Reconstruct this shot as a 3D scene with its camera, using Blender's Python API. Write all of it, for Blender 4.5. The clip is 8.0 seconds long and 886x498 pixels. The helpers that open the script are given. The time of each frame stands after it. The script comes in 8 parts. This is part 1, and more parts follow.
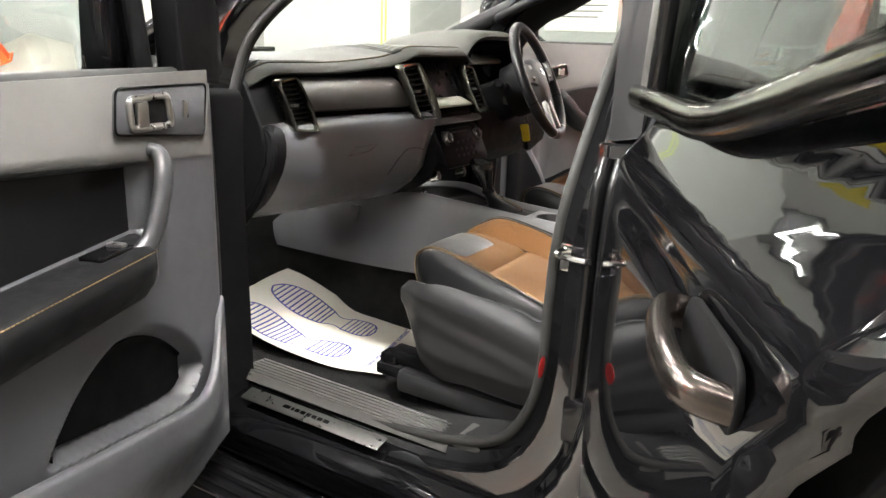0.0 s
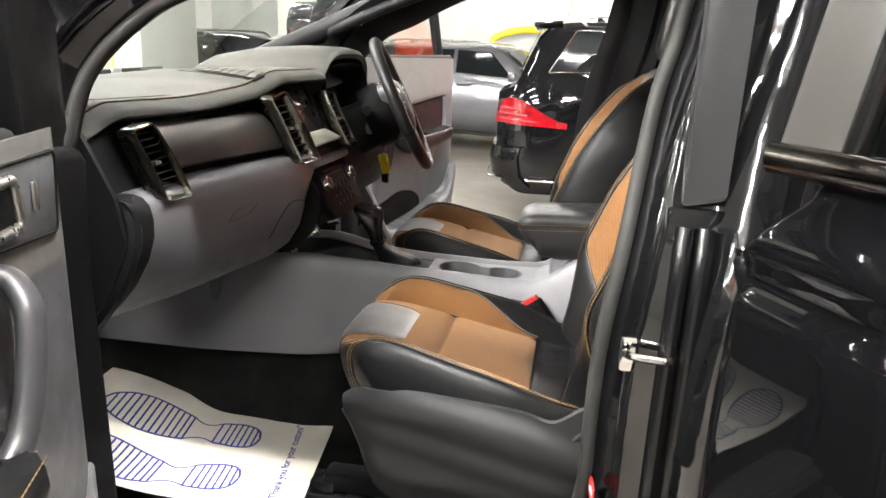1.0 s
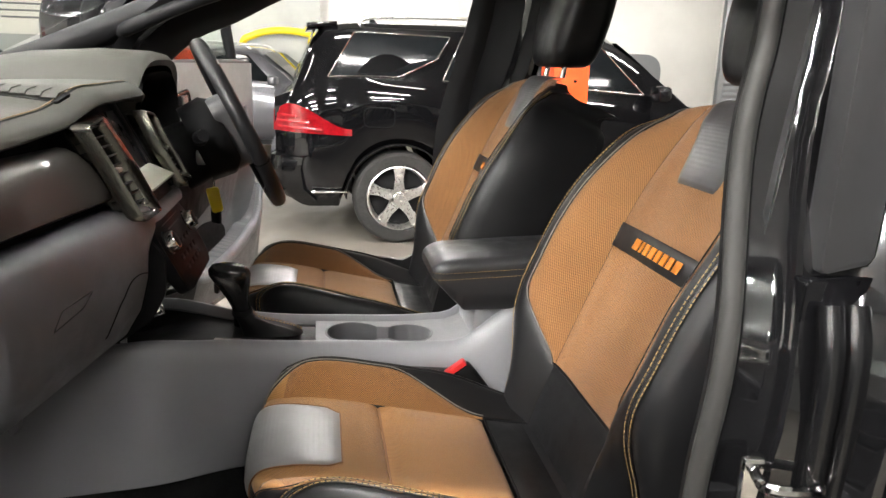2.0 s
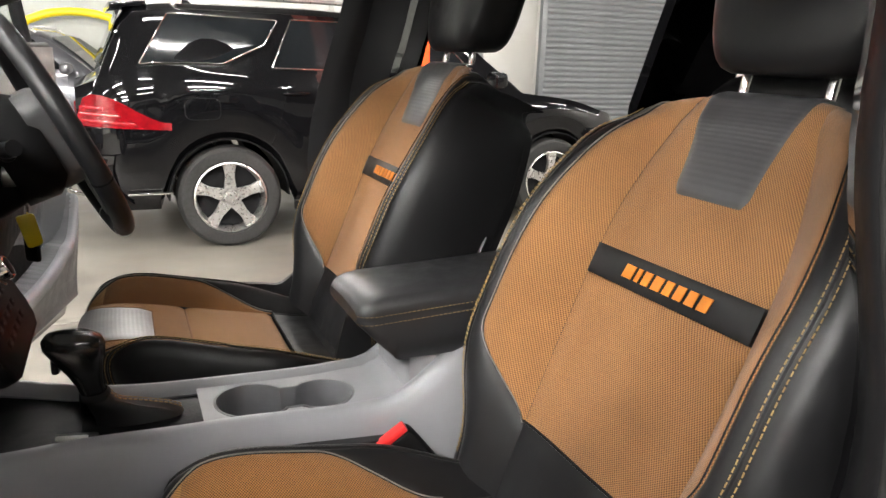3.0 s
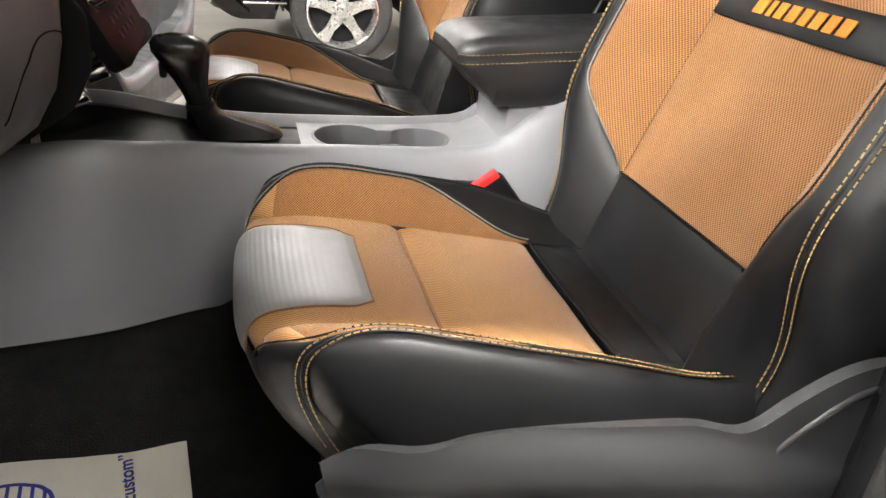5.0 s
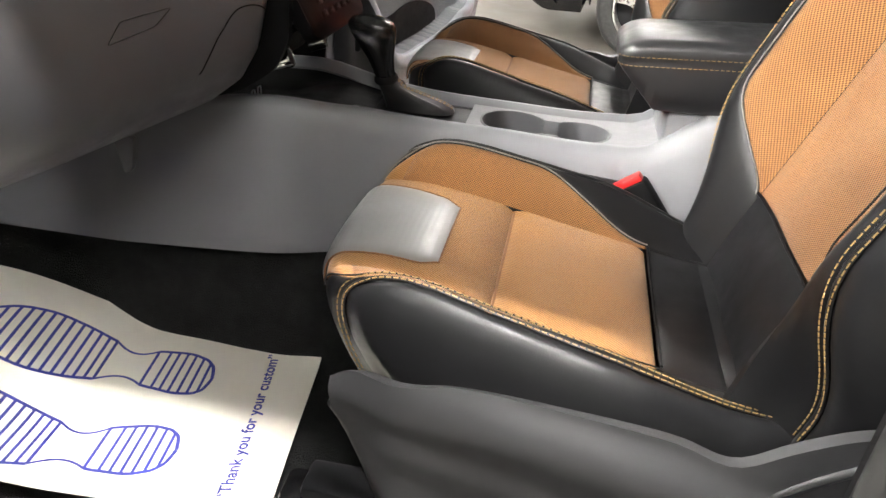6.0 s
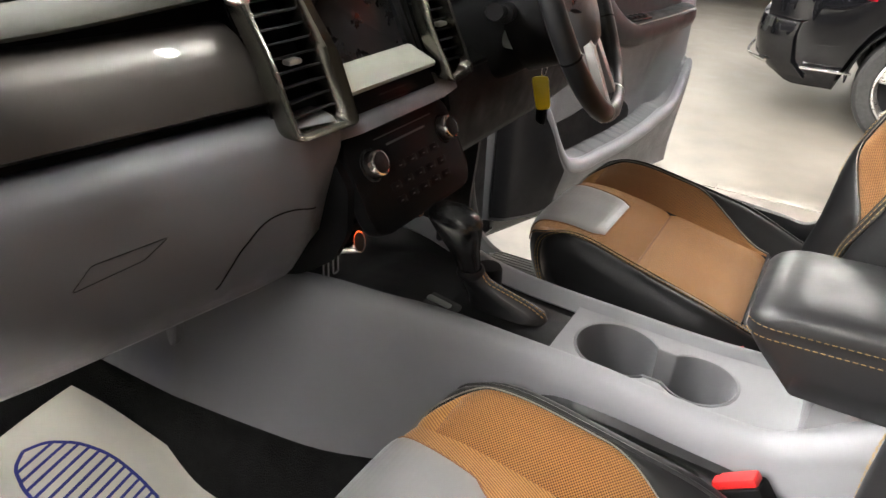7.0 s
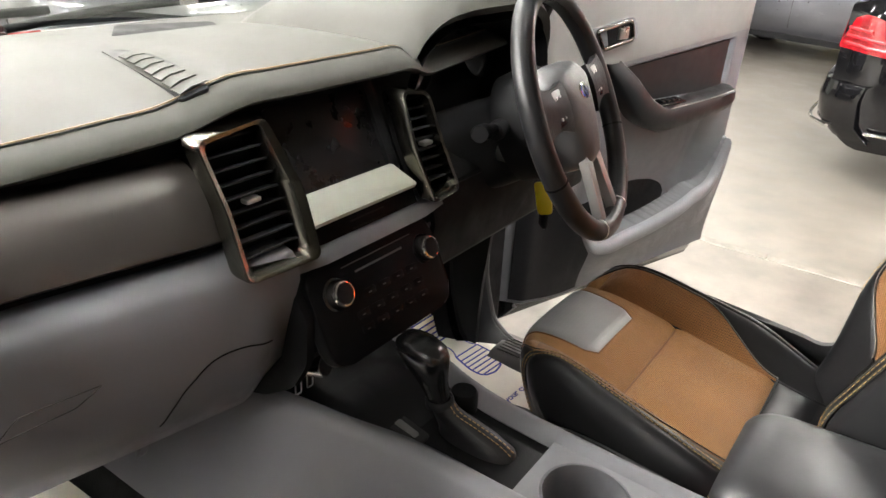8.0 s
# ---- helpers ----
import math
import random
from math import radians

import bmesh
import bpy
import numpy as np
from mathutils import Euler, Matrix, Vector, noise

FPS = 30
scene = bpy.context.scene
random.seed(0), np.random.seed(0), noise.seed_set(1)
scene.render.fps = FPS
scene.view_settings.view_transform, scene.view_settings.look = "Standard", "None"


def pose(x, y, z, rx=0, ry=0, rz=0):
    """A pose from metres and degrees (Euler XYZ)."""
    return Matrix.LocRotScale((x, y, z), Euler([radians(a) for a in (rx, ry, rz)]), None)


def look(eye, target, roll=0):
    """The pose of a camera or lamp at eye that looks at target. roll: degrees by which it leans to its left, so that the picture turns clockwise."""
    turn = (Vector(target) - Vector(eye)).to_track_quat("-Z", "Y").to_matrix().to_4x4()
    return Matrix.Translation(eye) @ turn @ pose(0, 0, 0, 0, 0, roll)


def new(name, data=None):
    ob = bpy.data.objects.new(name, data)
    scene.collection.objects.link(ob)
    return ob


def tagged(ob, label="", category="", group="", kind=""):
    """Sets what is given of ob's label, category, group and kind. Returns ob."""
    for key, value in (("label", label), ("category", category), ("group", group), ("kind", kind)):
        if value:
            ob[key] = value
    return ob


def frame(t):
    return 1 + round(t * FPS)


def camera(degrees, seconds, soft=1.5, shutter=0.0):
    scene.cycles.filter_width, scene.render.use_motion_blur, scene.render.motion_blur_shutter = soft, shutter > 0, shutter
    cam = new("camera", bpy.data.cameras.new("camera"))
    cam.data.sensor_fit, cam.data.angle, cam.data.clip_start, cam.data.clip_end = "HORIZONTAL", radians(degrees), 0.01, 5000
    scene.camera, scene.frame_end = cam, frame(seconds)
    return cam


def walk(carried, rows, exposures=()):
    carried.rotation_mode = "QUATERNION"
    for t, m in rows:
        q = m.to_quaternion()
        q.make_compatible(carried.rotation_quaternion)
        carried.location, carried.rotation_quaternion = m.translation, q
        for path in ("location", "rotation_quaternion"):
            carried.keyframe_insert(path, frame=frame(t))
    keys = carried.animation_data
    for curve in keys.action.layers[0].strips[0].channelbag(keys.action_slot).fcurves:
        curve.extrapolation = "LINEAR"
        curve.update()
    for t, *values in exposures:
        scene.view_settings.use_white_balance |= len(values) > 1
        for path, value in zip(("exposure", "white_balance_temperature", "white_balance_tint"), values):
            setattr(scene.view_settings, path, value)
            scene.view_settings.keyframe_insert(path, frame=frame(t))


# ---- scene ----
cam = camera(62.9, 8.0)
PATH = [
    (0, (1.096, -1.849, 1.421), (0.1, -0.205, 0.868), 2.2),
    (0.5, (0.834, -1.836, 1.448), (0.156, -0.03, 0.917), 2.0),
    (1, (0.571, -1.651, 1.452), (0.24, 0.251, 0.929), 1.9),
    (1.5, (0.351, -1.466, 1.473), (0.387, 0.459, 0.933), 1.9),
    (2, (0.262, -1.286, 1.453), (0.594, 0.622, 0.954), 1.8),
    (2.2, (0.234, -1.192, 1.45), (0.69, 0.69, 0.95), 1.8),
    (3.3, (0.167, -0.926, 1.436), (1.032, 0.795, 0.901), 2.1),
    (3.5, (0.164, -0.911, 1.406), (1.059, 0.788, 0.849), 2.3),
    (4, (0.163, -0.904, 1.345), (1.062, 0.759, 0.691), 2.9),
    (4.5, (0.155, -0.925, 1.317), (0.943, 0.73, 0.519), 3.5),
    (4.7, (0.155, -0.948, 1.304), (0.845, 0.725, 0.452), 3.6),
    (5.8, (0.363, -1.089, 1.289), (0.235, 0.646, 0.302), 4.3),
    (6, (0.4, -1.074, 1.321), (0.119, 0.652, 0.35), 3.3),
    (6.5, (0.446, -0.893, 1.411), (-0.168, 0.741, 0.435), 3.6),
    (7, (0.483, -0.746, 1.48), (-0.355, 0.805, 0.536), 3.3),
    (7.5, (0.5, -0.648, 1.537), (-0.449, 0.86, 0.627), 3.6),
    (8, (0.534, -0.626, 1.583), (-0.468, 0.871, 0.715), 3.7),
]
EXPOSURE = 1.47
STOPS = [(0, 0.45), (0.5, 0.58), (1, 0.45), (1.5, 0.35), (2, 0.05), (3.3, 0.0), (3.5, 0.05), (4, 0.22), (4.5, 0.42), (4.7, 0.48), (5.8, 0.62), (6, 0.62), (6.5, 0.6), (7, 0.62), (7.5, 0.62), (8, 0.58)]
walk(cam, [(t, look(eye, target, roll)) for t, eye, target, roll in PATH], [(t, EXPOSURE + k) for t, k in STOPS])

# ---- world and light: a closed workshop lit by ceiling tubes ----
world = bpy.data.worlds.new("world")
scene.world = world
world.use_nodes = True
world.node_tree.nodes["Background"].inputs[0].default_value = (0.5, 0.52, 0.55, 1)
world.node_tree.nodes["Background"].inputs[1].default_value = 0.02
TUBE_POWER = 290.0


# ---- materials ----
def material(name):
    m = bpy.data.materials.new(name)
    m.use_nodes = True
    nt = m.node_tree
    return m, nt, nt.nodes["Principled BSDF"]


def noise_node(nt, scale, detail=4.0, rough=0.6, coords="Object"):
    tc = nt.nodes.new("ShaderNodeTexCoord")
    n = nt.nodes.new("ShaderNodeTexNoise")
    n.inputs["Scale"].default_value, n.inputs["Detail"].default_value, n.inputs["Roughness"].default_value = scale, detail, rough
    nt.links.new(tc.outputs[coords], n.inputs["Vector"])
    return n


def ramp_node(nt, source, stops):
    r = nt.nodes.new("ShaderNodeValToRGB")
    while len(r.color_ramp.elements) < len(stops):
        r.color_ramp.elements.new(0.5)
    for e, (p, c) in zip(r.color_ramp.elements, stops):
        e.position, e.color = p, (*c, 1) if len(c) == 3 else c
    nt.links.new(source, r.inputs[0])
    return r


def bump_node(nt, bsdf, height, strength=0.2, distance=0.002):
    b = nt.nodes.new("ShaderNodeBump")
    b.inputs["Strength"].default_value, b.inputs["Distance"].default_value = strength, distance
    nt.links.new(height, b.inputs["Height"])
    nt.links.new(b.outputs[0], bsdf.inputs["Normal"])


def surface(name, color, rough=0.5, metal=0.0, grain=400.0, bump=0.15, vary=0.12, stain=6.0, coat=0.0, spec=0.5, rough_vary=0.08, depth=0.0008):
    """Plain stuff with a fine grain in the relief and a broad unevenness in colour and gloss."""
    m, nt, b = material(name)
    b.inputs["Metallic"].default_value, b.inputs["Coat Weight"].default_value, b.inputs["Coat Roughness"].default_value = metal, coat, 0.03
    b.inputs["Specular IOR Level"].default_value = spec
    broad = noise_node(nt, stain)
    lo, hi = [max(0.0, c * (1 - vary)) for c in color], [min(1.0, c * (1 + vary)) for c in color]
    r = ramp_node(nt, broad.outputs["Fac"], [(0.3, lo), (0.7, hi)])
    nt.links.new(r.outputs[0], b.inputs["Base Color"])
    mid = noise_node(nt, stain * 5)
    g = nt.nodes.new("ShaderNodeMapRange")
    g.inputs["From Min"].default_value, g.inputs["From Max"].default_value = 0.3, 0.7
    g.inputs["To Min"].default_value, g.inputs["To Max"].default_value = max(0.02, rough - rough_vary), min(1.0, rough + rough_vary)
    nt.links.new(mid.outputs["Fac"], g.inputs["Value"])
    nt.links.new(g.outputs[0], b.inputs["Roughness"])
    if bump:
        fine = noise_node(nt, grain, 3.0)
        bump_node(nt, b, fine.outputs["Fac"], bump, depth)
    return m


def maths(nt, op, a, b=None):
    n = nt.nodes.new("ShaderNodeMath")
    n.operation = op
    for i, v in enumerate((a, b)):
        if v is None:
            continue
        if isinstance(v, (int, float)):
            n.inputs[i].default_value = v
        else:
            nt.links.new(v, n.inputs[i])
    return n.outputs[0]


def fabric(name, thread, ground, pitch_u, pitch_v, slant=0.0, rough=0.85):
    """Woven cloth: rows of coloured knots on a dark ground, laid by the panel's own measure in metres."""
    m, nt, b = material(name)
    tc = nt.nodes.new("ShaderNodeTexCoord")
    sep = nt.nodes.new("ShaderNodeSeparateXYZ")
    nt.links.new(tc.outputs["UV"], sep.inputs[0])
    u, v = sep.outputs[0], sep.outputs[1]
    us = maths(nt, "ADD", u, maths(nt, "MULTIPLY", v, slant))
    su = maths(nt, "SINE", maths(nt, "MULTIPLY", us, 2 * math.pi / pitch_u))
    if pitch_v:
        sv = maths(nt, "SINE", maths(nt, "MULTIPLY", v, 2 * math.pi / pitch_v))
        w = maths(nt, "MULTIPLY", su, sv)
    else:
        w = su
    rng = nt.nodes.new("ShaderNodeMapRange")
    rng.inputs["From Min"].default_value, rng.inputs["From Max"].default_value = -0.55, 0.45
    nt.links.new(w, rng.inputs["Value"])
    broad = noise_node(nt, 9.0)
    fine = noise_node(nt, 900.0)
    tone = ramp_node(nt, broad.outputs["Fac"], [(0.3, [c * 0.86 for c in thread]), (0.7, [min(1, c * 1.1) for c in thread])])
    mix = nt.nodes.new("ShaderNodeMix")
    mix.data_type = "RGBA"
    mix.inputs[6].default_value = (*ground, 1)
    nt.links.new(rng.outputs[0], mix.inputs[0])
    nt.links.new(tone.outputs[0], mix.inputs[7])
    nt.links.new(mix.outputs[2], b.inputs["Base Color"])
    b.inputs["Roughness"].default_value = rough
    b.inputs["Sheen Weight"].default_value = 0.15
    b.inputs["Specular IOR Level"].default_value = 0.25
    h = maths(nt, "ADD", rng.outputs[0], maths(nt, "MULTIPLY", fine.outputs["Fac"], 0.5))
    bump_node(nt, b, h, 0.5, 0.0008)
    return m


def glass(name, tint=(0.9, 0.95, 0.93), gloss=0.07):
    """Flat glazing: sees through with a tint, mirrors a little, more at a slant."""
    m, nt, b = material(name)
    nt.nodes.remove(b)
    out = nt.nodes["Material Output"]
    t, g, f, x = (nt.nodes.new(k) for k in ("ShaderNodeBsdfTransparent", "ShaderNodeBsdfGlossy", "ShaderNodeLayerWeight", "ShaderNodeMixShader"))
    t.inputs[0].default_value = (*tint, 1)
    g.inputs["Roughness"].default_value = 0.005
    f.inputs[0].default_value = 0.5
    nt.links.new(maths(nt, "ADD", maths(nt, "MULTIPLY", maths(nt, "POWER", f.outputs[1], 4.0), 0.9), 0.04), x.inputs[0])
    nt.links.new(t.outputs[0], x.inputs[1])
    nt.links.new(g.outputs[0], x.inputs[2])
    nt.links.new(x.outputs[0], out.inputs[0])
    return m


def glowing(name, color, strength):
    m, nt, b = material(name)
    b.inputs["Base Color"].default_value = (*color, 1)
    b.inputs["Emission Color"].default_value = (*color, 1)
    b.inputs["Emission Strength"].default_value = strength
    return m


PAINT = surface("black_paint", (0.003, 0.003, 0.0035), 0.03, 0.0, 30, 0.0, 0.1, 4, coat=0.0, rough_vary=0.008, spec=0.42)
GREY_PAINT = surface("grey_metallic_paint", (0.09, 0.09, 0.1), 0.3, 0.6, 900, 0.0, 0.06, 4, coat=1.0, rough_vary=0.03)
RED_PAINT = surface("red_paint", (0.35, 0.01, 0.01), 0.25, 0.0, 900, 0.03, 0.1, 4, coat=1.0)
FLANGE = surface("flange_paint", (0.004, 0.004, 0.0045), 0.08, 0.0, 60, 0.02, 0.2, 8, coat=0.8, rough_vary=0.03)
GREY_PLASTIC = surface("grey_moulding", (0.083, 0.084, 0.091), 0.36, 0, 1400, 0.35, 0.06, 5)
PAD = surface("dash_pad_vinyl", (0.027, 0.0268, 0.0225), 0.55, 0, 1100, 0.4, 0.05, 2.5, spec=0.2, rough_vary=0.02)
# the dash's grey plastic again, lightened for the better lit console
CONSOLE = surface("lit_grey_moulding", (0.155, 0.157, 0.169), 0.4, 0, 1400, 0.3, 0.06, 5)
DARK = surface("dark_moulding", (0.008, 0.008, 0.0087), 0.45, 0, 1300, 0.3, 0.1, 5, spec=0.1)
SHIELD = surface("seat_shield_plastic", (0.026, 0.026, 0.0275), 0.38, 0, 1300, 0.3, 0.1, 5, spec=0.28)
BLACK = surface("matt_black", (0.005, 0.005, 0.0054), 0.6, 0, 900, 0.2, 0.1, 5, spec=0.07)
PIANO = surface("piano_black", (0.004, 0.004, 0.0045), 0.25, 0, 300, 0.0, 0.1, 5, spec=0.4, rough_vary=0.02)
PANEL_BLACK = surface("panel_black", (0.004, 0.004, 0.0045), 0.4, 0, 900, 0.1, 0.1, 5, spec=0.05, rough_vary=0.02)
TRIM = surface("dark_bronze_trim", (0.042, 0.037, 0.034), 0.36, 0.5, 900, 0.0, 0.03, 4, coat=0.3, rough_vary=0.01)
CHROME = surface("chrome", (0.75, 0.74, 0.72), 0.12, 1.0, 300, 0.0, 0.05, 8)
DARK_CHROME = surface("smoked_chrome", (0.2, 0.19, 0.17), 0.16, 1.0, 300, 0.02, 0.1, 8)
SATIN = surface("satin_metal", (0.5, 0.5, 0.48), 0.32, 1.0, 900, 0.05, 0.08, 10)
LEATHER = surface("black_leather", (0.009, 0.009, 0.0098), 0.4, 0, 520, 0.1, 0.12, 7, spec=0.27, depth=0.0006)
DARK_LEATHER = surface("dark_grey_leather", (0.04, 0.04, 0.043), 0.34, 0, 520, 0.4, 0.06, 7, depth=0.0006)
PIPING = surface("grey_piping", (0.16, 0.15, 0.135), 0.45, 0, 700, 0.2, 0.1, 7)
THREAD_BROWN = surface("brown_thread", (0.2, 0.09, 0.035), 0.7, 0, 900, 0.2, 0.15, 40)
THREAD = surface("gold_thread", (0.26, 0.17, 0.062), 0.7, 0, 900, 0.2, 0.15, 40)
ORANGE_THREAD = surface("orange_thread", (0.5, 0.16, 0.012), 0.7, 0, 900, 0.3, 0.12, 40)
CLOTH = fabric("orange_weave", (0.32, 0.155, 0.056), (0.095, 0.044, 0.017), 0.0038, 0.0038, 0.35)
CLOTH_RIB = fabric("orange_rib", (0.37, 0.185, 0.057), (0.19, 0.088, 0.027), 0.0036, 0.0, 0.5)
CLOTH_DARK = fabric("brown_mesh", (0.32, 0.145, 0.04), (0.07, 0.03, 0.011), 0.0034, 0.0036)


def ribbed(name, color, pitch):
    """Leather pressed into fine cross ribs."""
    m = surface(name, color, 0.36, 0, 520, 0.0, 0.06, 7)
    nt = m.node_tree
    tc, sep = nt.nodes.new("ShaderNodeTexCoord"), nt.nodes.new("ShaderNodeSeparateXYZ")
    nt.links.new(tc.outputs["UV"], sep.inputs[0])
    wave = maths(nt, "SINE", maths(nt, "MULTIPLY", sep.outputs[1], 2 * math.pi / pitch))
    fine = noise_node(nt, 520.0, 3.0)
    bump_node(nt, nt.nodes["Principled BSDF"], maths(nt, "ADD", wave, maths(nt, "MULTIPLY", fine.outputs["Fac"], 0.5)), 0.14, 0.0004)
    return m


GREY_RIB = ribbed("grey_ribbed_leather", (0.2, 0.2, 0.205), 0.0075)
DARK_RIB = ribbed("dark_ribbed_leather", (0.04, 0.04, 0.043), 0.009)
CARPET = surface("black_carpet", (0.013, 0.013, 0.0135), 0.95, 0, 420, 1.0, 0.35, 14, spec=0.2, depth=0.004)
RUBBER = surface("rubber", (0.012, 0.012, 0.012), 0.6, 0, 600, 0.2, 0.12, 8)
SEAL = surface("door_seal", (0.026, 0.0257, 0.025), 0.55, 0, 600, 0.2, 0.12, 8, spec=0.2)
PAPER = surface("paper", (0.78, 0.74, 0.66), 0.7, 0, 260, 0.15, 0.04, 9)
INK = surface("blue_ink", (0.035, 0.04, 0.3), 0.6, 0, 300, 0.0, 0.15, 30)
RED = surface("red_plastic", (0.6, 0.02, 0.02), 0.35, 0, 600, 0.05, 0.08, 9)
YELLOW = surface("yellow_plastic", (0.8, 0.62, 0.01), 0.4, 0, 600, 0.05, 0.06, 9)
SCREEN = surface("screen_glass", (0.006, 0.0055, 0.006), 0.3, 0, 300, 0.0, 0.1, 5, spec=0.25)
WHITE_MARK = surface("white_marking", (0.7, 0.7, 0.7), 0.5, 0, 300, 0.0, 0.05, 9)
BLUE = surface("blue_badge", (0.01, 0.03, 0.22), 0.2, 0, 300, 0.0, 0.05, 9, coat=1.0)
ALLOY = surface("alloy", (0.55, 0.54, 0.52), 0.3, 0.9, 500, 0.08, 0.1, 12)
TYRE = surface("tyre_rubber", (0.008, 0.0078, 0.0075), 0.75, 0, 300, 0.4, 0.2, 12)
ORANGE_STEEL = surface("orange_steel", (0.66, 0.06, 0.008), 0.4, 0, 200, 0.08, 0.08, 3)
# wall colour dimmed so the south side throws less fill light
DIM_WALL = surface("dimmed_wall_paint", (0.13, 0.13, 0.125), 0.8, 0, 60, 0.25, 0.1, 1.2, depth=0.004)
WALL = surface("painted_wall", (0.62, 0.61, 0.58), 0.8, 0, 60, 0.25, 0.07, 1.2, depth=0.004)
CEILING = surface("dimmed_ceiling_paint", (0.11, 0.11, 0.11), 0.85, 0, 60, 0.2, 0.12, 0.8, depth=0.004)
SHUTTER = surface("shutter_grey", (0.16, 0.165, 0.17), 0.45, 0.3, 200, 0.1, 0.1, 3)
CARGLASS = surface("dark_glazing", (0.006, 0.007, 0.008), 0.05, 0, 100, 0.0, 0.1, 3, coat=0.0, spec=0.12, rough_vary=0.01)
CLEAR = glass("clear_glass", (0.78, 0.82, 0.8))
TINTED = glass("tinted_glass", (0.12, 0.15, 0.14))
DOOR_GLASS = glass("door_glass", (0.9, 0.94, 0.92))
TINTED_DOOR = glass("tinted_door_glass", (0.6, 0.66, 0.63))
CLADDING = surface("satin_grey_cladding", (0.065, 0.063, 0.06), 0.4, 0, 800, 0.05, 0.05, 5)
# door grey made paler to carry the light falling on the upper trim
LIT_UPPER_GREY = surface("lit_upper_trim", (0.135, 0.132, 0.126), 0.5, 0, 1300, 0.35, 0.05, 5)
ARM_GREY = surface("dark_grey_armrest_leather", (0.018, 0.018, 0.0195), 0.36, 0, 520, 0.12, 0.06, 7, depth=0.0006)
SPOKE = surface("dull_silver", (0.3, 0.3, 0.29), 0.35, 0.9, 900, 0.05, 0.08, 10)
LENS = surface("lamp_lens", (0.26, 0.007, 0.012), 0.12, 0, 300, 0.0, 0.2, 30, coat=1.0)
MIRROR = surface("mirror", (0.85, 0.87, 0.87), 0.02, 1.0, 300, 0.0, 0.01, 3, rough_vary=0.0)
LAMP_RED = surface("lamp_red", (0.16, 0.003, 0.006), 0.08, 0, 300, 0.0, 0.25, 20, coat=1.0)
# three strengths of one tube, weakened by row to balance the brightness
TUBE = glowing("tube_light", (1.0, 0.97, 0.92), TUBE_POWER)
MID_TUBE = glowing("middle_tube_light", (1.0, 0.97, 0.92), TUBE_POWER * 0.62)
FAR_TUBE = glowing("dimmed_tube_light", (1.0, 0.96, 0.9), TUBE_POWER * 0.2)


def floor_material():
    m, nt, b = material("concrete_floor")
    broad, mid, fine = noise_node(nt, 0.7, 5), noise_node(nt, 5.0, 6), noise_node(nt, 90.0, 4)
    mixed = maths(nt, "ADD", maths(nt, "MULTIPLY", broad.outputs["Fac"], 0.5), maths(nt, "MULTIPLY", mid.outputs["Fac"], 0.5))
    r = ramp_node(nt, mixed, [(0.36, (0.1, 0.09, 0.078)), (0.5, (0.172, 0.156, 0.136)), (0.64, (0.235, 0.215, 0.188))])
    nt.links.new(r.outputs[0], b.inputs["Base Color"])
    g = ramp_node(nt, mid.outputs["Fac"], [(0.3, (0.34, 0.34, 0.34)), (0.7, (0.6, 0.6, 0.6))])
    nt.links.new(g.outputs[0], b.inputs["Roughness"])
    bump_node(nt, b, fine.outputs["Fac"], 0.2, 0.002)
    return m


CONCRETE = floor_material()


# ---- building helpers ----
HOME = {}


def thing(name, m=None, label="", category="", group="", kind=""):
    ob = new(name)
    ob.matrix_basis = m if m else Matrix()
    HOME[ob] = ob.matrix_basis.copy()
    ob.empty_display_size = 0.1
    return tagged(ob, label, category, group, kind)


def finish(ob, parent, label="", smooth=40):
    me = ob.data
    if smooth:
        for p in me.polygons:
            p.use_smooth = True
        me.set_sharp_from_angle(angle=radians(smooth))
    if parent:
        ob.parent = parent
    if label:
        ob["label"] = label
    return ob


def part(name, bm, mat, parent=None, label="", smooth=40, at_world=False, top=None):
    """Links a bmesh as one mesh object under a thing or a part. at_world: its points are in the world's axes, and top is the thing."""
    if at_world and top is not None:
        bm.transform(HOME[top].inverted())
    me = bpy.data.meshes.new(name)
    bm.normal_update()
    bm.to_mesh(me)
    bm.free()
    me.materials.append(mat)
    return finish(new(name, me), parent, label, smooth)


def curve_fn(ts, vs, n=24):
    """A smooth line through values vs at ts, as a function."""
    ts, vs = np.array(ts, float), np.array(vs, float)
    d = np.gradient(vs, ts)
    T, V = [], []
    for i in range(len(ts) - 1):
        h = ts[i + 1] - ts[i]
        s = np.linspace(0, 1, n, endpoint=False)
        T.extend(ts[i] + s * h)
        V.extend((2 * s**3 - 3 * s**2 + 1) * vs[i] + (s**3 - 2 * s**2 + s) * h * d[i] + (3 * s**2 - 2 * s**3) * vs[i + 1] + (s**3 - s**2) * h * d[i + 1])
    T.append(ts[-1]), V.append(vs[-1])
    return lambda t: float(np.interp(t, T, V))


def smooth_path(pts, n=8, closed=False):
    """Points on a Catmull-Rom line through pts."""
    pts = [Vector(p) for p in pts]
    k, out = len(pts), []
    for i in range(k if closed else k - 1):
        p1, p2 = pts[i], pts[(i + 1) % k]
        p0 = pts[i - 1] if closed or i else p1 * 2 - p2
        p3 = pts[(i + 2) % k] if closed or i + 2 < k else p2 * 2 - p1
        for j in range(n):
            s = j / n
            out.append(0.5 * (2 * p1 + (p2 - p0) * s + (2 * p0 - 5 * p1 + 4 * p2 - p3) * s * s + (3 * p1 - p0 - 3 * p2 + p3) * s**3))
    if not closed:
        out.append(pts[-1])
    return out


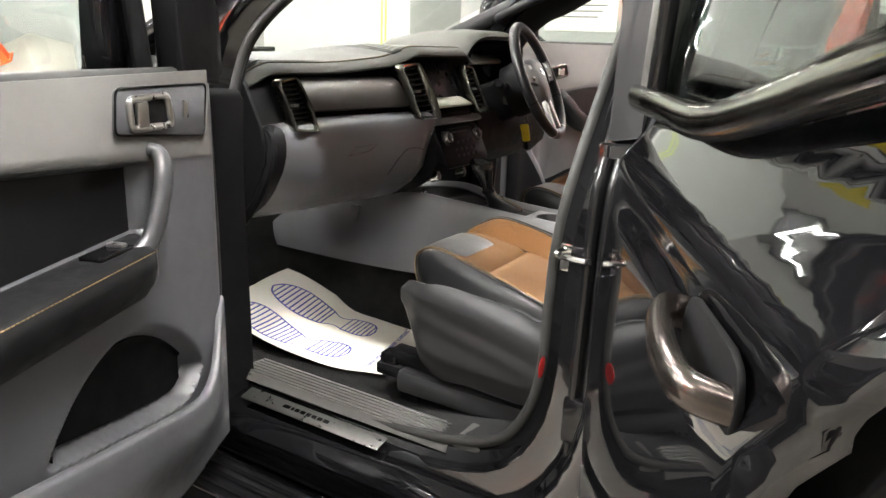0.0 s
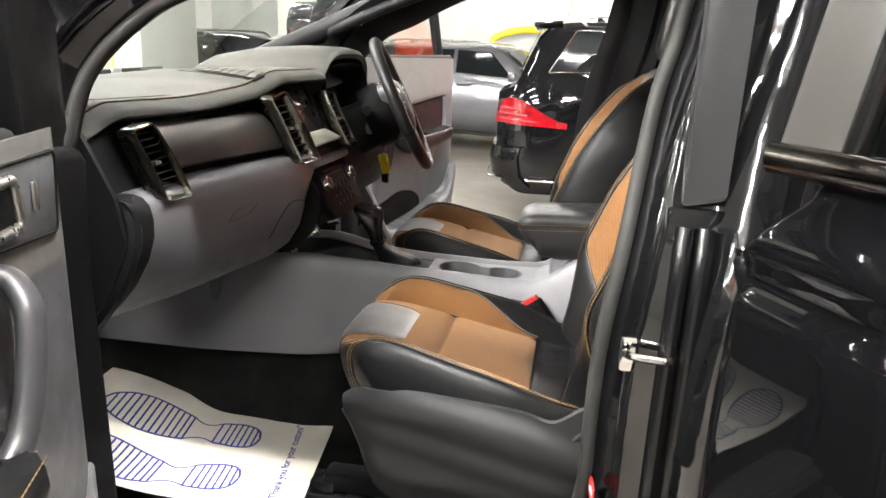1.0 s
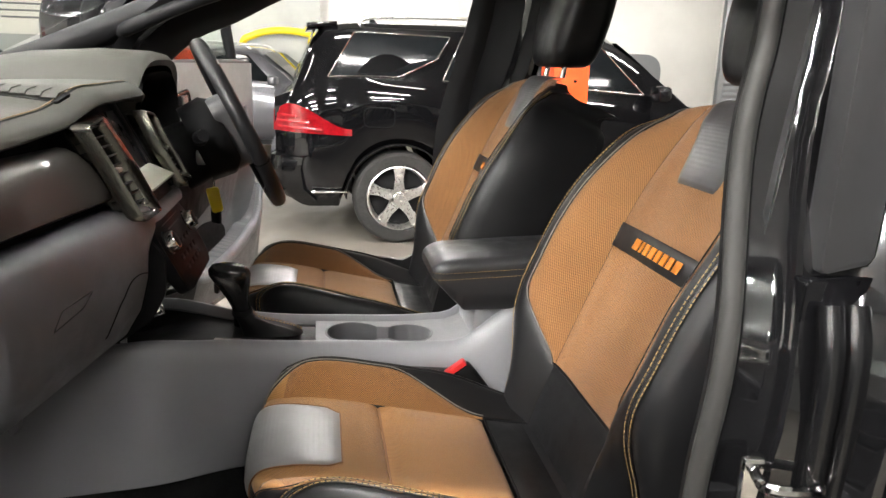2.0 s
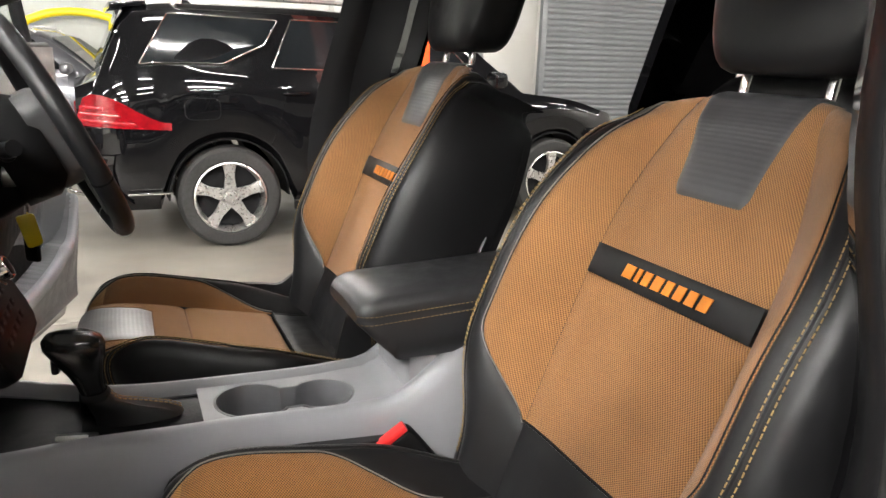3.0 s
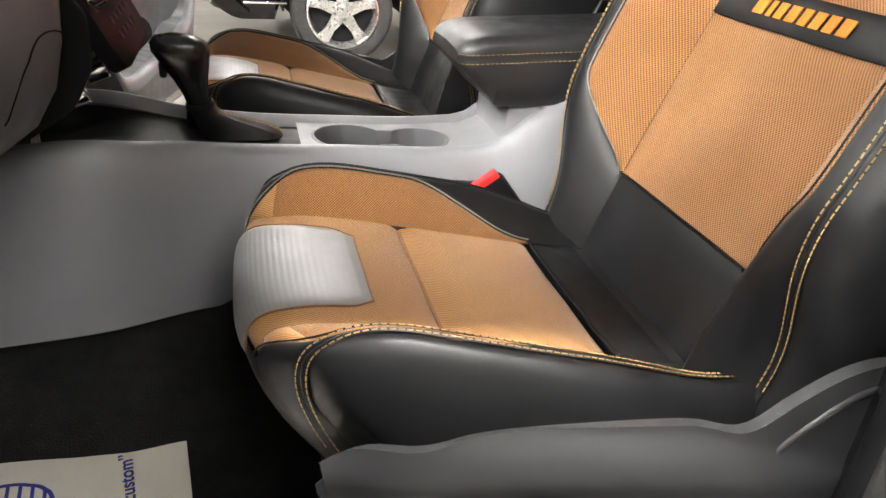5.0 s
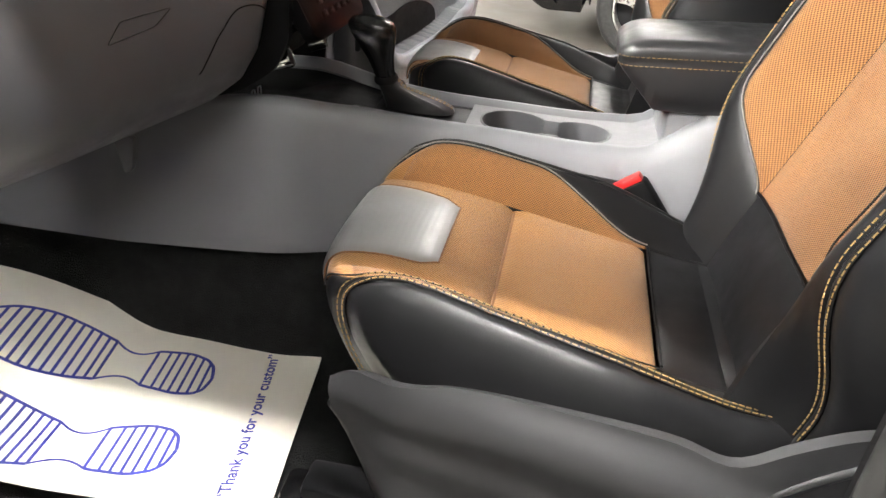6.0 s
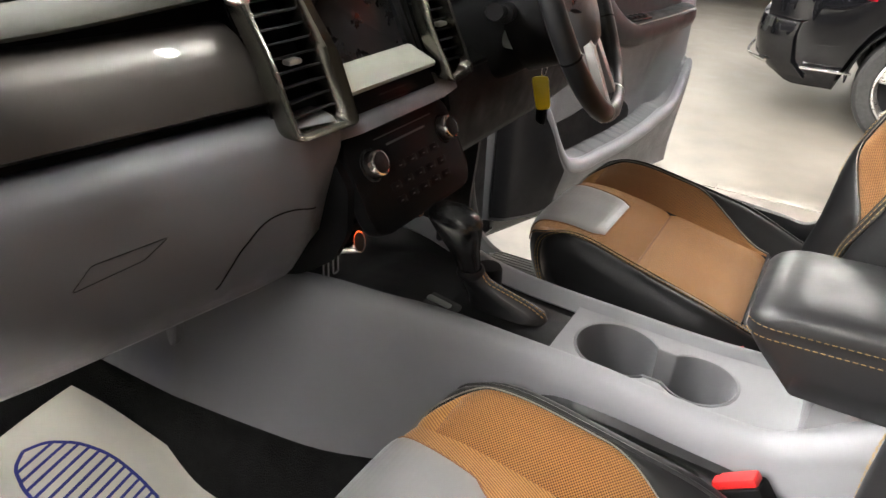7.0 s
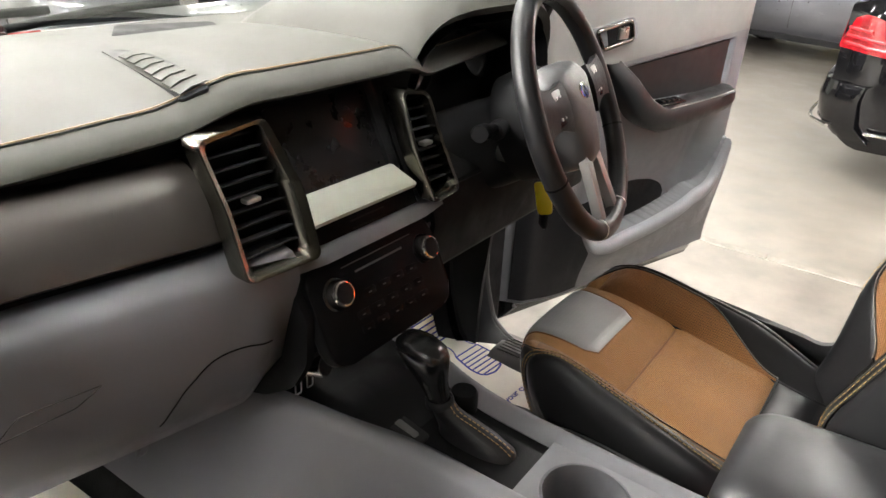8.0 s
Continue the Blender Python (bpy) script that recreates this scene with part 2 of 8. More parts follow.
def add_grid(bm, rows, closed_u=False, closed_v=False, uvs=None):
    """A skin over rows of points. closed_u joins the ends of each row, closed_v the first row to the last."""
    vs = [[bm.verts.new(p) for p in row] for row in rows]
    lay = bm.loops.layers.uv.verify() if uvs else None
    nv, nu = len(vs), len(vs[0])
    for i in range(nv if closed_v else nv - 1):
        for j in range(nu if closed_u else nu - 1):
            i2, j2 = (i + 1) % nv, (j + 1) % nu
            q = (vs[i][j], vs[i][j2], vs[i2][j2], vs[i2][j])
            if len(set(q)) < 4:
                continue
            f = bm.faces.new(q)
            if lay:
                for loop, (a, b) in zip(f.loops, ((i, j), (i, j2), (i2, j2), (i2, j))):
                    loop[lay].uv = uvs[a][b]
    return vs


def add_tube(bm, pts, r, seg=8, closed=False, flat=1.0, up=None):
    """A round bar along pts; r may be a list. flat squeezes it across."""
    pts = [Vector(p) for p in pts]
    rs = r if isinstance(r, (list, tuple)) else [r] * len(pts)
    rows, side = [], None
    for i, p in enumerate(pts):
        a = pts[i - 1] if i or closed else p
        b = pts[(i + 1) % len(pts)] if i + 1 < len(pts) or closed else p
        t = (b - a).normalized()
        if side is None:
            ref = Vector(up) if up else (Vector((0, 0, 1)) if abs(t.z) < 0.9 else Vector((1, 0, 0)))
            side = t.cross(ref).normalized()
        else:
            side = (side - t * side.dot(t)).normalized()
        n = side.cross(t)
        rows.append([p + rs[i] * (math.cos(w) * side + flat * math.sin(w) * n) for w in (2 * math.pi * k / seg for k in range(seg))])
    vs = add_grid(bm, rows, True, closed)
    if not closed:
        bm.faces.new(vs[0][::-1])
        bm.faces.new(vs[-1])


def add_box(bm, c, s, bevel=0.0, m=None, seg=2):
    """A box with its middle at c and sizes s, its edges rounded."""
    r = bmesh.ops.create_cube(bm, size=1)
    vs = r["verts"]
    for v in vs:
        v.co = Vector((v.co.x * s[0], v.co.y * s[1], v.co.z * s[2]))
    if bevel:
        es = list({e for v in vs for e in v.link_edges})
        out = bmesh.ops.bevel(bm, geom=es, offset=bevel, segments=seg, profile=0.5, affect="EDGES", clamp_overlap=True)
        vs = list({v for f in out["faces"] for v in f.verts} | {v for v in vs if v.is_valid})
    t = Matrix.Translation(c) @ m if m else Matrix.Translation(c)
    for v in vs:
        v.co = t @ v.co
    return vs


def add_prism(bm, outline, depth, bevel=0.0, m=None, seg=2):
    """A flat outline in its own x, y, thickened by depth along z (about 0), its rims rounded, placed by m."""
    lo = [bm.verts.new((x, y, -depth / 2)) for x, y in outline]
    hi = [bm.verts.new((x, y, depth / 2)) for x, y in outline]
    k = len(lo)
    fs = [bm.faces.new(lo[::-1]), bm.faces.new(hi)] + [bm.faces.new((lo[i], lo[(i + 1) % k], hi[(i + 1) % k], hi[i])) for i in range(k)]
    vs = lo + hi
    if bevel:
        es = [e for f in fs[:2] for e in f.edges]
        out = bmesh.ops.bevel(bm, geom=es, offset=bevel, segments=seg, profile=0.5, affect="EDGES", clamp_overlap=True)
        vs = list({v for f in out["faces"] for v in f.verts} | {v for v in vs if v.is_valid})
    if m:
        for v in vs:
            v.co = m @ v.co
    return vs


def rounded(pts, r, n=5):
    """An outline with its corners rounded by r."""
    out, k = [], len(pts)
    for i in range(k):
        p, a, b = (Vector(pts[j % k]) for j in (i, i - 1, i + 1))
        rr = min(r, (a - p).length * 0.45, (b - p).length * 0.45)
        p1, p2 = p + (a - p).normalized() * rr, p + (b - p).normalized() * rr
        for j in range(n + 1):
            s = j / n
            out.append((1 - s) ** 2 * p1 + 2 * s * (1 - s) * p + s * s * p2)
    return [tuple(q) for q in out]


def rect(w, h, r=0.0, n=5):
    pts = [(-w / 2, -h / 2), (w / 2, -h / 2), (w / 2, h / 2), (-w / 2, h / 2)]
    return rounded(pts, r, n) if r else pts


def add_disc(bm, c, axis, r, depth, seg=24, bevel=0.0):
    z = Vector(axis).normalized()
    m = Matrix.Translation(c) @ z.to_track_quat("Z", "Y").to_matrix().to_4x4()
    return add_prism(bm, [(r * math.cos(2 * math.pi * i / seg), r * math.sin(2 * math.pi * i / seg)) for i in range(seg)], depth, bevel, m)


def add_lathe(bm, c, axis, profile, seg=32):
    """Turns a profile of (radius, height) about an axis through c."""
    z = Vector(axis).normalized()
    m = Matrix.Translation(c) @ z.to_track_quat("Z", "Y").to_matrix().to_4x4()
    rows = [[m @ Vector((r * math.cos(2 * math.pi * i / seg), r * math.sin(2 * math.pi * i / seg), h)) for i in range(seg)] for r, h in profile]
    return add_grid(bm, rows, True)


def add_stitches(bm, pts, length=0.005, gap=0.0022, r=0.0005):
    """Short threads one after another along a line."""
    pts = [Vector(p) for p in pts]
    at, on, start, left = 0.0, True, pts[0], length
    for a, b in zip(pts, pts[1:]):
        d, pos = (b - a).length, 0.0
        if d < 1e-9:
            continue
        t = (b - a) / d
        while pos < d:
            step = min(left, d - pos)
            pos += step
            left -= step
            if left <= 1e-9:
                here = a + t * pos
                if on:
                    q = (here - start)
                    if q.length > 1e-5:
                        m = q.to_track_quat("X", "Z").to_matrix().to_4x4()
                        add_box(bm, (start + here) / 2, (q.length, 2 * r, 2 * r), 0, m)
                start, on = here, not on
                left = length if on else gap


def shell(bm, rows, thick, uvs=None, closed_u=False):
    """A skin with a back side, thick metres behind it, and closed rims."""
    tmp = bmesh.new()
    add_grid(tmp, rows, closed_u)
    tmp.normal_update()
    back = [v.co - v.normal * thick for v in tmp.verts]
    tmp.free()
    nv, nu = len(rows), len(rows[0])
    a = add_grid(bm, rows, closed_u, uvs=uvs)
    b = [[bm.verts.new(back[i * nu + j]) for j in range(nu)] for i in range(nv)]
    for i in range(nv - 1):
        for j in range(nu if closed_u else nu - 1):
            j2 = (j + 1) % nu
            bm.faces.new((b[i][j], b[i + 1][j], b[i + 1][j2], b[i][j2]))
    for j in range(nu if closed_u else nu - 1):
        j2 = (j + 1) % nu
        bm.faces.new((a[0][j2], a[0][j], b[0][j], b[0][j2]))
        bm.faces.new((a[-1][j], a[-1][j2], b[-1][j2], b[-1][j]))
    if not closed_u:
        for i in range(nv - 1):
            bm.faces.new((a[i][0], a[i + 1][0], b[i + 1][0], b[i][0]))
            bm.faces.new((a[i + 1][-1], a[i][-1], b[i][-1], b[i + 1][-1]))


def ease(a, b, t):
    s = min(1.0, max(0.0, (t - a) / (b - a)))
    return s * s * (3 - 2 * s)


def spread(n):
    """0 to 1, closer together at both ends."""
    return [0.5 * (t + (1 - math.cos(math.pi * t)) / 2) for t in (i / n for i in range(n + 1))]


def letters(name, text, size, m, mat, parent, label="", depth=0.0004, align="CENTER"):
    """A line of lettering as a mesh, in the built-in font."""
    c = bpy.data.curves.new(name, "FONT")
    c.body, c.size, c.extrude, c.offset, c.align_x, c.align_y = text, size, depth, size * 0.022, align, "CENTER"
    tmp = bpy.data.objects.new(name, c)
    scene.collection.objects.link(tmp)
    me = bpy.data.meshes.new_from_object(tmp.evaluated_get(bpy.context.evaluated_depsgraph_get()))
    bpy.data.objects.remove(tmp)
    me.transform(m)
    me.materials.clear()
    me.materials.append(mat)
    return finish(new(name, me), parent, label, 0)


def wheel(name, c, s, r, rim_r, width, parent, spokes, top, mats=(ALLOY, TYRE), label=""):
    """A road wheel with tyre, dished rim, spokes and hub; its face looks along s (y)."""
    tread = bmesh.new()
    w = width / 2
    add_lathe(tread, c, (0, s, 0), [(rim_r * 0.97, -w * 0.8), (rim_r + 0.01, -w * 0.95), (r * 0.9, -w), (r * 0.975, -w * 0.85), (r, -w * 0.6), (r, w * 0.6), (r * 0.975, w * 0.85), (r * 0.92, w * 0.99), (r * 0.86, w), (rim_r + 0.012, w * 0.95), (rim_r * 0.985, w * 0.82)], 48)
    tyre = part(name, tread, mats[1], parent, label or "black road wheel tyre", 30, True, top)
    bm = bmesh.new()
    add_lathe(bm, c, (0, s, 0), [(rim_r * 0.985, w * 0.8), (rim_r, w * 0.88), (rim_r * 0.96, w * 0.92), (rim_r * 0.93, w * 0.8), (rim_r * 0.9, w * 0.2), (rim_r * 0.88, -w * 0.7)], 48)
    part("rim", bm, mats[0], tyre, "silver alloy rim", 40, True, top)
    bm = bmesh.new()
    add_disc(bm, Vector(c) + Vector((0, s * w * 0.05, 0)), (0, s, 0), rim_r * 0.88, 0.02, 32)
    part("brake_disc", bm, DARK, tyre, "", 40, True, top)
    for k in range(spokes):
        bm = bmesh.new()
        q = 2 * math.pi * k / spokes + math.pi / 2
        ol = rounded([(0.02, -rim_r * 0.2), (rim_r * 0.3, -rim_r * 0.16), (rim_r * 0.6, -rim_r * 0.12), (rim_r * 0.95, -rim_r * 0.19), (rim_r * 0.95, rim_r * 0.19), (rim_r * 0.6, rim_r * 0.12), (rim_r * 0.3, rim_r * 0.16), (0.02, rim_r * 0.2)], 0.01, 3)
        m = Matrix.Translation(Vector(c) + Vector((0, s * w * 0.66, 0))) @ Vector((0, s, 0)).to_track_quat("Z", "Y").to_matrix().to_4x4() @ Matrix.Rotation(q, 4, "Z")
        add_prism(bm, ol, 0.035, 0.008, m)
        part("spoke", bm, mats[0], tyre, "", 40, True, top)
    bm = bmesh.new()
    add_disc(bm, Vector(c) + Vector((0, s * w * 0.72, 0)), (0, s, 0), rim_r * 0.2, 0.05, 24, 0.008)
    hub = part("hub_cap", bm, mats[0], tyre, "", 40, True, top)
    for k in range(5):
        q = 2 * math.pi * (k + 0.5) / 5
        bm = bmesh.new()
        add_disc(bm, Vector(c) + Vector((rim_r * 0.27 * math.cos(q), s * w * 0.8, rim_r * 0.27 * math.sin(q))), (0, s, 0), 0.011, 0.02, 6)
        part("wheel_bolt", bm, SATIN, tyre, "", 30, True, top)
    return tyre


# ---- the hall ----
HX0, HX1, HY0, HY1, HZ = -10.0, 11.0, -6.5, 13.0, 3.5


def slab(name, c, s, mat, label, category, bevel=0.0):
    bm = bmesh.new()
    add_box(bm, c, s, bevel)
    return tagged(part(name, bm, mat, None, "", 40), label, category, "", "structure")


bm = bmesh.new()
add_grid(bm, [[Vector((x, y, 0.0)) for x in np.linspace(HX0 - 0.2, HX1 + 0.2, 12)] for y in np.linspace(HY0 - 0.2, HY1 + 0.2, 12)][::1])
tagged(part("floor", bm, CONCRETE), "worn pale concrete garage floor", "floor", "", "structure")
cx, cy = (HX0 + HX1) / 2, (HY0 + HY1) / 2
# unseen ceiling, its colour darkened to hold back fill light and reflections
slab("ceiling", (cx, cy, HZ + 0.1), (HX1 - HX0 + 0.4, HY1 - HY0 + 0.4, 0.2), CEILING, "unseen hall ceiling, darkened to cut fill light", "ceiling")
slab("wall_north", (cx, HY1 + 0.1, HZ / 2), (HX1 - HX0 + 0.4, 0.2, HZ), WALL, "off-white painted far wall", "wall")
slab("wall_south", (cx, HY0 - 0.1, HZ / 2), (HX1 - HX0 + 0.4, 0.2, HZ), DIM_WALL, "wall behind the camera, dimmed to cut fill light", "wall")
slab("wall_west", (HX0 - 0.1, cy, HZ / 2), (0.2, HY1 - HY0, HZ), WALL, "off-white painted wall", "wall")
slab("wall_east", (HX1 + 0.1, cy, HZ / 2), (0.2, HY1 - HY0, HZ), WALL, "off-white painted wall", "wall")
GREYWALL = surface("grey_concrete", (0.36, 0.37, 0.35), 0.85, 0, 60, 0.3, 0.1, 1.5, depth=0.004)
slab("wall_pillar", (-5.2, 6.2, HZ / 2), (2.4, 1.2, HZ), GREYWALL, "pale concrete pillar with painted lines", "pillar", 0.02)
for dx in (-0.03, 0.03):
    bm = bmesh.new()
    add_box(bm, (-4.38 + dx, 5.597, 1.75), (0.022, 0.006, 3.4))
    tagged(part("painted_line", bm, surface("lime_paint", (0.5, 0.6, 0.05), 0.6, 0, 200, 0.1, 0.15, 4)), "thin lime painted line on the pillar", "painted line", "pillar lines", "structure")
slab("wall_grey", (-3.2, 12.6, HZ / 2), (7.0, 0.4, HZ), GREYWALL, "grey painted stretch of the far wall", "wall")
slab("wall_red", (-0.2, 12.75, HZ / 2), (0.5, 0.1, HZ), surface("dull_red_paint", (0.5, 0.12, 0.08), 0.7, 0, 60, 0.2, 0.1, 2), "dull red painted strip of wall", "wall")

# roller shutter with one slat after another
shut = thing("roller_shutter", pose(7.0, 7.6, 0), "dark grey metal roller shutter", "roller shutter", "", "structure")
slat_me = None
for k in range(40):
    if slat_me is None:
        bm = bmesh.new()
        shell(bm, [[Vector((x, -0.02 * math.sin(math.pi * t) - 0.004, 0.072 * t)) for t in np.linspace(0, 1, 6)] for x in (-1.6, 1.6)], 0.003)
        ob = part("slat", bm, SHUTTER, shut)
        slat_me = ob.data
    else:
        ob = finish(new("slat", slat_me), shut, "", 0)
    ob.location = (0, 0, 0.02 + 0.0735 * k)
bm = bmesh.new()
for x in (-1.64, 1.64):
    add_box(bm, (x, 0.0, 1.5), (0.08, 0.08, 3.0), 0.01)
add_box(bm, (0, 0.02, 3.1), (3.5, 0.3, 0.3), 0.02)
part("shutter_frame", bm, SHUTTER, shut)
slab("wall_shutter", (8.5, 7.85, HZ / 2), (6.0, 0.3, HZ), WALL, "white wall around the shutter", "wall")
# white wall with large grey rounded shapes
slab("wall_mural", (4.6, 9.0, HZ / 2), (3.4, 0.25, HZ), WALL, "white wall with grey rounded shapes", "wall")
GREYSHAPE = surface("grey_wall_paint", (0.16, 0.165, 0.17), 0.7, 0, 60, 0.2, 0.1, 2)
for i, (x, z, w, h, r) in enumerate(((3.9, 1.9, 0.5, 0.75, 0.24), (4.75, 1.35, 0.8, 0.6, 0.28), (3.35, 2.35, 0.4, 0.4, 0.18), (4.1, 2.65, 0.7, 0.45, 0.2))):
    bm = bmesh.new()
    add_prism(bm, rect(w, h, r, 8), 0.008, 0.0, Matrix.Translation((x, 8.872, z)) @ Matrix.Rotation(radians(90), 4, "X"))
    tagged(part("painted_shape", bm, GREYSHAPE), "grey rounded shape painted on white wall", "painted shape", "wall shapes", "structure")
# notice sheet on the grey wall
bm = bmesh.new()
add_box(bm, (-4.55, 12.385, 2.35), (1.5, 0.01, 1.3))
sheet = part("notice_sheet", bm, PAPER)
tagged(sheet, "large white notice sheet on grey wall", "notice")
for k in range(9):
    bm = bmesh.new()
    add_box(bm, (-4.5 - 0.03 * (k % 3), 12.377, 2.85 - 0.11 * k), (1.0 - 0.12 * (k % 3), 0.004, 0.03))
    part("text_bar", bm, SHUTTER, sheet)

# pale cast strip let into the floor
for k in range(5):
    bm = bmesh.new()
    add_box(bm, (-0.9 + 0.62 * k, 3.17, 0.002), (0.612, 0.07, 0.006), 0.002, None, 1)
    tagged(part("floor_strip", bm, surface("pale_strip", (0.2, 0.185, 0.163), 0.7, 0, 90, 0.2, 0.25, 8)), "pale cast strip in concrete floor", "floor strip", "floor strips", "structure")
# ceiling tubes; rows left out and dimmed by hand to balance the light
for x in np.arange(-8.0, 10.1, 3.0):
    for y in (-4.8, -3.2, -1.2, 0.8, 3.2, 6.6, 10.6):
        if (y == 6.6 and x > 3.2) or (y == -1.2 and not -3 < x < 2) or (y == -3.2 and not -9 < x < 2) or (y == -4.8 and not -9 < x < -1):
            continue
        lamp = thing("ceiling_tube", pose(x, y, HZ - 0.12), "bright white ceiling tube lamp", "ceiling lamp", "ceiling tubes")
        bm = bmesh.new()
        add_box(bm, (0, 0, 0.075), (1.6, 0.09, 0.05), 0.008, None, 1)
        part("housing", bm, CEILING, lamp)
        bm = bmesh.new()
        add_tube(bm, [(-0.75, 0, 0.02), (0.75, 0, 0.02)], 0.026, 8)
        part("tube", bm, FAR_TUBE if y > 2 or (y < -2 and x > 0) else (MID_TUBE if y > 0 else TUBE), lamp, "glowing white tube", 60)

# orange lift posts
def lift_post(m):
    post = thing("vehicle_lift_post", m, "bright orange steel vehicle lift post", "lift post", "lift posts")
    bm = bmesh.new()
    ol = [(-0.13, -0.15), (0.13, -0.15), (0.13, 0.15), (0.04, 0.15), (0.04, 0.13), (0.11, 0.13), (0.11, -0.13), (-0.11, -0.13), (-0.11, 0.13), (-0.04, 0.13), (-0.04, 0.15), (-0.13, 0.15)]
    add_prism(bm, ol, 3.2, 0.0, Matrix.Translation((0, 0, 1.6)))
    part("column", bm, ORANGE_STEEL, post)
    bm = bmesh.new()
    add_box(bm, (0, 0, 0.015), (0.5, 0.5, 0.03), 0.004)
    part("base_plate", bm, ORANGE_STEEL, post)
    for z in np.arange(0.3, 3.0, 0.35):
        bm = bmesh.new()
        add_disc(bm, (0.03, -0.152, z), (0, -1, 0), 0.011, 0.006, 12)
        part("bolt", bm, BLACK, post)
    for x, y in ((-0.2, -0.2), (0.2, -0.2), (0.2, 0.2), (-0.2, 0.2)):
        bm = bmesh.new()
        add_disc(bm, (x, y, 0.04), (0, 0, 1), 0.018, 0.025, 6)
        part("anchor_bolt", bm, SATIN, post)
    return post


lift_post(pose(2.03, 3.93, 0))
lift_post(pose(-2.7, -5.2, 0, 0, 0, 180))


# ---- other cars ----
def car(m, label, paint, length=4.75, width=1.9, height=1.72, suv=True, detail=False, group="parked cars"):
    """A parked car: x from its tail to its nose, on wheels, with glazed cabin."""
    c = thing("parked_car", m, label, "car", group)
    h, w = height, width / 2
    rw, fw, rr = 0.205 * length, 0.8 * length, 0.375 if suv else 0.33
    belt = curve_fn((0, 0.05, 0.3, 0.6, 0.72, 0.9, 0.98, 1.0), tuple(h * k for k in ((0.66, 0.715, 0.73, 0.7, 0.66, 0.58, 0.48, 0.4) if suv else (0.6, 0.66, 0.66, 0.64, 0.6, 0.52, 0.45, 0.38))))
    half = curve_fn((0, 0.03, 0.12, 0.5, 0.85, 0.95, 1.0), (w * 0.8, w * 0.92, w * 0.985, w, w * 0.97, w * 0.86, w * 0.66))

    def low(x):
        for wx in (rw, fw):
            if abs(x - wx) < rr + 0.06:
                return max(0.3, rr + math.sqrt(max(0.0, (rr + 0.06) ** 2 - (x - wx) ** 2)))
        return 0.3 + 0.1 * ease(0.25, 0.0, x)

    xs = np.concatenate((np.linspace(0, 0.3, 7), np.linspace(0.36, length - 0.3, 64), np.linspace(length - 0.24, length, 7)))
    rows = []
    for x in xs:
        t = x / length
        b, hw, lo = belt(t), half(t), low(x)
        tuck = [(0.9, 0.0), (0.975, 0.1), (1.0, 0.35), (1.0, 0.62), (0.985, 0.82), (0.955, 0.93), (0.93, 1.0)]
        rows.append([Vector((x, -hw * k, lo + (b - lo) * q)) for k, q in tuck] + [Vector((x, 0, b + 0.02))] + [Vector((x, hw * k, lo + (b - lo) * q)) for k, q in tuck[::-1]])
    bm = bmesh.new()
    vs = add_grid(bm, rows)
    bm.faces.new(vs[0]), bm.faces.new(vs[-1][::-1])
    body = part("body", bm, paint, c, "", 35)
    # cabin: tail glass line, roof, windscreen
    if suv:
        st = ((0.03, 0.0, 0.97), (0.075, 0.9, 0.93), (0.13, 0.985, 0.9), (0.3, 1.0, 0.9), (0.5, 0.99, 0.9), (0.58, 0.93, 0.9), (0.73, 0.0, 0.93))
    else:
        st = ((0.04, 0.0, 0.95), (0.16, 0.75, 0.9), (0.27, 0.97, 0.87), (0.42, 1.0, 0.87), (0.52, 0.97, 0.87), (0.74, 0.0, 0.92))
    fx, fk, fw_ = (curve_fn([s[0] for s in st], [s[i] for s in st]) for i in (0, 1, 2))
    rows = []
    for t in np.linspace(st[0][0], st[-1][0], 40):
        k = max(0.0, min(1.0, float(np.interp(t, [s[0] for s in st], [s[1] for s in st]))))
        b, hw = belt(t), half(t)
        top = b + (h - b) * k
        ins = 0.28 * k * (h - b)
        rows.append([Vector((t * length, -hw * 0.93 + ins * 0.0, b)), Vector((t * length, -hw * 0.92 + ins * 0.45, b + (top - b) * 0.5)), Vector((t * length, -hw * 0.9 + ins, b + (top - b) * 0.9)), Vector((t * length, -hw * 0.78 + ins, top)), Vector((t * length, 0, top + 0.03 * k)), Vector((t * length, hw * 0.78 - ins, top)), Vector((t * length, hw * 0.9 - ins, b + (top - b) * 0.9)), Vector((t * length, hw * 0.92 - ins * 0.45, b + (top - b) * 0.5)), Vector((t * length, hw * 0.93, b))])
    bm = bmesh.new()
    add_grid(bm, rows)
    part("roof", bm, paint, c, "", 35)

    def glass_panel(name, pts, s, off=0.006):
        """A pane on the cabin's side: pts are (t along, 0 to 1 up)."""
        bm = bmesh.new()
        q = []
        for t, u in pts:
            k = max(0.0, min(1.0, float(np.interp(t, [a[0] for a in st], [a[1] for a in st]))))
            b, hw = belt(t), half(t)
            z = b + (h - b) * u
            ins = 0.28 * (z - b) * 0.95
            q.append(Vector((t * length, s * (hw * 0.93 - ins + off), z)))
        vs = [bm.verts.new(p) for p in q]
        bm.faces.new(vs if s < 0 else vs[::-1])
        r = bmesh.ops.extrude_face_region(bm, geom=bm.faces[:])
        bmesh.ops.translate(bm, vec=(0, -s * 0.012, 0), verts=[v for v in r["geom"] if isinstance(v, bmesh.types.BMVert)])
        pane = part(name, bm, CARGLASS, c, "dark car window", 0)
        bm = bmesh.new()
        add_tube(bm, [p + Vector((0, s * 0.003, 0)) for p in q], 0.006, 6, True)
        part("window_trim", bm, CHROME if detail else BLACK, pane, "", 60)

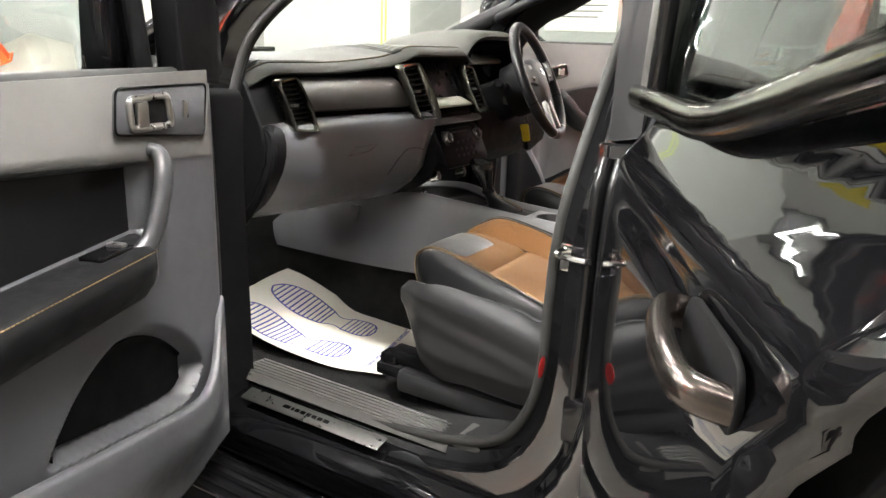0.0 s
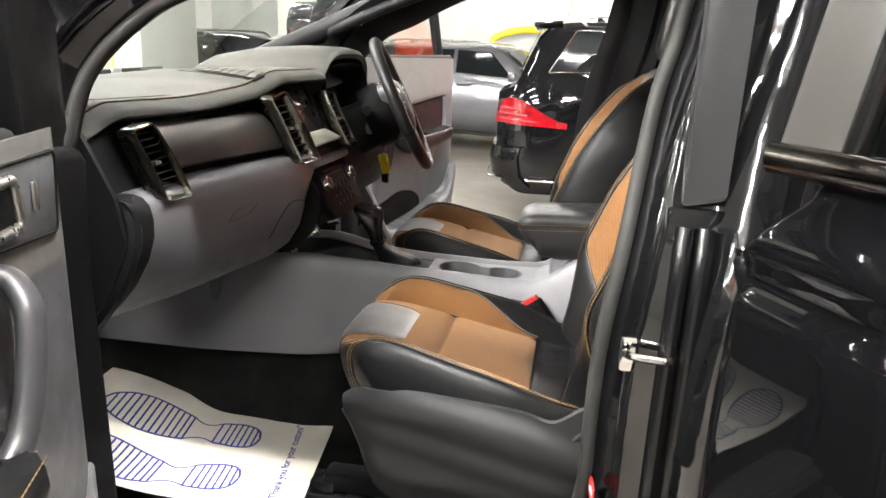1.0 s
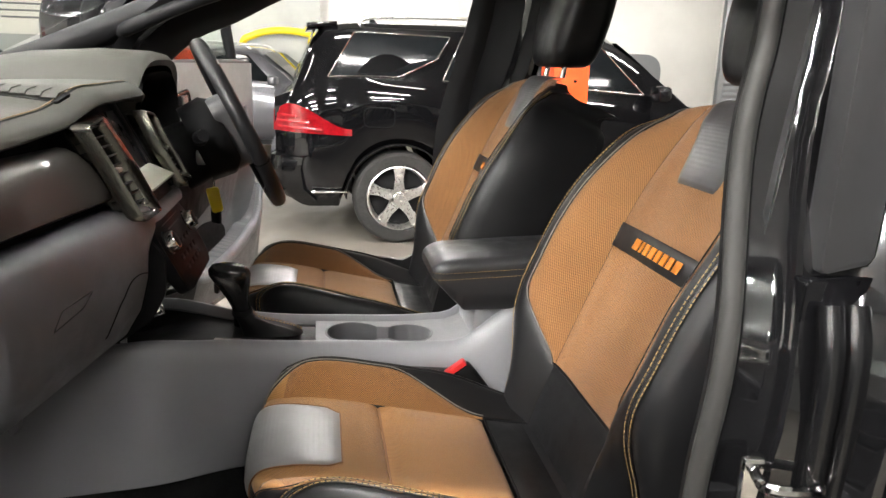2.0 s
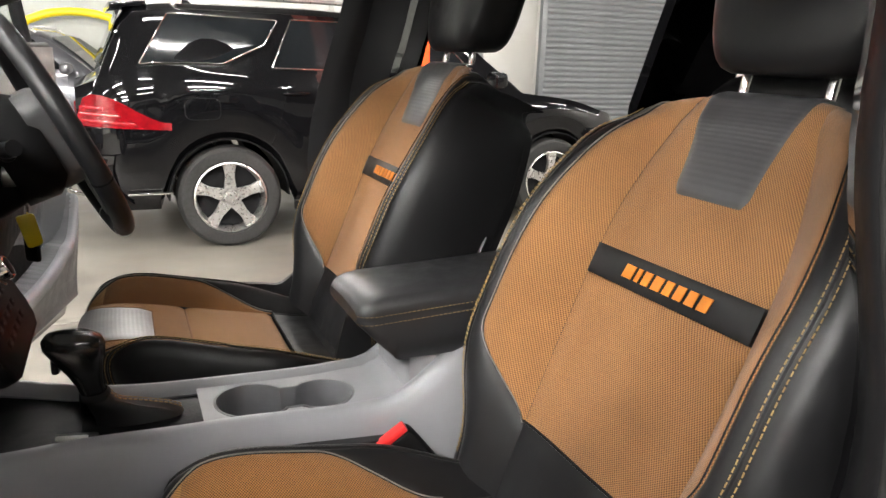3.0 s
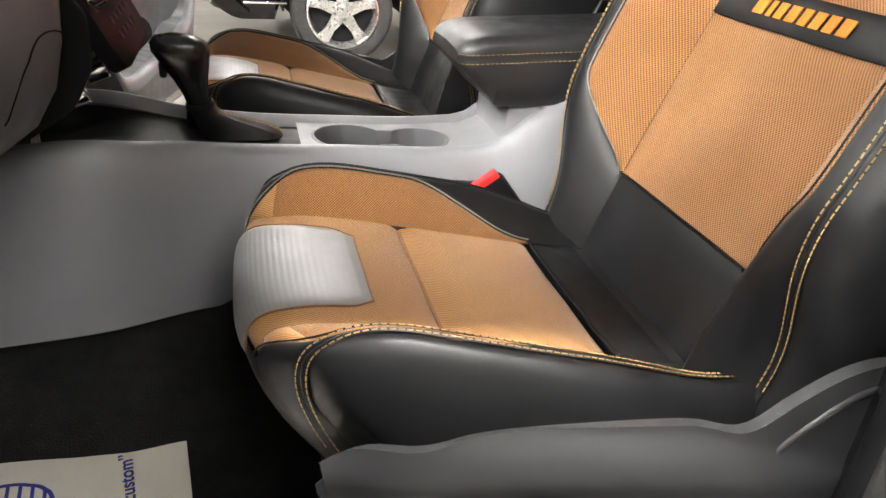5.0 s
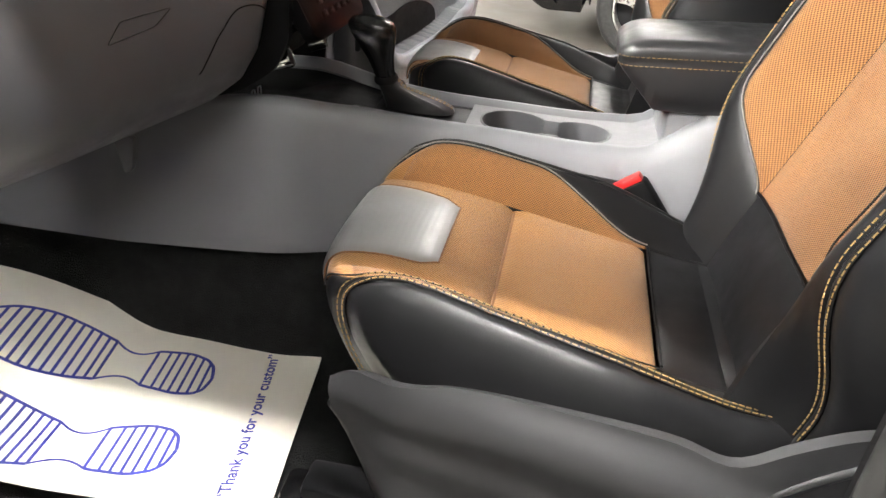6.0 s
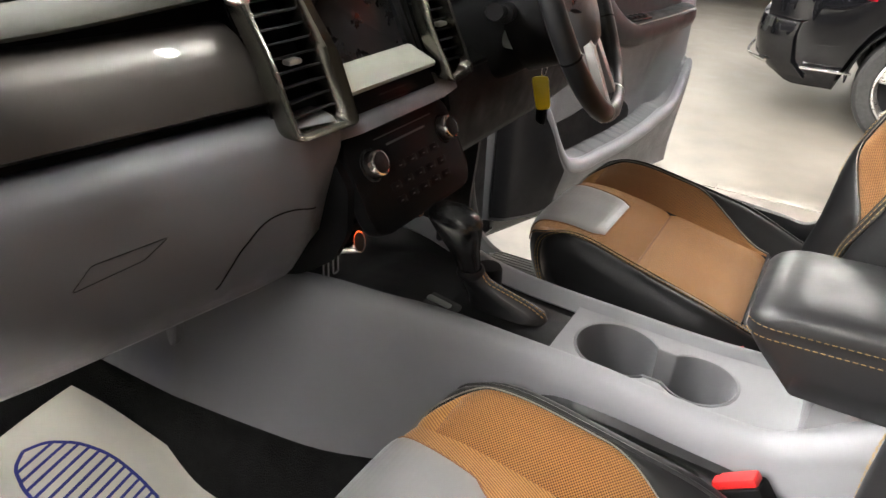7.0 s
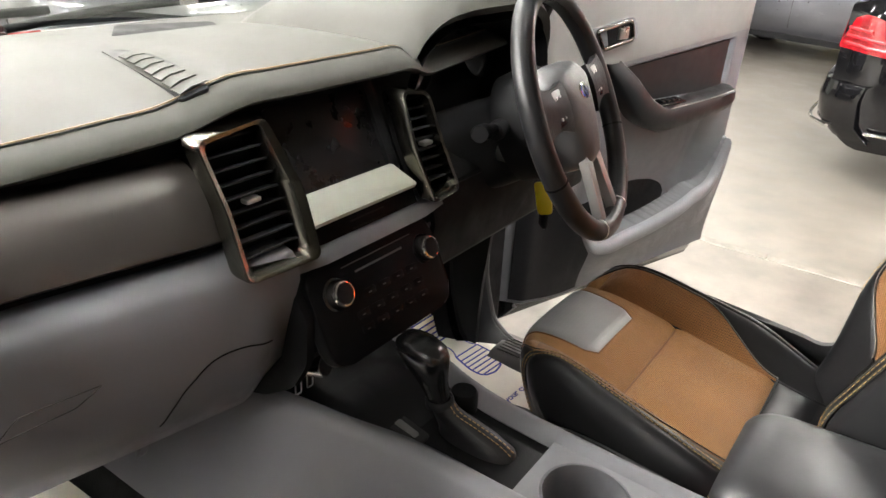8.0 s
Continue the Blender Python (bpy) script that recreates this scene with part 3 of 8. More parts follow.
    for s in (-1, 1):
        if suv:
            glass_panel("window", rounded([(0.085, 0.06), (0.2, 0.06), (0.265, 0.42), (0.29, 0.8), (0.13, 0.82)], 0.02, 3), s)
            glass_panel("window", rounded([(0.275, 0.08), (0.42, 0.07), (0.42, 0.82), (0.31, 0.82)], 0.01, 3), s)
            glass_panel("window", rounded([(0.435, 0.07), (0.64, 0.07), (0.56, 0.75), (0.435, 0.82)], 0.01, 3), s)
        else:
            glass_panel("window", rounded([(0.17, 0.1), (0.36, 0.08), (0.36, 0.8), (0.24, 0.72)], 0.01, 3), s)
            glass_panel("window", rounded([(0.375, 0.08), (0.62, 0.08), (0.5, 0.78), (0.375, 0.8)], 0.01, 3), s)
        # lamps
        bm = bmesh.new()
        ol = [(0.0, 0.0), (0.06, 0.2), (0.26, 0.14), (0.6, -0.03), (0.56, -0.05), (0.06, -0.02)] if suv else [(0.0, 0.0), (0.04, 0.12), (0.3, 0.1), (0.34, 0.03), (0.1, -0.02)]
        lz = h * (0.53 if suv else 0.48)
        rows = []
        for u in np.linspace(0, 1, 12):
            x = -0.012 + 0.6 * u if suv else -0.01 + 0.34 * u
            zt = lz + (0.2 * ease(0, 0.12, u) - 0.2 * ease(0.2, 1.0, u)) * 0.95
            zb = lz - 0.02 - 0.03 * u
            y = half(max(0, x) / length) + 0.008
            if u == 0:
                rows.append([Vector((x, s * (y - 0.16), zb + 0.02)), Vector((x, s * (y - 0.16), max(zt, zb + 0.15)))])
            rows.append([Vector((x, s * y, zb)), Vector((x, s * y * 0.995, max(zt, zb + 0.01)))])
        shell(bm, rows if s > 0 else [r[::-1] for r in rows], 0.01)
        tail = part("tail_lamp", bm, LAMP_RED, c, "red tail lamp", 40)
        for k in range(3 if detail else 0):
            bm = bmesh.new()
            z0 = lz + 0.015 + 0.045 * k
            xs = np.linspace(0.02, 0.36 - 0.1 * k, 8)
            add_tube(bm, [Vector((x, s * (half(x / length) + 0.011), z0 - 0.06 * x)) for x in xs], 0.006, 6, False, 1.8)
            part("lamp_bar", bm, LENS, tail, "brighter red light guide", 60)
        bm = bmesh.new()
        add_prism(bm, rounded([(-0.3, -0.03), (0.12, -0.05), (0.1, 0.06), (-0.25, 0.05)], 0.02), 0.02, 0.005, Matrix.Translation((length * 0.93, s * half(0.93) * 0.99, h * 0.45)) @ Matrix.Rotation(radians(90), 4, "X") @ Matrix.Rotation(radians(-s * 22), 4, "Y"))
        part("headlamp", bm, CHROME, c, "clear headlamp", 40)
        # mirror, handles, door lines, roof rail
        bm = bmesh.new()
        add_box(bm, (0.655 * length, s * (w + 0.1), belt(0.65) + 0.06), (0.12, 0.2, 0.13), 0.04, None, 3)
        part("door_mirror", bm, paint, c, "", 50)
        for t in (0.29, 0.45):
            bm = bmesh.new()
            add_tube(bm, smooth_path([(t * length, s * (w * 0.985), belt(t) - 0.14), (t * length + 0.02, s * (w + 0.03), belt(t) - 0.14), (t * length + 0.17, s * (w + 0.03), belt(t) - 0.135), (t * length + 0.19, s * w * 0.985, belt(t) - 0.135)], 5), 0.013, 8)
            part("door_handle", bm, paint, c, "", 60)
        for t0, t1 in ((0.265, 0.3), (0.428, 0.428), (0.66, 0.65)):
            bm = bmesh.new()
            pts = []
            for q in np.linspace(0.12, 0.94, 10):
                t = t0 + (t1 - t0) * q
                lo = low(t * length)
                k = float(np.interp(q, (0.1, 0.35, 0.62, 0.82, 0.93), (0.975, 1.0, 1.0, 0.985, 0.955)))
                pts.append((t * length, s * (half(t) * k + 0.0006), lo + (belt(t) - lo) * q))
            add_tube(bm, pts, 0.0025, 5)
            part("door_gap", bm, BLACK, body, "", 60)
        if suv:
            bm = bmesh.new()
            add_tube(bm, smooth_path([(0.14 * length, s * w * 0.66, h - 0.02), (0.17 * length, s * w * 0.66, h + 0.045), (0.35 * length, s * w * 0.67, h + 0.06), (0.52 * length, s * w * 0.66, h + 0.04), (0.56 * length, s * w * 0.66, h - 0.03)], 6), 0.016, 8)
            part("roof_rail", bm, SATIN, c, "satin silver roof rail", 60)
        bm = bmesh.new()
        rows = [[Vector((x, s * (half(x / length) * 0.99 + 0.012), z)) for z in (0.27, 0.3, 0.34)] for x in np.linspace(rw + rr + 0.08, fw - rr - 0.08, 8)]
        shell(bm, rows if s < 0 else [r[::-1] for r in rows], 0.03)
        part("side_skirt", bm, DARK, c)
        for wx in (rw, fw):
            wheel("wheel", m @ Vector((wx, s * (w - 0.13), rr)), s, rr, rr * 0.7, 0.25, c, 5, c)
            bm = bmesh.new()
            rows = [[Vector((wx + (rr + 0.06) * math.cos(q), s * y, rr + (rr + 0.06) * math.sin(q))) for y in (w * 0.985, w * 0.6)] for q in np.linspace(0.0, math.pi, 16)]
            shell(bm, rows, 0.01)
            part("arch_liner", bm, BLACK, c)
    if suv:
        bm = bmesh.new()
        add_prism(bm, rounded([(0.0, -0.68), (0.0, 0.68), (0.24, 0.66), (0.24, -0.66)], 0.04), 0.035, 0.012, Matrix.Translation((0.055 * length, 0, h - 0.035)) @ Matrix.Rotation(radians(-5), 4, "Y"))
        part("roof_spoiler", bm, paint, c)
        bm = bmesh.new()
        add_prism(bm, rounded([(0, 0), (0.09, 0), (0.03, 0.05), (0.01, 0.055)], 0.01), 0.03, 0.008, Matrix.Translation((0.17 * length, 0, h + 0.02)) @ Matrix.Rotation(radians(90), 4, "X"))
        part("aerial_fin", bm, paint, c)
    # tail glass and windscreen
    for (t0, k0), (t1, k1) in ((((0.036, 0.08), (0.075, 0.86))), (((0.6, 0.86), (0.72, 0.06)))):
        bm = bmesh.new()
        rows = []
        for q in np.linspace(0, 1, 5):
            t = t0 + (t1 - t0) * q
            k = float(np.interp(t, [a[0] for a in st], [a[1] for a in st]))
            b = belt(t)
            z = b + (h - b) * k
            hw = half(t) * 0.74 - 0.28 * (z - b) * 0.5
            off = -0.012 if t < 0.3 else 0.012
            rows.append([Vector((t * length + off, y * hw, z + 0.012 + 0.03 * k * (1 - abs(y)))) for y in np.linspace(-1, 1, 7)])
        shell(bm, rows, 0.004)
        part("windscreen", bm, CARGLASS, c, "", 40)
    # bumpers
    bm = bmesh.new()
    rows = []
    for y in np.linspace(-w * 0.97, w * 0.97, 25):
        x = 0.34 * (abs(y) / w) ** 9 + 0.02
        rows.append([Vector((x + a, y, z)) for a, z in ((0.03, 0.74), (-0.07, 0.7), (-0.09, 0.6), (-0.07, 0.45), (0.03, 0.36))])
    shell(bm, rows[::-1], 0.02)
    part("rear_bumper", bm, paint, c)
    bm = bmesh.new()
    add_tube(bm, smooth_path([(0.05, -w * 0.88, 0.42), (-0.085, -w * 0.6, 0.42), (-0.09, 0, 0.42), (-0.085, w * 0.6, 0.42), (0.05, w * 0.88, 0.42)], 5), 0.012, 8)
    part("bumper_strip", bm, CHROME, c, "", 60)
    if detail:
        bm = bmesh.new()
        ring = [(0.8 + a, 1.02 + b) for a, b in rect(0.24, 0.15, 0.055, 5)]
        add_tube(bm, [Vector((x, -half(x / length) * 0.998 - 0.0015, z)) for x, z in ring], 0.003, 5, True)
        part("fuel_flap", bm, DARK, body, "", 60)
        bm = bmesh.new()
        add_box(bm, (0.42, -half(0.09) - 0.002, 0.43), (0.3, 0.012, 0.016), 0.004)
        part("side_reflector", bm, CHROME, c, "")
    return c



car(pose(-0.11, 5.38, 0, 0, 0, 2.0), "gloss black sport utility car with red tail lamps", PAINT, 4.75, 1.92, 1.74, True, True)
car(pose(-2.9, 10.6, 0, 0, 0, -12), "dark grey crossover car", GREY_PAINT, 4.3, 1.8, 1.58, True, False)


bm = bmesh.new()
add_box(bm, (HX0 + 0.02, 2.9, 1.55), (0.03, 3.4, 1.0), 0.006)
panel = tagged(part("wall_panel", bm, RED_PAINT), "long red wall panel with white lettering bars", "sign")
for y, z, w, h, mat in ((3.4, 1.6, 1.5, 0.34, BLACK), (2.4, 1.42, 1.7, 0.16, WHITE_MARK), (2.2, 1.2, 1.1, 0.09, WHITE_MARK)):
    bm = bmesh.new()
    add_box(bm, (HX0 + 0.037, y, z), (0.004, w, h))
    part("text_bar", bm, mat, panel)
# yellow and white signs on the west wall
for y, z, w, h, mat, lab in ((7.4, 1.7, 1.1, 0.6, YELLOW, "yellow plain wall sign"), (5.8, 1.7, 1.0, 0.7, WHITE_MARK, "white plain wall sign"), (3.2, 2.3, 1.3, 0.4, WHITE_MARK, "white plain wall sign")):
    bm = bmesh.new()
    add_box(bm, (HX0 + 0.012, y, z), (0.02, w, h), 0.004)
    tagged(part("wall_sign", bm, mat), lab, "sign", "wall signs")
car(pose(-6.6, 9.2, 0, 0, 0, -20), "black car behind the pillar", PAINT, 4.6, 1.85, 1.62, True, False)
car(pose(-8.2, 3.4, 0, 0, 0, -8), "dark saloon car beyond the bonnet", GREY_PAINT, 4.5, 1.8, 1.45, False, False)

# yellow hoop behind the grey car
hoop = thing("yellow_hoop", pose(-0.3, 12.0, 0), "yellow tubular steel hoop", "barrier")
bm = bmesh.new()
add_tube(bm, smooth_path([(-1.05, 12.0, 0.0), (-1.05, 12.0, 1.5), (-0.85, 12.0, 1.8), (-0.3, 12.0, 1.9), (0.25, 12.0, 1.8), (0.45, 12.0, 1.5), (0.45, 12.0, 0.0)], 8), 0.06, 12)
part("tube", bm, YELLOW, hoop, "", 60, True, hoop)


# ---- the pickup: shell ----
CY = 0.018  # the pickup's middle line


def mirrored(p):
    return Vector((p[0], 2 * CY - p[1], p[2]))


truck = thing("pickup_truck", pose(0, CY, 0), "black double-cab pickup truck with open doors on concrete", "truck")
OPENING = [(-0.235, 0.7), (-0.255, 0.8), (-0.245, 0.95), (-0.217, 1.14), (-0.18, 1.29), (-0.145, 1.41), (-0.05, 1.5), (0.05, 1.545), (0.18, 1.61), (0.36, 1.675), (0.55, 1.71),
           (0.67, 1.71), (0.72, 1.64), (0.704, 1.5), (0.68, 1.4), (0.654, 1.22), (0.635, 1.08), (0.63, 0.97), (0.627, 0.85), (0.605, 0.75), (0.545, 0.665), (0.43, 0.625), (0.25, 0.606),
           (0.0, 0.6), (-0.13, 0.605), (-0.205, 0.64)]


def lean_y(z):
    """How the body's side leans in above the waist."""
    return -0.7 + 0.085 * ease(1.15, 1.75, z)


def opening_row(off, dy, pts):
    out, k = [], len(pts)
    for i in range(k):
        a, b = pts[i - 1], pts[(i + 1) % k]
        t = Vector((b[0] - a[0], b[1] - a[1])).normalized()
        off_i = off + (0.0006 * math.sin(2 * math.pi * (pts[i][0] + pts[i][1]) / 0.055) if off > 0.02 else 0.0)
        x, z = pts[i][0] - t.y * off_i, pts[i][1] + t.x * off_i
        out.append(Vector((x, lean_y(pts[i][1]) + 0.04 * ease(1.12, 1.4, pts[i][1]) * ease(0.2, 0.5, pts[i][0]) + dy, z)))
    return out


loop2d = [(p.x, p.y) for p in smooth_path([(x, z, 0) for x, z in OPENING], 9, True)]
for side in (0, 1):
    put = (lambda rows: rows) if side == 0 else (lambda rows: [[mirrored(p) for p in row][::-1] for row in rows])
    rows = [opening_row(o, y, loop2d) for o, y in ((0.06, 0.09), (0.0, 0.012), (0.004, 0.0), (0.028, -0.012), (0.034, -0.03), (0.04, -0.04), (0.085, -0.045), (0.1, -0.052), (0.11, -0.075), (0.13, -0.085), (0.16, -0.085), (0.165, -0.06))]
    bm = bmesh.new()
    add_grid(bm, put(rows), True)
    part("door_frame", bm, FLANGE, truck, "glossy black door opening flange", 50, True, truck)
    bm = bmesh.new()
    line = put([opening_row(-0.004, 0.004, loop2d)])[0]
    add_tube(bm, line, 0.011, 8, True)
    part("door_seal", bm, SEAL, truck, "dark rubber door seal", 60, True, truck)
    # grey trim inside the opening
    rows = [opening_row(o, y, loop2d) for o, y in ((-0.012, 0.01), (-0.012, 0.018), (0.03, 0.06), (0.09, 0.11))]
    bm = bmesh.new()
    add_grid(bm, put(rows), True)
    part("opening_trim", bm, DARK, truck, "dark plastic trim round the door opening", 60, True, truck)
    # catch on the middle pillar
    bm = bmesh.new()
    c = Vector((0.69, -0.728, 1.075))
    add_box(bm, c, (0.075, 0.012, 0.05), 0.005)
    add_tube(bm, smooth_path([c + Vector((-0.028, -0.004, 0.014)), c + Vector((-0.03, -0.034, 0.012)), c + Vector((0.02, -0.036, 0.008)), c + Vector((0.026, -0.004, 0.006))], 6), 0.0055, 8)
    add_disc(bm, c + Vector((0.02, -0.008, -0.012)), (0, -1, 0), 0.008, 0.008, 12)
    if side:
        for v in bm.verts:
            v.co = mirrored(v.co)
        bmesh.ops.reverse_faces(bm, faces=bm.faces)
    part("striker", bm, CHROME, truck, "bright steel door striker", 40, True, truck)
    # lower body side, sill to the wheel arches
    rows = []
    for z, y in ((0.585, -0.72), (0.57, -0.79), (0.54, -0.815), (0.47, -0.81), (0.43, -0.77), (0.42, -0.7)):
        rows.append([Vector((x, y, z)) for x in np.linspace(-0.35, 1.9, 24)])
    bm = bmesh.new()
    add_grid(bm, put(rows))
    part("sill", bm, PAINT, truck, "gloss black sill", 40, True, truck)

bm = bmesh.new()
for x in (0.705, 0.73):
    add_tube(bm, smooth_path([(x, -0.745, 0.72), (x + 0.004, -0.748, 1.0), (x + 0.008, -0.748, 1.18), (x + 0.012, -0.73, 1.25)], 6), 0.012, 8)
part("pillar_moulding", bm, PIANO, truck, "gloss black ridges of the middle pillar", 60, True, truck)
bm = bmesh.new()
add_box(bm, (0.735, -0.752, 0.79), (0.09, 0.02, 0.09), 0.01)
part("pillar_bracket", bm, PIANO, truck, "", 40, True, truck)
bm = bmesh.new()
add_disc(bm, (0.634, -0.728, 0.862), (-1, -0.15, 0), 0.02, 0.001, 20)
part("warning_sticker", bm, RED, truck, "round red sticker on the pillar", 40, True, truck)
bm = bmesh.new()
add_box(bm, (0.6332, -0.728, 0.862), (0.001, 0.018, 0.008), 0.0, Matrix.Rotation(radians(8), 4, "Z"))
part("sticker_bar", bm, WHITE_MARK, truck, "", 0, True, truck)

bm = bmesh.new()
add_prism(bm, rounded([(0.712, 1.275), (0.764, 1.285), (0.772, 1.72), (0.716, 1.72)], 0.006), 0.03, 0.005, Matrix.Translation((0, -0.702, 0)) @ Matrix.Rotation(radians(90), 4, "X"))
part("pillar_cladding", bm, SHIELD, truck, "satin grey pillar cladding", 40, True, truck)

# roof, headliner, windscreen, pillars
def roof_row(x, dz):
    return [Vector((x, CY + y, z + dz)) for y, z in ((-0.69, 1.7), (-0.66, 1.745), (-0.58, 1.775), (-0.35, 1.795), (0.0, 1.8), (0.35, 1.795), (0.58, 1.775), (0.66, 1.745), (0.69, 1.7))]


bm = bmesh.new()
shell(bm, [roof_row(x, d) for x, d in ((0.12, -0.06), (0.25, -0.01), (0.6, 0.02), (1.2, 0.02), (1.75, 0.0), (1.95, -0.05))], 0.02)
part("roof", bm, PAINT, truck, "black steel roof", 40, True, truck)
bm = bmesh.new()
shell(bm, [[Vector((x, CY + y, z)) for y, z in ((-0.6, 1.69), (-0.5, 1.725), (0, 1.74), (0.5, 1.725), (0.6, 1.69))] for x in (0.1, 0.4, 1.0, 1.6, 1.9)], 0.012)
part("headliner", bm, surface("headliner_cloth", (0.45, 0.44, 0.42), 0.9, 0, 500, 0.4, 0.05, 5), truck, "pale grey cloth headliner", 40, True, truck)
bm = bmesh.new()
rows = []
for t in np.linspace(0, 1, 8):
    x, z, w = -0.8 + 0.93 * t, 1.335 + 0.375 * t + 0.03 * math.sin(math.pi * t), 0.66 - 0.1 * t
    rows.append([Vector((x + 0.1 * (y / w) ** 2 * (1 - 0.4 * t), CY + y, z)) for y in np.linspace(-w, w, 14)])
add_grid(bm, rows)
screen = part("windscreen", bm, CLEAR, truck, "clear windscreen glass", 60, True, truck)
screen.visible_shadow = False
for s in (-1, 1):
    bm = bmesh.new()
    add_tube(bm, smooth_path([(-0.78, CY + s * 0.7, 1.27), (-0.45, CY + s * 0.685, 1.42), (-0.1, CY + s * 0.66, 1.57), (0.14, CY + s * 0.635, 1.68)], 6), [0.032] * 19, 12, False, 0.8)
    part("front_pillar", bm, PAINT, truck, "", 60, True, truck)
    bm = bmesh.new()
    add_tube(bm, smooth_path([(-0.62, CY + s * 0.655, 1.36), (-0.4, CY + s * 0.64, 1.44), (-0.1, CY + s * 0.615, 1.565), (0.12, CY + s * 0.59, 1.665)], 6), [0.04, 0.043] + [0.045] * 17, 12, False, 0.8)
    part("pillar_cover", bm, DARK, truck, "dark plastic windscreen pillar cover", 60, True, truck)
    bm = bmesh.new()
    add_tube(bm, smooth_path([(-0.2, CY + s * 0.6, 1.5), (-0.16, CY + s * 0.555, 1.515), (-0.02, CY + s * 0.55, 1.575), (0.08, CY + s * 0.555, 1.612), (0.11, CY + s * 0.595, 1.63)], 8), 0.017, 10)
    part("grab_handle", bm, DARK, truck, "dark plastic grab handle", 60, True, truck)
    # rear quarters and cab back
    bm = bmesh.new()
    shell(bm, [[Vector((x, CY + s * y, z)) for x in (1.62, 1.78, 1.96)] for z, y in ((0.5, 0.83), (0.9, 0.86), (1.3, 0.83), (1.5, 0.75), (1.72, 0.66))], 0.04)
    part("rear_quarter", bm, PAINT, truck, "", 40, True, truck)
bm = bmesh.new()
shell(bm, [[Vector((1.95, CY + y, z)) for y in np.linspace(-0.66, 0.66, 8)] for z in (0.5, 0.9, 1.25)], 0.04)
part("cab_back", bm, DARK, truck, "", 40, True, truck)
bm = bmesh.new()
shell(bm, [[Vector((1.95 - 0.12 * (z - 1.25), CY + y, z)) for y in np.linspace(-0.62, 0.62, 6)] for z in (1.25, 1.5, 1.7)], 0.006)
part("rear_window", bm, TINTED, truck, "tinted rear window", 40, True, truck)

bm = bmesh.new()
add_prism(bm, rounded([(0.67, 0.72), (0.79, 0.7), (0.772, 1.272), (0.697, 1.272)], 0.006), 0.06, 0.012, Matrix.Translation((0, -0.69, 0)) @ Matrix.Rotation(radians(90), 4, "X"))
part("pillar_base", bm, PAINT, truck, "gloss black lower middle pillar", 40, True, truck)
for s in (-1, 1):
    bm = bmesh.new()
    add_prism(bm, rounded([(-0.42, 0.5), (-0.14, 0.5), (-0.15, 1.1), (-0.14, 1.3), (-0.42, 1.3)], 0.02), 0.14, 0.01, Matrix.Translation((-0.13 if s > 0 else 0, CY + s * 0.775, 0)) @ Matrix.Rotation(radians(90), 4, "X"))
    part("hinge_pillar", bm, BLACK, truck, "black painted hinge pillar", 40, True, truck)
# wiper arms at the foot of the windscreen
for y0, y1 in ((-0.55, 0.05), (0.0, 0.58)):
    bm = bmesh.new()
    add_tube(bm, smooth_path([(-0.83, y0, 1.335), (-0.79, y0 + 0.2, 1.362), (-0.77, y1, 1.372)], 6), 0.008, 8)
    arm = part("wiper_arm", bm, BLACK, truck, "black wiper arm", 60, True, truck)
    bm = bmesh.new()
    add_box(bm, (-0.775, (y0 + y1) / 2 + 0.05, 1.37), (0.02, 0.04, 0.018), 0.004)
    part("wiper_joint", bm, SATIN, arm, "", 40, True, truck)
# floor, tunnel and firewall in black carpet
rows = []
for x in np.linspace(-0.8, 1.95, 45):
    row = []
    for y in np.linspace(-0.69, 0.69, 41):
        z = 0.585 + 0.16 * ease(-0.28, -0.62, x) + 0.22 * ease(-0.55, -0.8, x) + 0.07 * ease(0.15, 0.6, x) + 0.06 * ease(0.95, 1.05, x)
        hump = ease(0.26, 0.13, abs(y))
        z = z + (0.78 - 0.585) * hump
        row.append(Vector((x, CY + y, z + 0.004 * noise.noise(Vector((x * 9, y * 9, 0))))))
    rows.append(row[::-1])
bm = bmesh.new()
shell(bm, rows, 0.02)
part("carpet", bm, CARPET, truck, "black cabin carpet", 60, True, truck)
bm = bmesh.new()
shell(bm, [[Vector((-0.8 - 0.02 * i, CY + y, z)) for y in (-0.7, -0.3, 0.3, 0.7)] for i, z in enumerate((0.55, 0.9, 1.3))], 0.03)
part("firewall", bm, BLACK, truck, "", 40, True, truck)
# footwell side panels
for s in (-1, 1):
    bm = bmesh.new()
    rows = []
    for z in np.linspace(0.6, 1.24, 8):
        rows.append([Vector((x, CY + s * (0.665 + 0.02 * math.sin(4 * x) - 0.02 * ease(-0.35, -0.7, x)), z)) for x in np.linspace(-0.8, -0.2 - 0.02 * ease(1.0, 0.7, z), 10)])
    shell(bm, rows if s > 0 else [r[::-1] for r in rows], 0.012)
    part("footwell_side", bm, DARK, truck, "dark plastic footwell side panel", 50, True, truck)
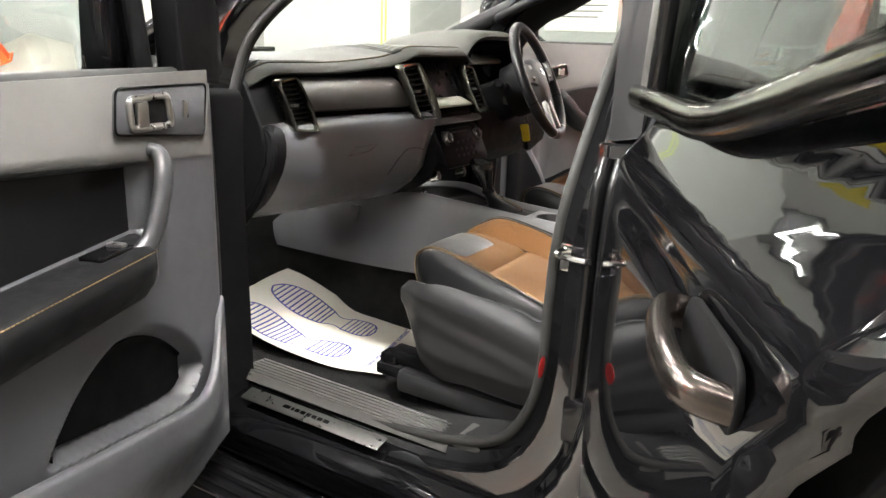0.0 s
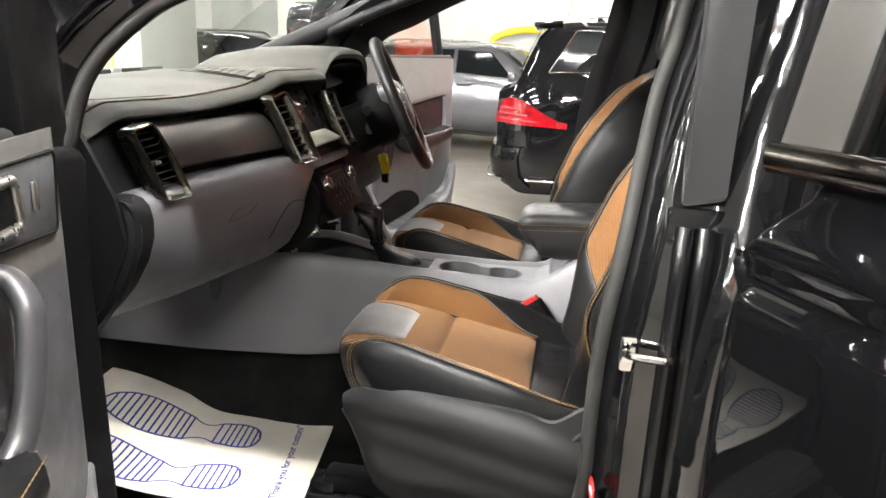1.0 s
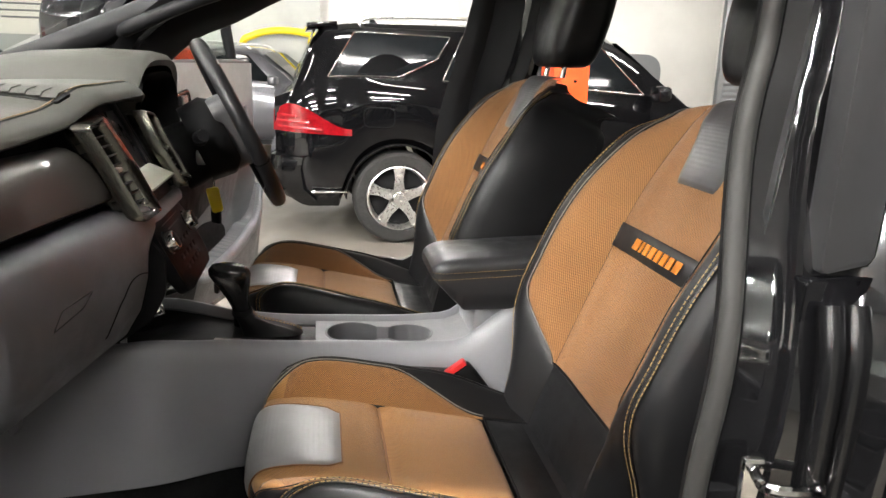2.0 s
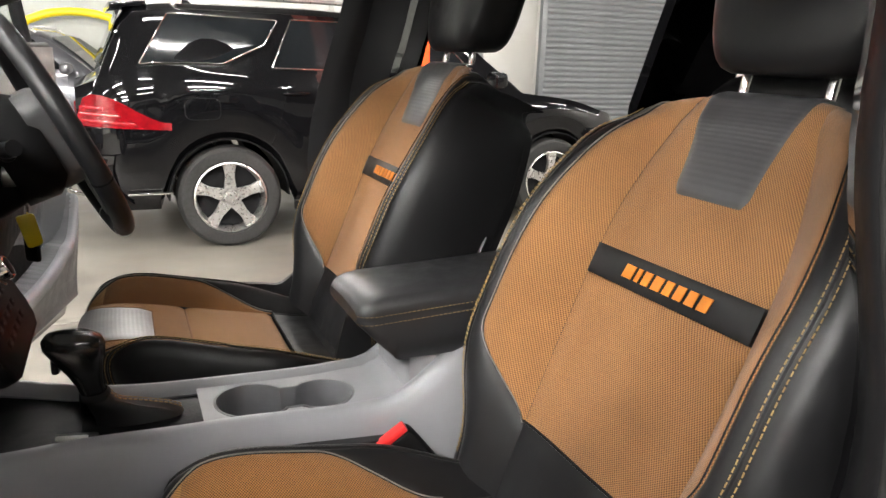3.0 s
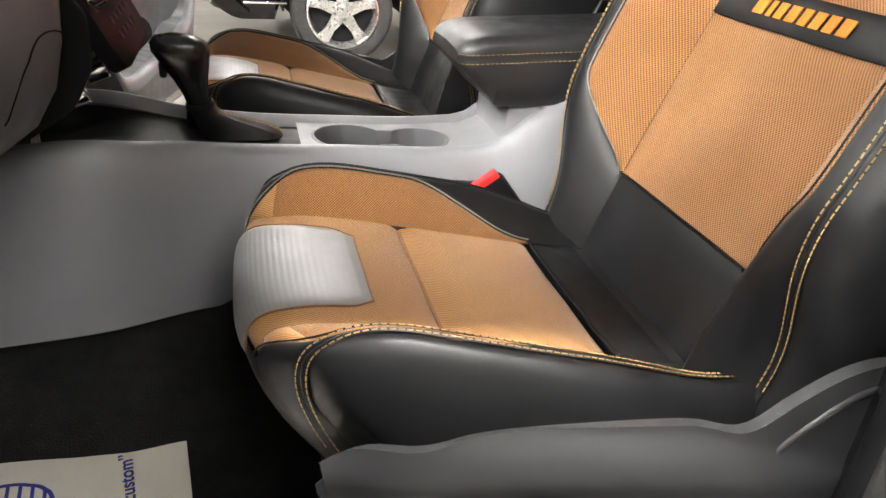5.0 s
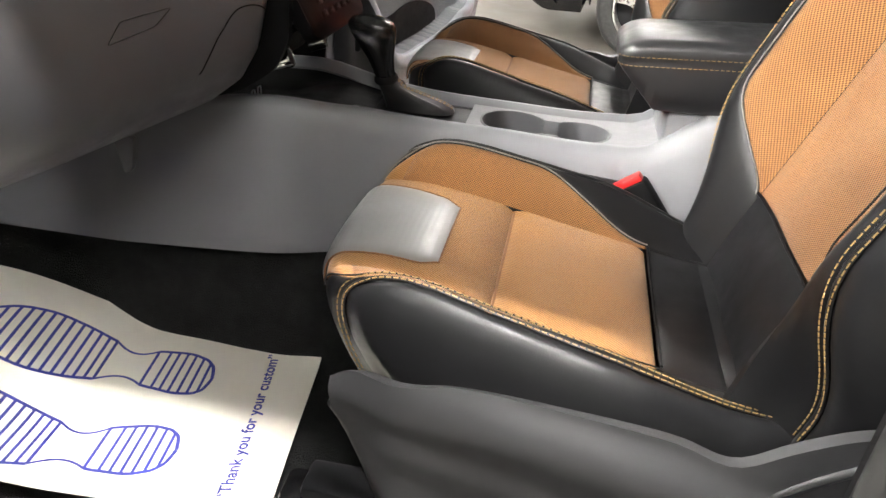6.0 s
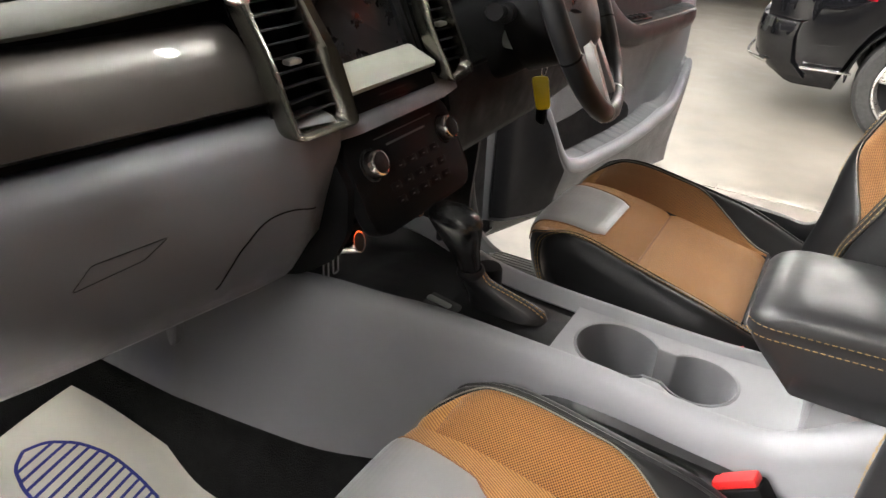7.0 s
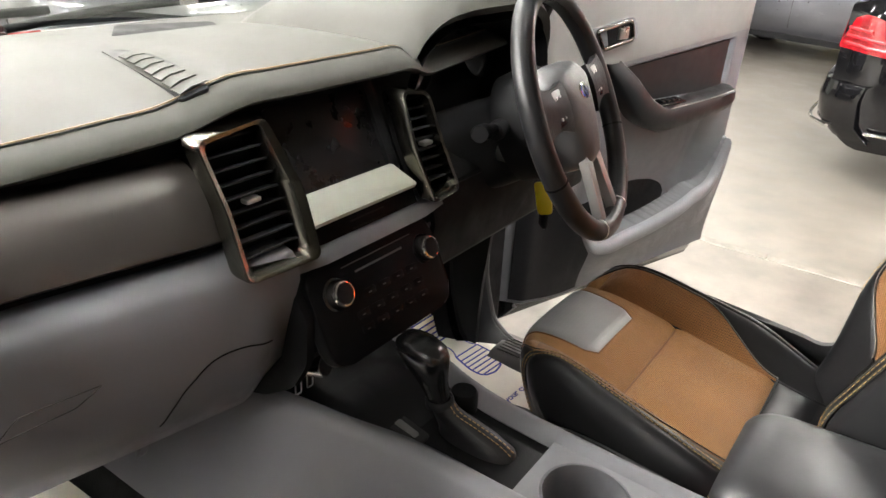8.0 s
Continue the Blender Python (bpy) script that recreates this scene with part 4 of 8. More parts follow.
# ribbed kick plates and steel scuff plate over the sill
for s in (0, 1):
    rib = bmesh.new()
    rows = []
    for y, z in ((-0.712, 0.606), (-0.7, 0.622), (-0.655, 0.624), (-0.62, 0.62), (-0.585, 0.592)):
        rows.append([Vector((x, y, z)) for x in np.linspace(-0.17, 0.43, 10)])
    shell(rib, rows, 0.01)
    if s:
        for v in rib.verts:
            v.co = mirrored(v.co)
        bmesh.ops.reverse_faces(rib, faces=rib.faces)
    plate = part("kick_plate", rib, CLADDING, truck, "grey ribbed plastic kick plate", 40, True, truck)
    for k in range(6):
        bm = bmesh.new()
        y = -0.695 + 0.012 * k
        add_box(bm, (0.12, mirrored((0, y, 0)).y if s else y, 0.6245), (0.56, 0.005, 0.004), 0.0015, None, 1)
        part("rib", bm, CLADDING, plate, "", 40, True, truck)
    bm = bmesh.new()
    add_box(bm, (0.52, mirrored((0, -0.66, 0)).y if s else -0.66, 0.628), (0.16, 0.09, 0.02), 0.008)
    part("kick_plate_end", bm, CLADDING, truck, "", 40, True, truck)
bm = bmesh.new()
add_box(bm, (0.1, -0.752, 0.6), (0.4, 0.04, 0.004), 0.0015, Matrix.Rotation(radians(12), 4, "X"))
scuff = part("scuff_plate", bm, SATIN, truck, "brushed steel scuff plate with dark lettering bars", 40, True, truck)
bm = bmesh.new()
x = 0.02
for w in (0.02, 0.007, 0.012, 0.014, 0.012, 0.013, 0.013, 0.015):
    add_box(bm, (x + w / 2, -0.752, 0.6025), (w, 0.01, 0.001), 0, Matrix.Rotation(radians(12), 4, "X"))
    x += w + 0.004
part("lettering_bars", bm, BLACK, scuff, "", 0, True, truck)

# running boards
for s in (-1, 1):
    bm = bmesh.new()
    y0 = CY + s * 0.88
    rows = []
    for y, z in ((-0.1, 0.47), (-0.095, 0.445), (0.07, 0.43), (0.1, 0.415), (0.11, 0.385), (0.08, 0.355), (-0.08, 0.36)):
        rows.append([Vector((x, y0 + s * y, z - 0.05 * ease(-0.52, -0.68, x))) for x in np.linspace(-0.7, 1.75, 30)])
    add_grid(bm, rows if s > 0 else [r[::-1] for r in rows])
    step = part("running_board", bm, DARK, truck, "black plastic running board", 40, True, truck)
    for k in range(5):
        bm = bmesh.new()
        add_tube(bm, [(-0.42, y0 + s * (-0.06 + 0.028 * k), 0.448 - 0.003 * k), (1.5, y0 + s * (-0.06 + 0.028 * k), 0.448 - 0.003 * k)], 0.006, 8)
        part("tread_bar", bm, PIANO, step, "", 60, True, truck)
    bm = bmesh.new()
    add_tube(bm, [(-0.5, y0 + s * 0.112, 0.4), (1.6, y0 + s * 0.112, 0.4)], 0.01, 8)
    part("step_edge", bm, SATIN, step, "satin metal step edge", 60, True, truck)
    for x in (-0.3, 0.5, 1.3):
        bm = bmesh.new()
        add_box(bm, (x, CY + s * 0.76, 0.42), (0.06, 0.14, 0.03), 0.008)
        part("step_bracket", bm, DARK, step, "", 40, True, truck)

# nose, load bed and wheels
bm = bmesh.new()
rows = []
for x, zc in ((-0.82, 1.28), (-1.1, 1.27), (-1.5, 1.24), (-1.8, 1.17), (-1.93, 1.05), (-1.97, 0.75), (-1.93, 0.5)):
    rows.append([Vector((x + 0.12 * (y / 0.9) ** 2 * ease(-1.2, -1.9, x), CY + y, zc - 0.1 * ease(0.62, 0.9, abs(y)) - 0.25 * ease(0.8, 0.92, abs(y)) * (1 if zc > 0.9 else 0))) for y in np.linspace(-0.9, 0.9, 25)])
shell(bm, rows, 0.02)
part("bonnet", bm, PAINT, truck, "gloss black bonnet", 60, True, truck)
for s in (-1, 1):
    bm = bmesh.new()
    rows = []
    for x in np.linspace(-1.95, -0.36, 28):
        arch = math.sqrt(max(0.0, 0.45**2 - (x + 1.15) ** 2)) + 0.4 if abs(x + 1.15) < 0.45 else 0.45
        rows.append([Vector((x + 0.0, CY + s * (0.9 - 0.03 * abs(t - 0.5)), max(0.45, arch) + (1.0 - max(0.45, arch)) * t)) for t in np.linspace(0, 1, 6)] + [Vector((x, CY + s * 0.84, 1.16 if x > -1.6 else 1.05))])
    shell(bm, rows if s < 0 else [r[::-1] for r in rows], 0.03)
    part("front_wing", bm, PAINT, truck, "gloss black front wing", 40, True, truck)
    bm = bmesh.new()
    rows = []
    for x in np.linspace(2.0, 3.4, 24):
        arch = math.sqrt(max(0.0, 0.45**2 - (x - 2.1) ** 2)) + 0.4 if abs(x - 2.1) < 0.45 else 0.5
        rows.append([Vector((x, CY + s * (0.9 - 0.02 * abs(t - 0.5)), max(0.5, arch) + (1.2 - max(0.5, arch)) * t)) for t in np.linspace(0, 1, 6)])
    shell(bm, rows if s < 0 else [r[::-1] for r in rows], 0.04)
    part("bed_side", bm, PAINT, truck, "gloss black load bed side", 40, True, truck)
bm = bmesh.new()
add_box(bm, (2.7, CY, 0.75), (1.4, 1.7, 0.06), 0.01)
add_box(bm, (3.4, CY, 0.9), (0.06, 1.7, 0.5), 0.02)
add_box(bm, (2.0, CY, 0.9), (0.04, 1.66, 0.5), 0.02)
part("load_bed", bm, DARK, truck, "", 40, True, truck)
bm = bmesh.new()
add_box(bm, (0.6, CY, 0.47), (4.6, 1.0, 0.14), 0.03)
part("chassis", bm, BLACK, truck, "", 40, True, truck)


for x in (-1.15, 2.1):
    for s in (-1, 1):
        wheel("wheel", (x, CY + s * 0.78, 0.39), s, 0.39, 0.235, 0.26, truck, 6, truck)


# ---- dashboard ----
def face_x(y, z):
    """The dashboard's face: it recedes to the sides and leans forward towards the top."""
    return -0.19 * max(0.0, abs(y - CY) - 0.1) - 0.5 * (z - 1.2)


dash = thing("dashboard", pose(-0.3, CY, 1.0), "grey and black dashboard with air vents and centre screen", "dashboard")


def dpart(name, bm, mat, parent=None, label="", smooth=40):
    return part(name, bm, mat, parent or dash, label, smooth, True, dash)


def pad_edge(y):
    k = abs(y - CY)
    mid = ease(0.23, 0.12, k)
    return -0.056 + 0.01 * mid - 0.19 * max(0.0, k - 0.1), 1.351 + 0.026 * mid - 0.02 * ease(-0.12, -0.42, y)


# soft top with a rolled front edge
rows = []
for y in np.linspace(-0.645, 0.69, 70):
    ex, ez = pad_edge(y)
    k = abs(y - CY)
    side = ease(0.58, 0.69, k)
    row = []
    for t in np.linspace(0, 1, 16):
        x = -0.78 + (ex - 0.05 + 0.78) * t
        z = 1.335 + 0.05 * math.sin(math.pi * min(1, t * 0.62)) + (ez - 1.355) * t - 0.035 * side * t
        row.append(Vector((x, y, z)))
    last = row[-1]
    for dx, dz in ((0.012, -0.0005), (0.016, -0.0022), (0.026, -0.0055), (0.036, -0.0115), (0.043, -0.018), (0.045, -0.024), (0.04, -0.0285), (0.02, -0.031), (-0.03, -0.032)):
        row.append(Vector((last.x + dx, y, last.z + dz)))
    rows.append(row)
bm = bmesh.new()
add_grid(bm, rows)
pad = dpart("top_pad", bm, PAD, None, "grey soft-touch dashboard top", 60)
bm = bmesh.new()
lines = [Vector((r[15].x + 0.011, r[15].y, r[15].z + 0.0002)) for r in rows]
add_stitches(bm, lines, 0.0042, 0.0006, 0.0008)
dpart("stitching", bm, surface("tan_thread", (0.15, 0.1, 0.05), 0.8, 0, 900, 0.2, 0.15, 40), pad, "tan stitching along the pad")
bm = bmesh.new()
add_tube(bm, [p + Vector((0.0036, 0, -0.001)) for p in lines], 0.0011, 6)
dpart("seam", bm, DARK, pad)
def pad_z(x, y):
    ex, ez = pad_edge(y)
    t = (x + 0.78) / (ex - 0.05 + 0.78)
    return 1.335 + 0.05 * math.sin(math.pi * min(1, t * 0.62)) + (ez - 1.355) * t - 0.035 * ease(0.58, 0.69, abs(y - CY)) * t


# louvred vents on the top
for y0 in (-0.13, -0.6):
    bm = bmesh.new()
    if y0 > -0.3:
        near, far = [(-0.302, -0.138), (-0.187, -0.161), (-0.102, -0.176)], [(-0.09, -0.148), (-0.17, -0.13), (-0.228, -0.122), (-0.28, -0.126)]
    else:
        near, far = [(-0.36, y0 - 0.005), (-0.19, y0 - 0.01)], [(-0.2, y0 + 0.03), (-0.36, y0 + 0.028)]
    add_prism(bm, rounded(near + far, 0.004), 0.004, 0.0008)
    for w in bm.verts:
        w.co.z += pad_z(w.co.x, w.co.y) - 0.0004
    v = dpart("top_vent", bm, DARK, pad, "dark vent recess")
    n = 7
    for k in range(n):
        x0, x1 = (-0.252 + 0.0215 * k, -0.2315 + 0.0215 * k) if y0 > -0.3 else (-0.35 + 0.021 * k, -0.332 + 0.021 * k)
        ya = lambda x: (-0.138 - 0.19 * (x + 0.302) + 0.001) if y0 > -0.3 else y0 - 0.004
        yb = lambda x: (-0.132 - 0.115 * (x + 0.228)) if y0 > -0.3 else y0 + 0.02
        bm = bmesh.new()
        rows = [[Vector((x, ya(x), pad_z(x, ya(x)) + 0.0034 + lift)), Vector((x, ya(x) * 0.5 + yb(x) * 0.5, pad_z(x, ya(x) * 0.5 + yb(x) * 0.5) + 0.0036 + lift)), Vector((x + skew, yb(x), pad_z(x, yb(x)) + 0.0032 + lift))] for x, lift, skew in ((x0, 0.0, 0.0), (x0 * 0.5 + x1 * 0.5, 0.001, 0.004), (x1, 0.002, 0.008))]
        shell(bm, rows, 0.0012)
        bmesh.ops.recalc_face_normals(bm, faces=bm.faces)
        dpart("louvre", bm, PAD, v)
# shallow tray towards the windscreen
bm = bmesh.new()
add_prism(bm, rounded([(-0.475, -0.01), (-0.405, -0.06), (-0.35, 0.09), (-0.43, 0.125)], 0.01), 0.004, 0.001, Matrix.Translation((0, 0, pad_z(-0.42, 0.03))))
dpart("tray", bm, BLACK, pad, "dark shallow tray")

# instrument hood
rows = []
for x, lift, k in ((-0.5, -0.01, 0.8), (-0.42, 0.03, 0.92), (-0.3, 0.052, 0.98), (-0.18, 0.06, 1.0), (-0.1, 0.058, 1.0), (-0.075, 0.052, 1.0), (-0.065, 0.04, 0.985), (-0.075, 0.028, 0.96)):
    row = []
    for t in np.linspace(0, 1, 26):
        w = math.pi * t
        y = 0.385 - 0.215 * k * math.copysign(abs(math.cos(w)) ** 0.55, math.cos(w))
        z = 1.26 + (0.14 + lift) * abs(math.sin(w)) ** 0.5
        row.append(Vector((x - 0.03 * (1 - abs(math.sin(w)) ** 0.5), y, z)))
    rows.append(row)
bm = bmesh.new()
add_grid(bm, rows)
hood = dpart("instrument_hood", bm, PAD, None, "grey instrument hood", 50)
bm = bmesh.new()
rows = []
for x, k in ((-0.074, 0.955), (-0.11, 0.9), (-0.2, 0.82)):
    rows.append([Vector((x, 0.385 - 0.215 * k * math.copysign(abs(math.cos(w)) ** 0.55, math.cos(w)), 1.225 + 0.2 * k * abs(math.sin(w)) ** 0.5)) for w in np.linspace(0, math.pi, 26)])
vs = add_grid(bm, rows)
bm.faces.new(vs[-1])
dpart("dial_well", bm, BLACK, hood, "black instrument recess", 40)
for y in (0.29, 0.48):
    bm = bmesh.new()
    add_lathe(bm, (-0.17, y, 1.35), (1, 0, 0.25), [(0.0, 0.0), (0.046, 0.0), (0.052, 0.012), (0.055, 0.0)], 32)
    dpart("dial", bm, PIANO, hood)

# passenger side: bronze trim strip, gap and lower grey dash with glove box
def strip(y0, y1, prof, n=30):
    """prof: (offset from the face, z) down the strip."""
    return [[Vector((face_x(y, z) + o, y, z)) for o, z in prof] for y in np.linspace(y0, y1, n)]


for y0, y1 in ((-0.525, -0.185), (0.59, 0.69)):
    bm = bmesh.new()
    shell(bm, strip(y0, y1, [(-0.03, 1.321), (-0.014, 1.319), (-0.002, 1.31), (0.005, 1.296), (0.008, 1.277), (0.008, 1.256), (0.006, 1.247), (-0.003, 1.242), (-0.026, 1.24)]), 0.006)
    dpart("trim_panel", bm, TRIM, None, "dark bronze glossy trim panel", 50)
bm = bmesh.new()
shell(bm, strip(-0.64, -0.1, [(-0.04, 1.36), (-0.026, 1.35), (-0.026, 1.22), (-0.03, 1.2)]), 0.004)
dpart("gap_strip", bm, BLACK, None)


def lower_rows(y0, y1, n=34):
    rows = []
    for y in np.linspace(y0, y1, n):
        b = -0.19 * max(0.0, abs(y - CY) - 0.1)
        e = ease(0.45, 0.7, abs(y - CY))
        pts = [(b - 0.04, 1.228), (b - 0.014, 1.228), (b + 0.004, 1.223), (b + 0.015, 1.211), (b + 0.021, 1.19), (b + 0.024, 1.16), (b + 0.022, 1.12), (b + 0.01, 1.075), (b - 0.014, 1.035), (b - 0.06, 1.0), (b - 0.13, 0.975), (b - 0.25, 0.96), (b - 0.3, 0.98)]
        curl = ease(-0.185, -0.118, y)
        rows.append([Vector((x - 0.05 * e * ease(1.2, 1.0, z) - 0.03 * curl * ease(1.22, 1.12, z), y, z - 0.012 * e + 0.02 * curl * ease(1.06, 1.0, z))) for x, z in pts])
    return rows


bm = bmesh.new()
shell(bm, lower_rows(-0.617, -0.122), 0.008)
lower = dpart("lower_dash", bm, GREY_PLASTIC, None, "grey plastic lower dashboard", 50)
bm = bmesh.new()
shell(bm, lower_rows(-0.655, -0.618, 6), 0.008)
dpart("lower_dash_end", bm, DARK, None, "black end of the lower dashboard", 50)


def lower_at(y, z):
    b = -0.19 * max(0.0, abs(y - CY) - 0.1)
    return b + float(np.interp(z, (0.975, 1.0, 1.035, 1.075, 1.12, 1.16, 1.19, 1.211, 1.223), (-0.13, -0.06, -0.014, 0.01, 0.022, 0.024, 0.021, 0.015, 0.004))) - 0.03 * ease(-0.185, -0.118, y) * ease(1.22, 1.12, z) - 0.05 * ease(0.45, 0.7, abs(y - CY)) * ease(1.2, 1.0, z)


bm = bmesh.new()
seam = smooth_path([(0, -0.16, 1.125), (0, -0.2, 1.137), (0, -0.235, 1.135), (0, -0.262, 1.115), (0, -0.275, 1.095), (0, -0.29, 1.07)], 8)
add_tube(bm, [Vector((lower_at(p.y, p.z) + 0.0005, p.y, p.z)) for p in seam], 0.0009, 6)
dpart("glove_box_seam", bm, BLACK, lower, "", 60)
bm = bmesh.new()
ring = rounded([(-0.437, 1.135), (-0.417, 1.155), (-0.344, 1.157), (-0.37, 1.142)], 0.004)
add_tube(bm, [Vector((lower_at(y, z) + 0.0003, y, z)) for y, z in ring], 0.0008, 6, True)
dpart("glove_box_latch", bm, SHIELD, lower, "flush glove box latch with dark outline", 60)
bm = bmesh.new()
add_prism(bm, rounded([(0, 0.0), (0.03, 0.0), (0.02, -0.05), (0.008, -0.055)], 0.005), 0.012, 0.003, Matrix.Translation((-0.2, -0.23, 0.955)) @ Matrix.Rotation(radians(90), 4, "X"))
dpart("lower_bracket", bm, GREY_PLASTIC, lower)
# end cover beside the door
bm = bmesh.new()
rows = []
for z, x0, x1 in ((1.36, -0.62, -0.19), (1.3, -0.62, -0.155), (1.22, -0.62, -0.115), (1.14, -0.6, -0.1), (1.06, -0.55, -0.14), (0.98, -0.5, -0.2), (0.93, -0.45, -0.26)):
    rows.append([Vector((x0 + (x1 - x0) * t, -0.658 - 0.012 * math.sin(math.pi * t), z)) for t in np.linspace(0, 1, 8)])
shell(bm, rows, 0.01)
dpart("end_cover", bm, DARK, None, "black dashboard end cover")
bm = bmesh.new()
add_tube(bm, smooth_path([(-0.115, -0.64, 1.215), (-0.098, -0.65, 1.15), (-0.135, -0.655, 1.06), (-0.2, -0.655, 0.98), (-0.25, -0.655, 0.935)], 6), 0.014, 8)
dpart("end_edge", bm, DARK, None)


VENT_CHROME = surface("vent_chrome", (0.17, 0.163, 0.14), 0.2, 1.0, 300, 0.0, 0.06, 8, rough_vary=0.03)


# upright air vents
def air_vent(yc, w, zb, zt, skew, mirror=1):
    """A tall vent with a metal frame, a dark well, slats and a tab."""
    P = lambda a, z, o: Vector((face_x(yc, z) + o + 0.017, yc + mirror * (a + skew * (z - zb)), z))
    bm = bmesh.new()
    hw = w / 2
    corners = [(-hw, zb), (hw * 0.9, zb - 0.004), (hw * 1.05, (zb + zt) / 2), (hw * 0.72, zt + 0.008), (-hw, zt), (-hw * 0.9, (zb + zt) / 2)]
    ring = rounded(corners, 0.012, 4)
    rows = []
    wide = 1.9 if abs(yc) < 0.3 else 1.1
    for k, o in ((1.0, -0.012), (1.0, 0.008), (0.96, 0.013), (0.85, 0.011), (0.79, 0.0), (0.77, -0.03)):
        cz = (zb + zt) / 2
        rows.append([P(a * k if a < 0 else a * (1 - (1 - k) * wide), cz + (z - cz) * (1 - (1 - k) * 0.55), o) for a, z in ring])
    add_grid(bm, rows, True)
    vent = dpart("air_vent", bm, VENT_CHROME, None, "air vent with smoked chrome frame", 50)
    bm = bmesh.new()
    vs = [bm.verts.new(P(a * 0.82, (zb + zt) / 2 + (z - (zb + zt) / 2) * 0.9, -0.028)) for a, z in ring]
    bm.faces.new(vs)
    dpart("vent_well", bm, BLACK, vent)
    n = 9
    for k in range(n):
        z = zb + 0.016 + (zt - zb - 0.028) * k / (n - 1)
        bm = bmesh.new()
        a, b = P(-hw * 0.78, z, -0.012), P(hw * (0.57 if abs(yc) < 0.3 else 0.78), z, -0.012)
        add_box(bm, (a + b) / 2, (0.022, abs(b.y - a.y), 0.0022), 0.0006, Matrix.Rotation(radians(-18), 4, "Y"), 1)
        dpart("slat", bm, DARK, vent)
    bm = bmesh.new()
    add_box(bm, P(-hw * 0.15, (zb + zt) / 2, 0.0), (0.012, 0.02, 0.006), 0.002)
    dpart("vent_tab", bm, SATIN, vent)
    return vent


air_vent(-0.14, 0.116, 1.213, 1.353, -0.0)
air_vent(-0.558, 0.08, 1.205, 1.318, 0.0)
air_vent(0.15, 0.07, 1.215, 1.345, 0.0, -1)
air_vent(0.63, 0.07, 1.22, 1.326, 0.0, -1)

# centre stack: screen, shelf, slot, heater panel
def plate(y0, y1, z0, z1, off, bevel=0.003, thick=0.012, r=0.008):
    zc, yc = (z0 + z1) / 2, (y0 + y1) / 2
    up = Vector((-0.5, 0, 1)).normalized()
    n = Vector((1, 0, 0.5)).normalized()
    m = Matrix.Translation(Vector((-0.5 * (zc - 1.2) + off, yc, zc))) @ Matrix((Vector((0, 1, 0)), up, n)).transposed().to_4x4()
    bm = bmesh.new()
    add_prism(bm, rect(y1 - y0, (z1 - z0) * 1.118, r), thick, bevel, m)
    return bm


stack = dpart("centre_panel", plate(-0.105, 0.125, 1.1, 1.375, -0.045, 0.004, 0.03), DARK, None, "dark centre stack with touch screen")
dpart("touch_screen", plate(-0.07, 0.098, 1.252, 1.352, -0.026, 0.001, 0.006, 0.004), SCREEN, stack, "switched-off touch screen")
bm = bmesh.new()
add_prism(bm, rounded([(0.034, -0.088), (0.034, 0.106), (-0.012, 0.102), (-0.012, -0.082)], 0.003), 0.006, 0.0015, Matrix.Translation((-0.036, 0, 1.252)) @ Matrix.Rotation(radians(24), 4, "Y"))
dpart("screen_shelf", bm, surface("pale_shelf", (0.3, 0.31, 0.27), 0.5, 0, 900, 0.2, 0.05, 8), stack, "pale ledge below the screen")
dpart("screen_side", plate(0.1, 0.118, 1.24, 1.37, -0.034, 0.002, 0.03), DARK, stack)
dpart("slot_panel", plate(-0.1, 0.12, 1.196, 1.232, -0.016), PANEL_BLACK, stack, "gloss black panel with slot")
dpart("slot", plate(-0.01, 0.055, 1.217, 1.219, -0.0095, 0.0, 0.001, 0), DARK, stack)
dpart("slot", plate(-0.01, 0.055, 1.208, 1.2095, -0.0095, 0.0, 0.001, 0), DARK, stack)
bm = bmesh.new()
shell(bm, strip(-0.13, 0.17, [(-0.04, 1.206), (-0.006, 1.207), (0.002, 1.2), (0.002, 1.192), (-0.01, 1.187)], 12), 0.004)
dpart("stack_lip", bm, GREY_PLASTIC, stack, "grey lip above the heater panel", 50)
heater = plate(-0.11, 0.132, 1.07, 1.186, -0.022, 0.004, 0.02, 0.03)
heat = dpart("heater_panel", heater, PANEL_BLACK, stack, "gloss black heater panel")
for y in (-0.07, 0.102):
    zc = 1.149
    c = Vector((-0.5 * (zc - 1.2) - 0.016, y, zc))
    bm = bmesh.new()
    add_lathe(bm, c, (1, 0, 0.5), [(0.022, -0.004), (0.022, 0.004), (0.018, 0.006)], 32)
    ring = dpart("knob_ring", bm, PIANO, heat)
    bm = bmesh.new()
    add_lathe(bm, c, (1, 0, 0.5), [(0.0175, 0.002), (0.017, 0.017), (0.0155, 0.02), (0.0135, 0.0205), (0.0128, 0.019), (0.0, 0.019)], 32)
    knob = dpart("rotary_knob", bm, CHROME, heat, "chrome-rimmed rotary knob", 30)
    bm = bmesh.new()
    add_disc(bm, c + Vector((1, 0, 0.5)).normalized() * 0.0197, (1, 0, 0.5), 0.0127, 0.0015, 24, 0.0004)
    dpart("knob_face", bm, DARK, knob)
FAINT_MARK = surface("faint_marking", (0.05, 0.05, 0.05), 0.5, 0, 300, 0.0, 0.05, 9, spec=0.1)
dpart("display_strip", plate(-0.03, 0.062, 1.163, 1.1655, -0.0112, 0.0, 0.001, 0), FAINT_MARK, heat)
dpart("disc_slot", plate(-0.05, 0.085, 1.174, 1.1755, -0.0112, 0.0, 0.001, 0), FAINT_MARK, heat)
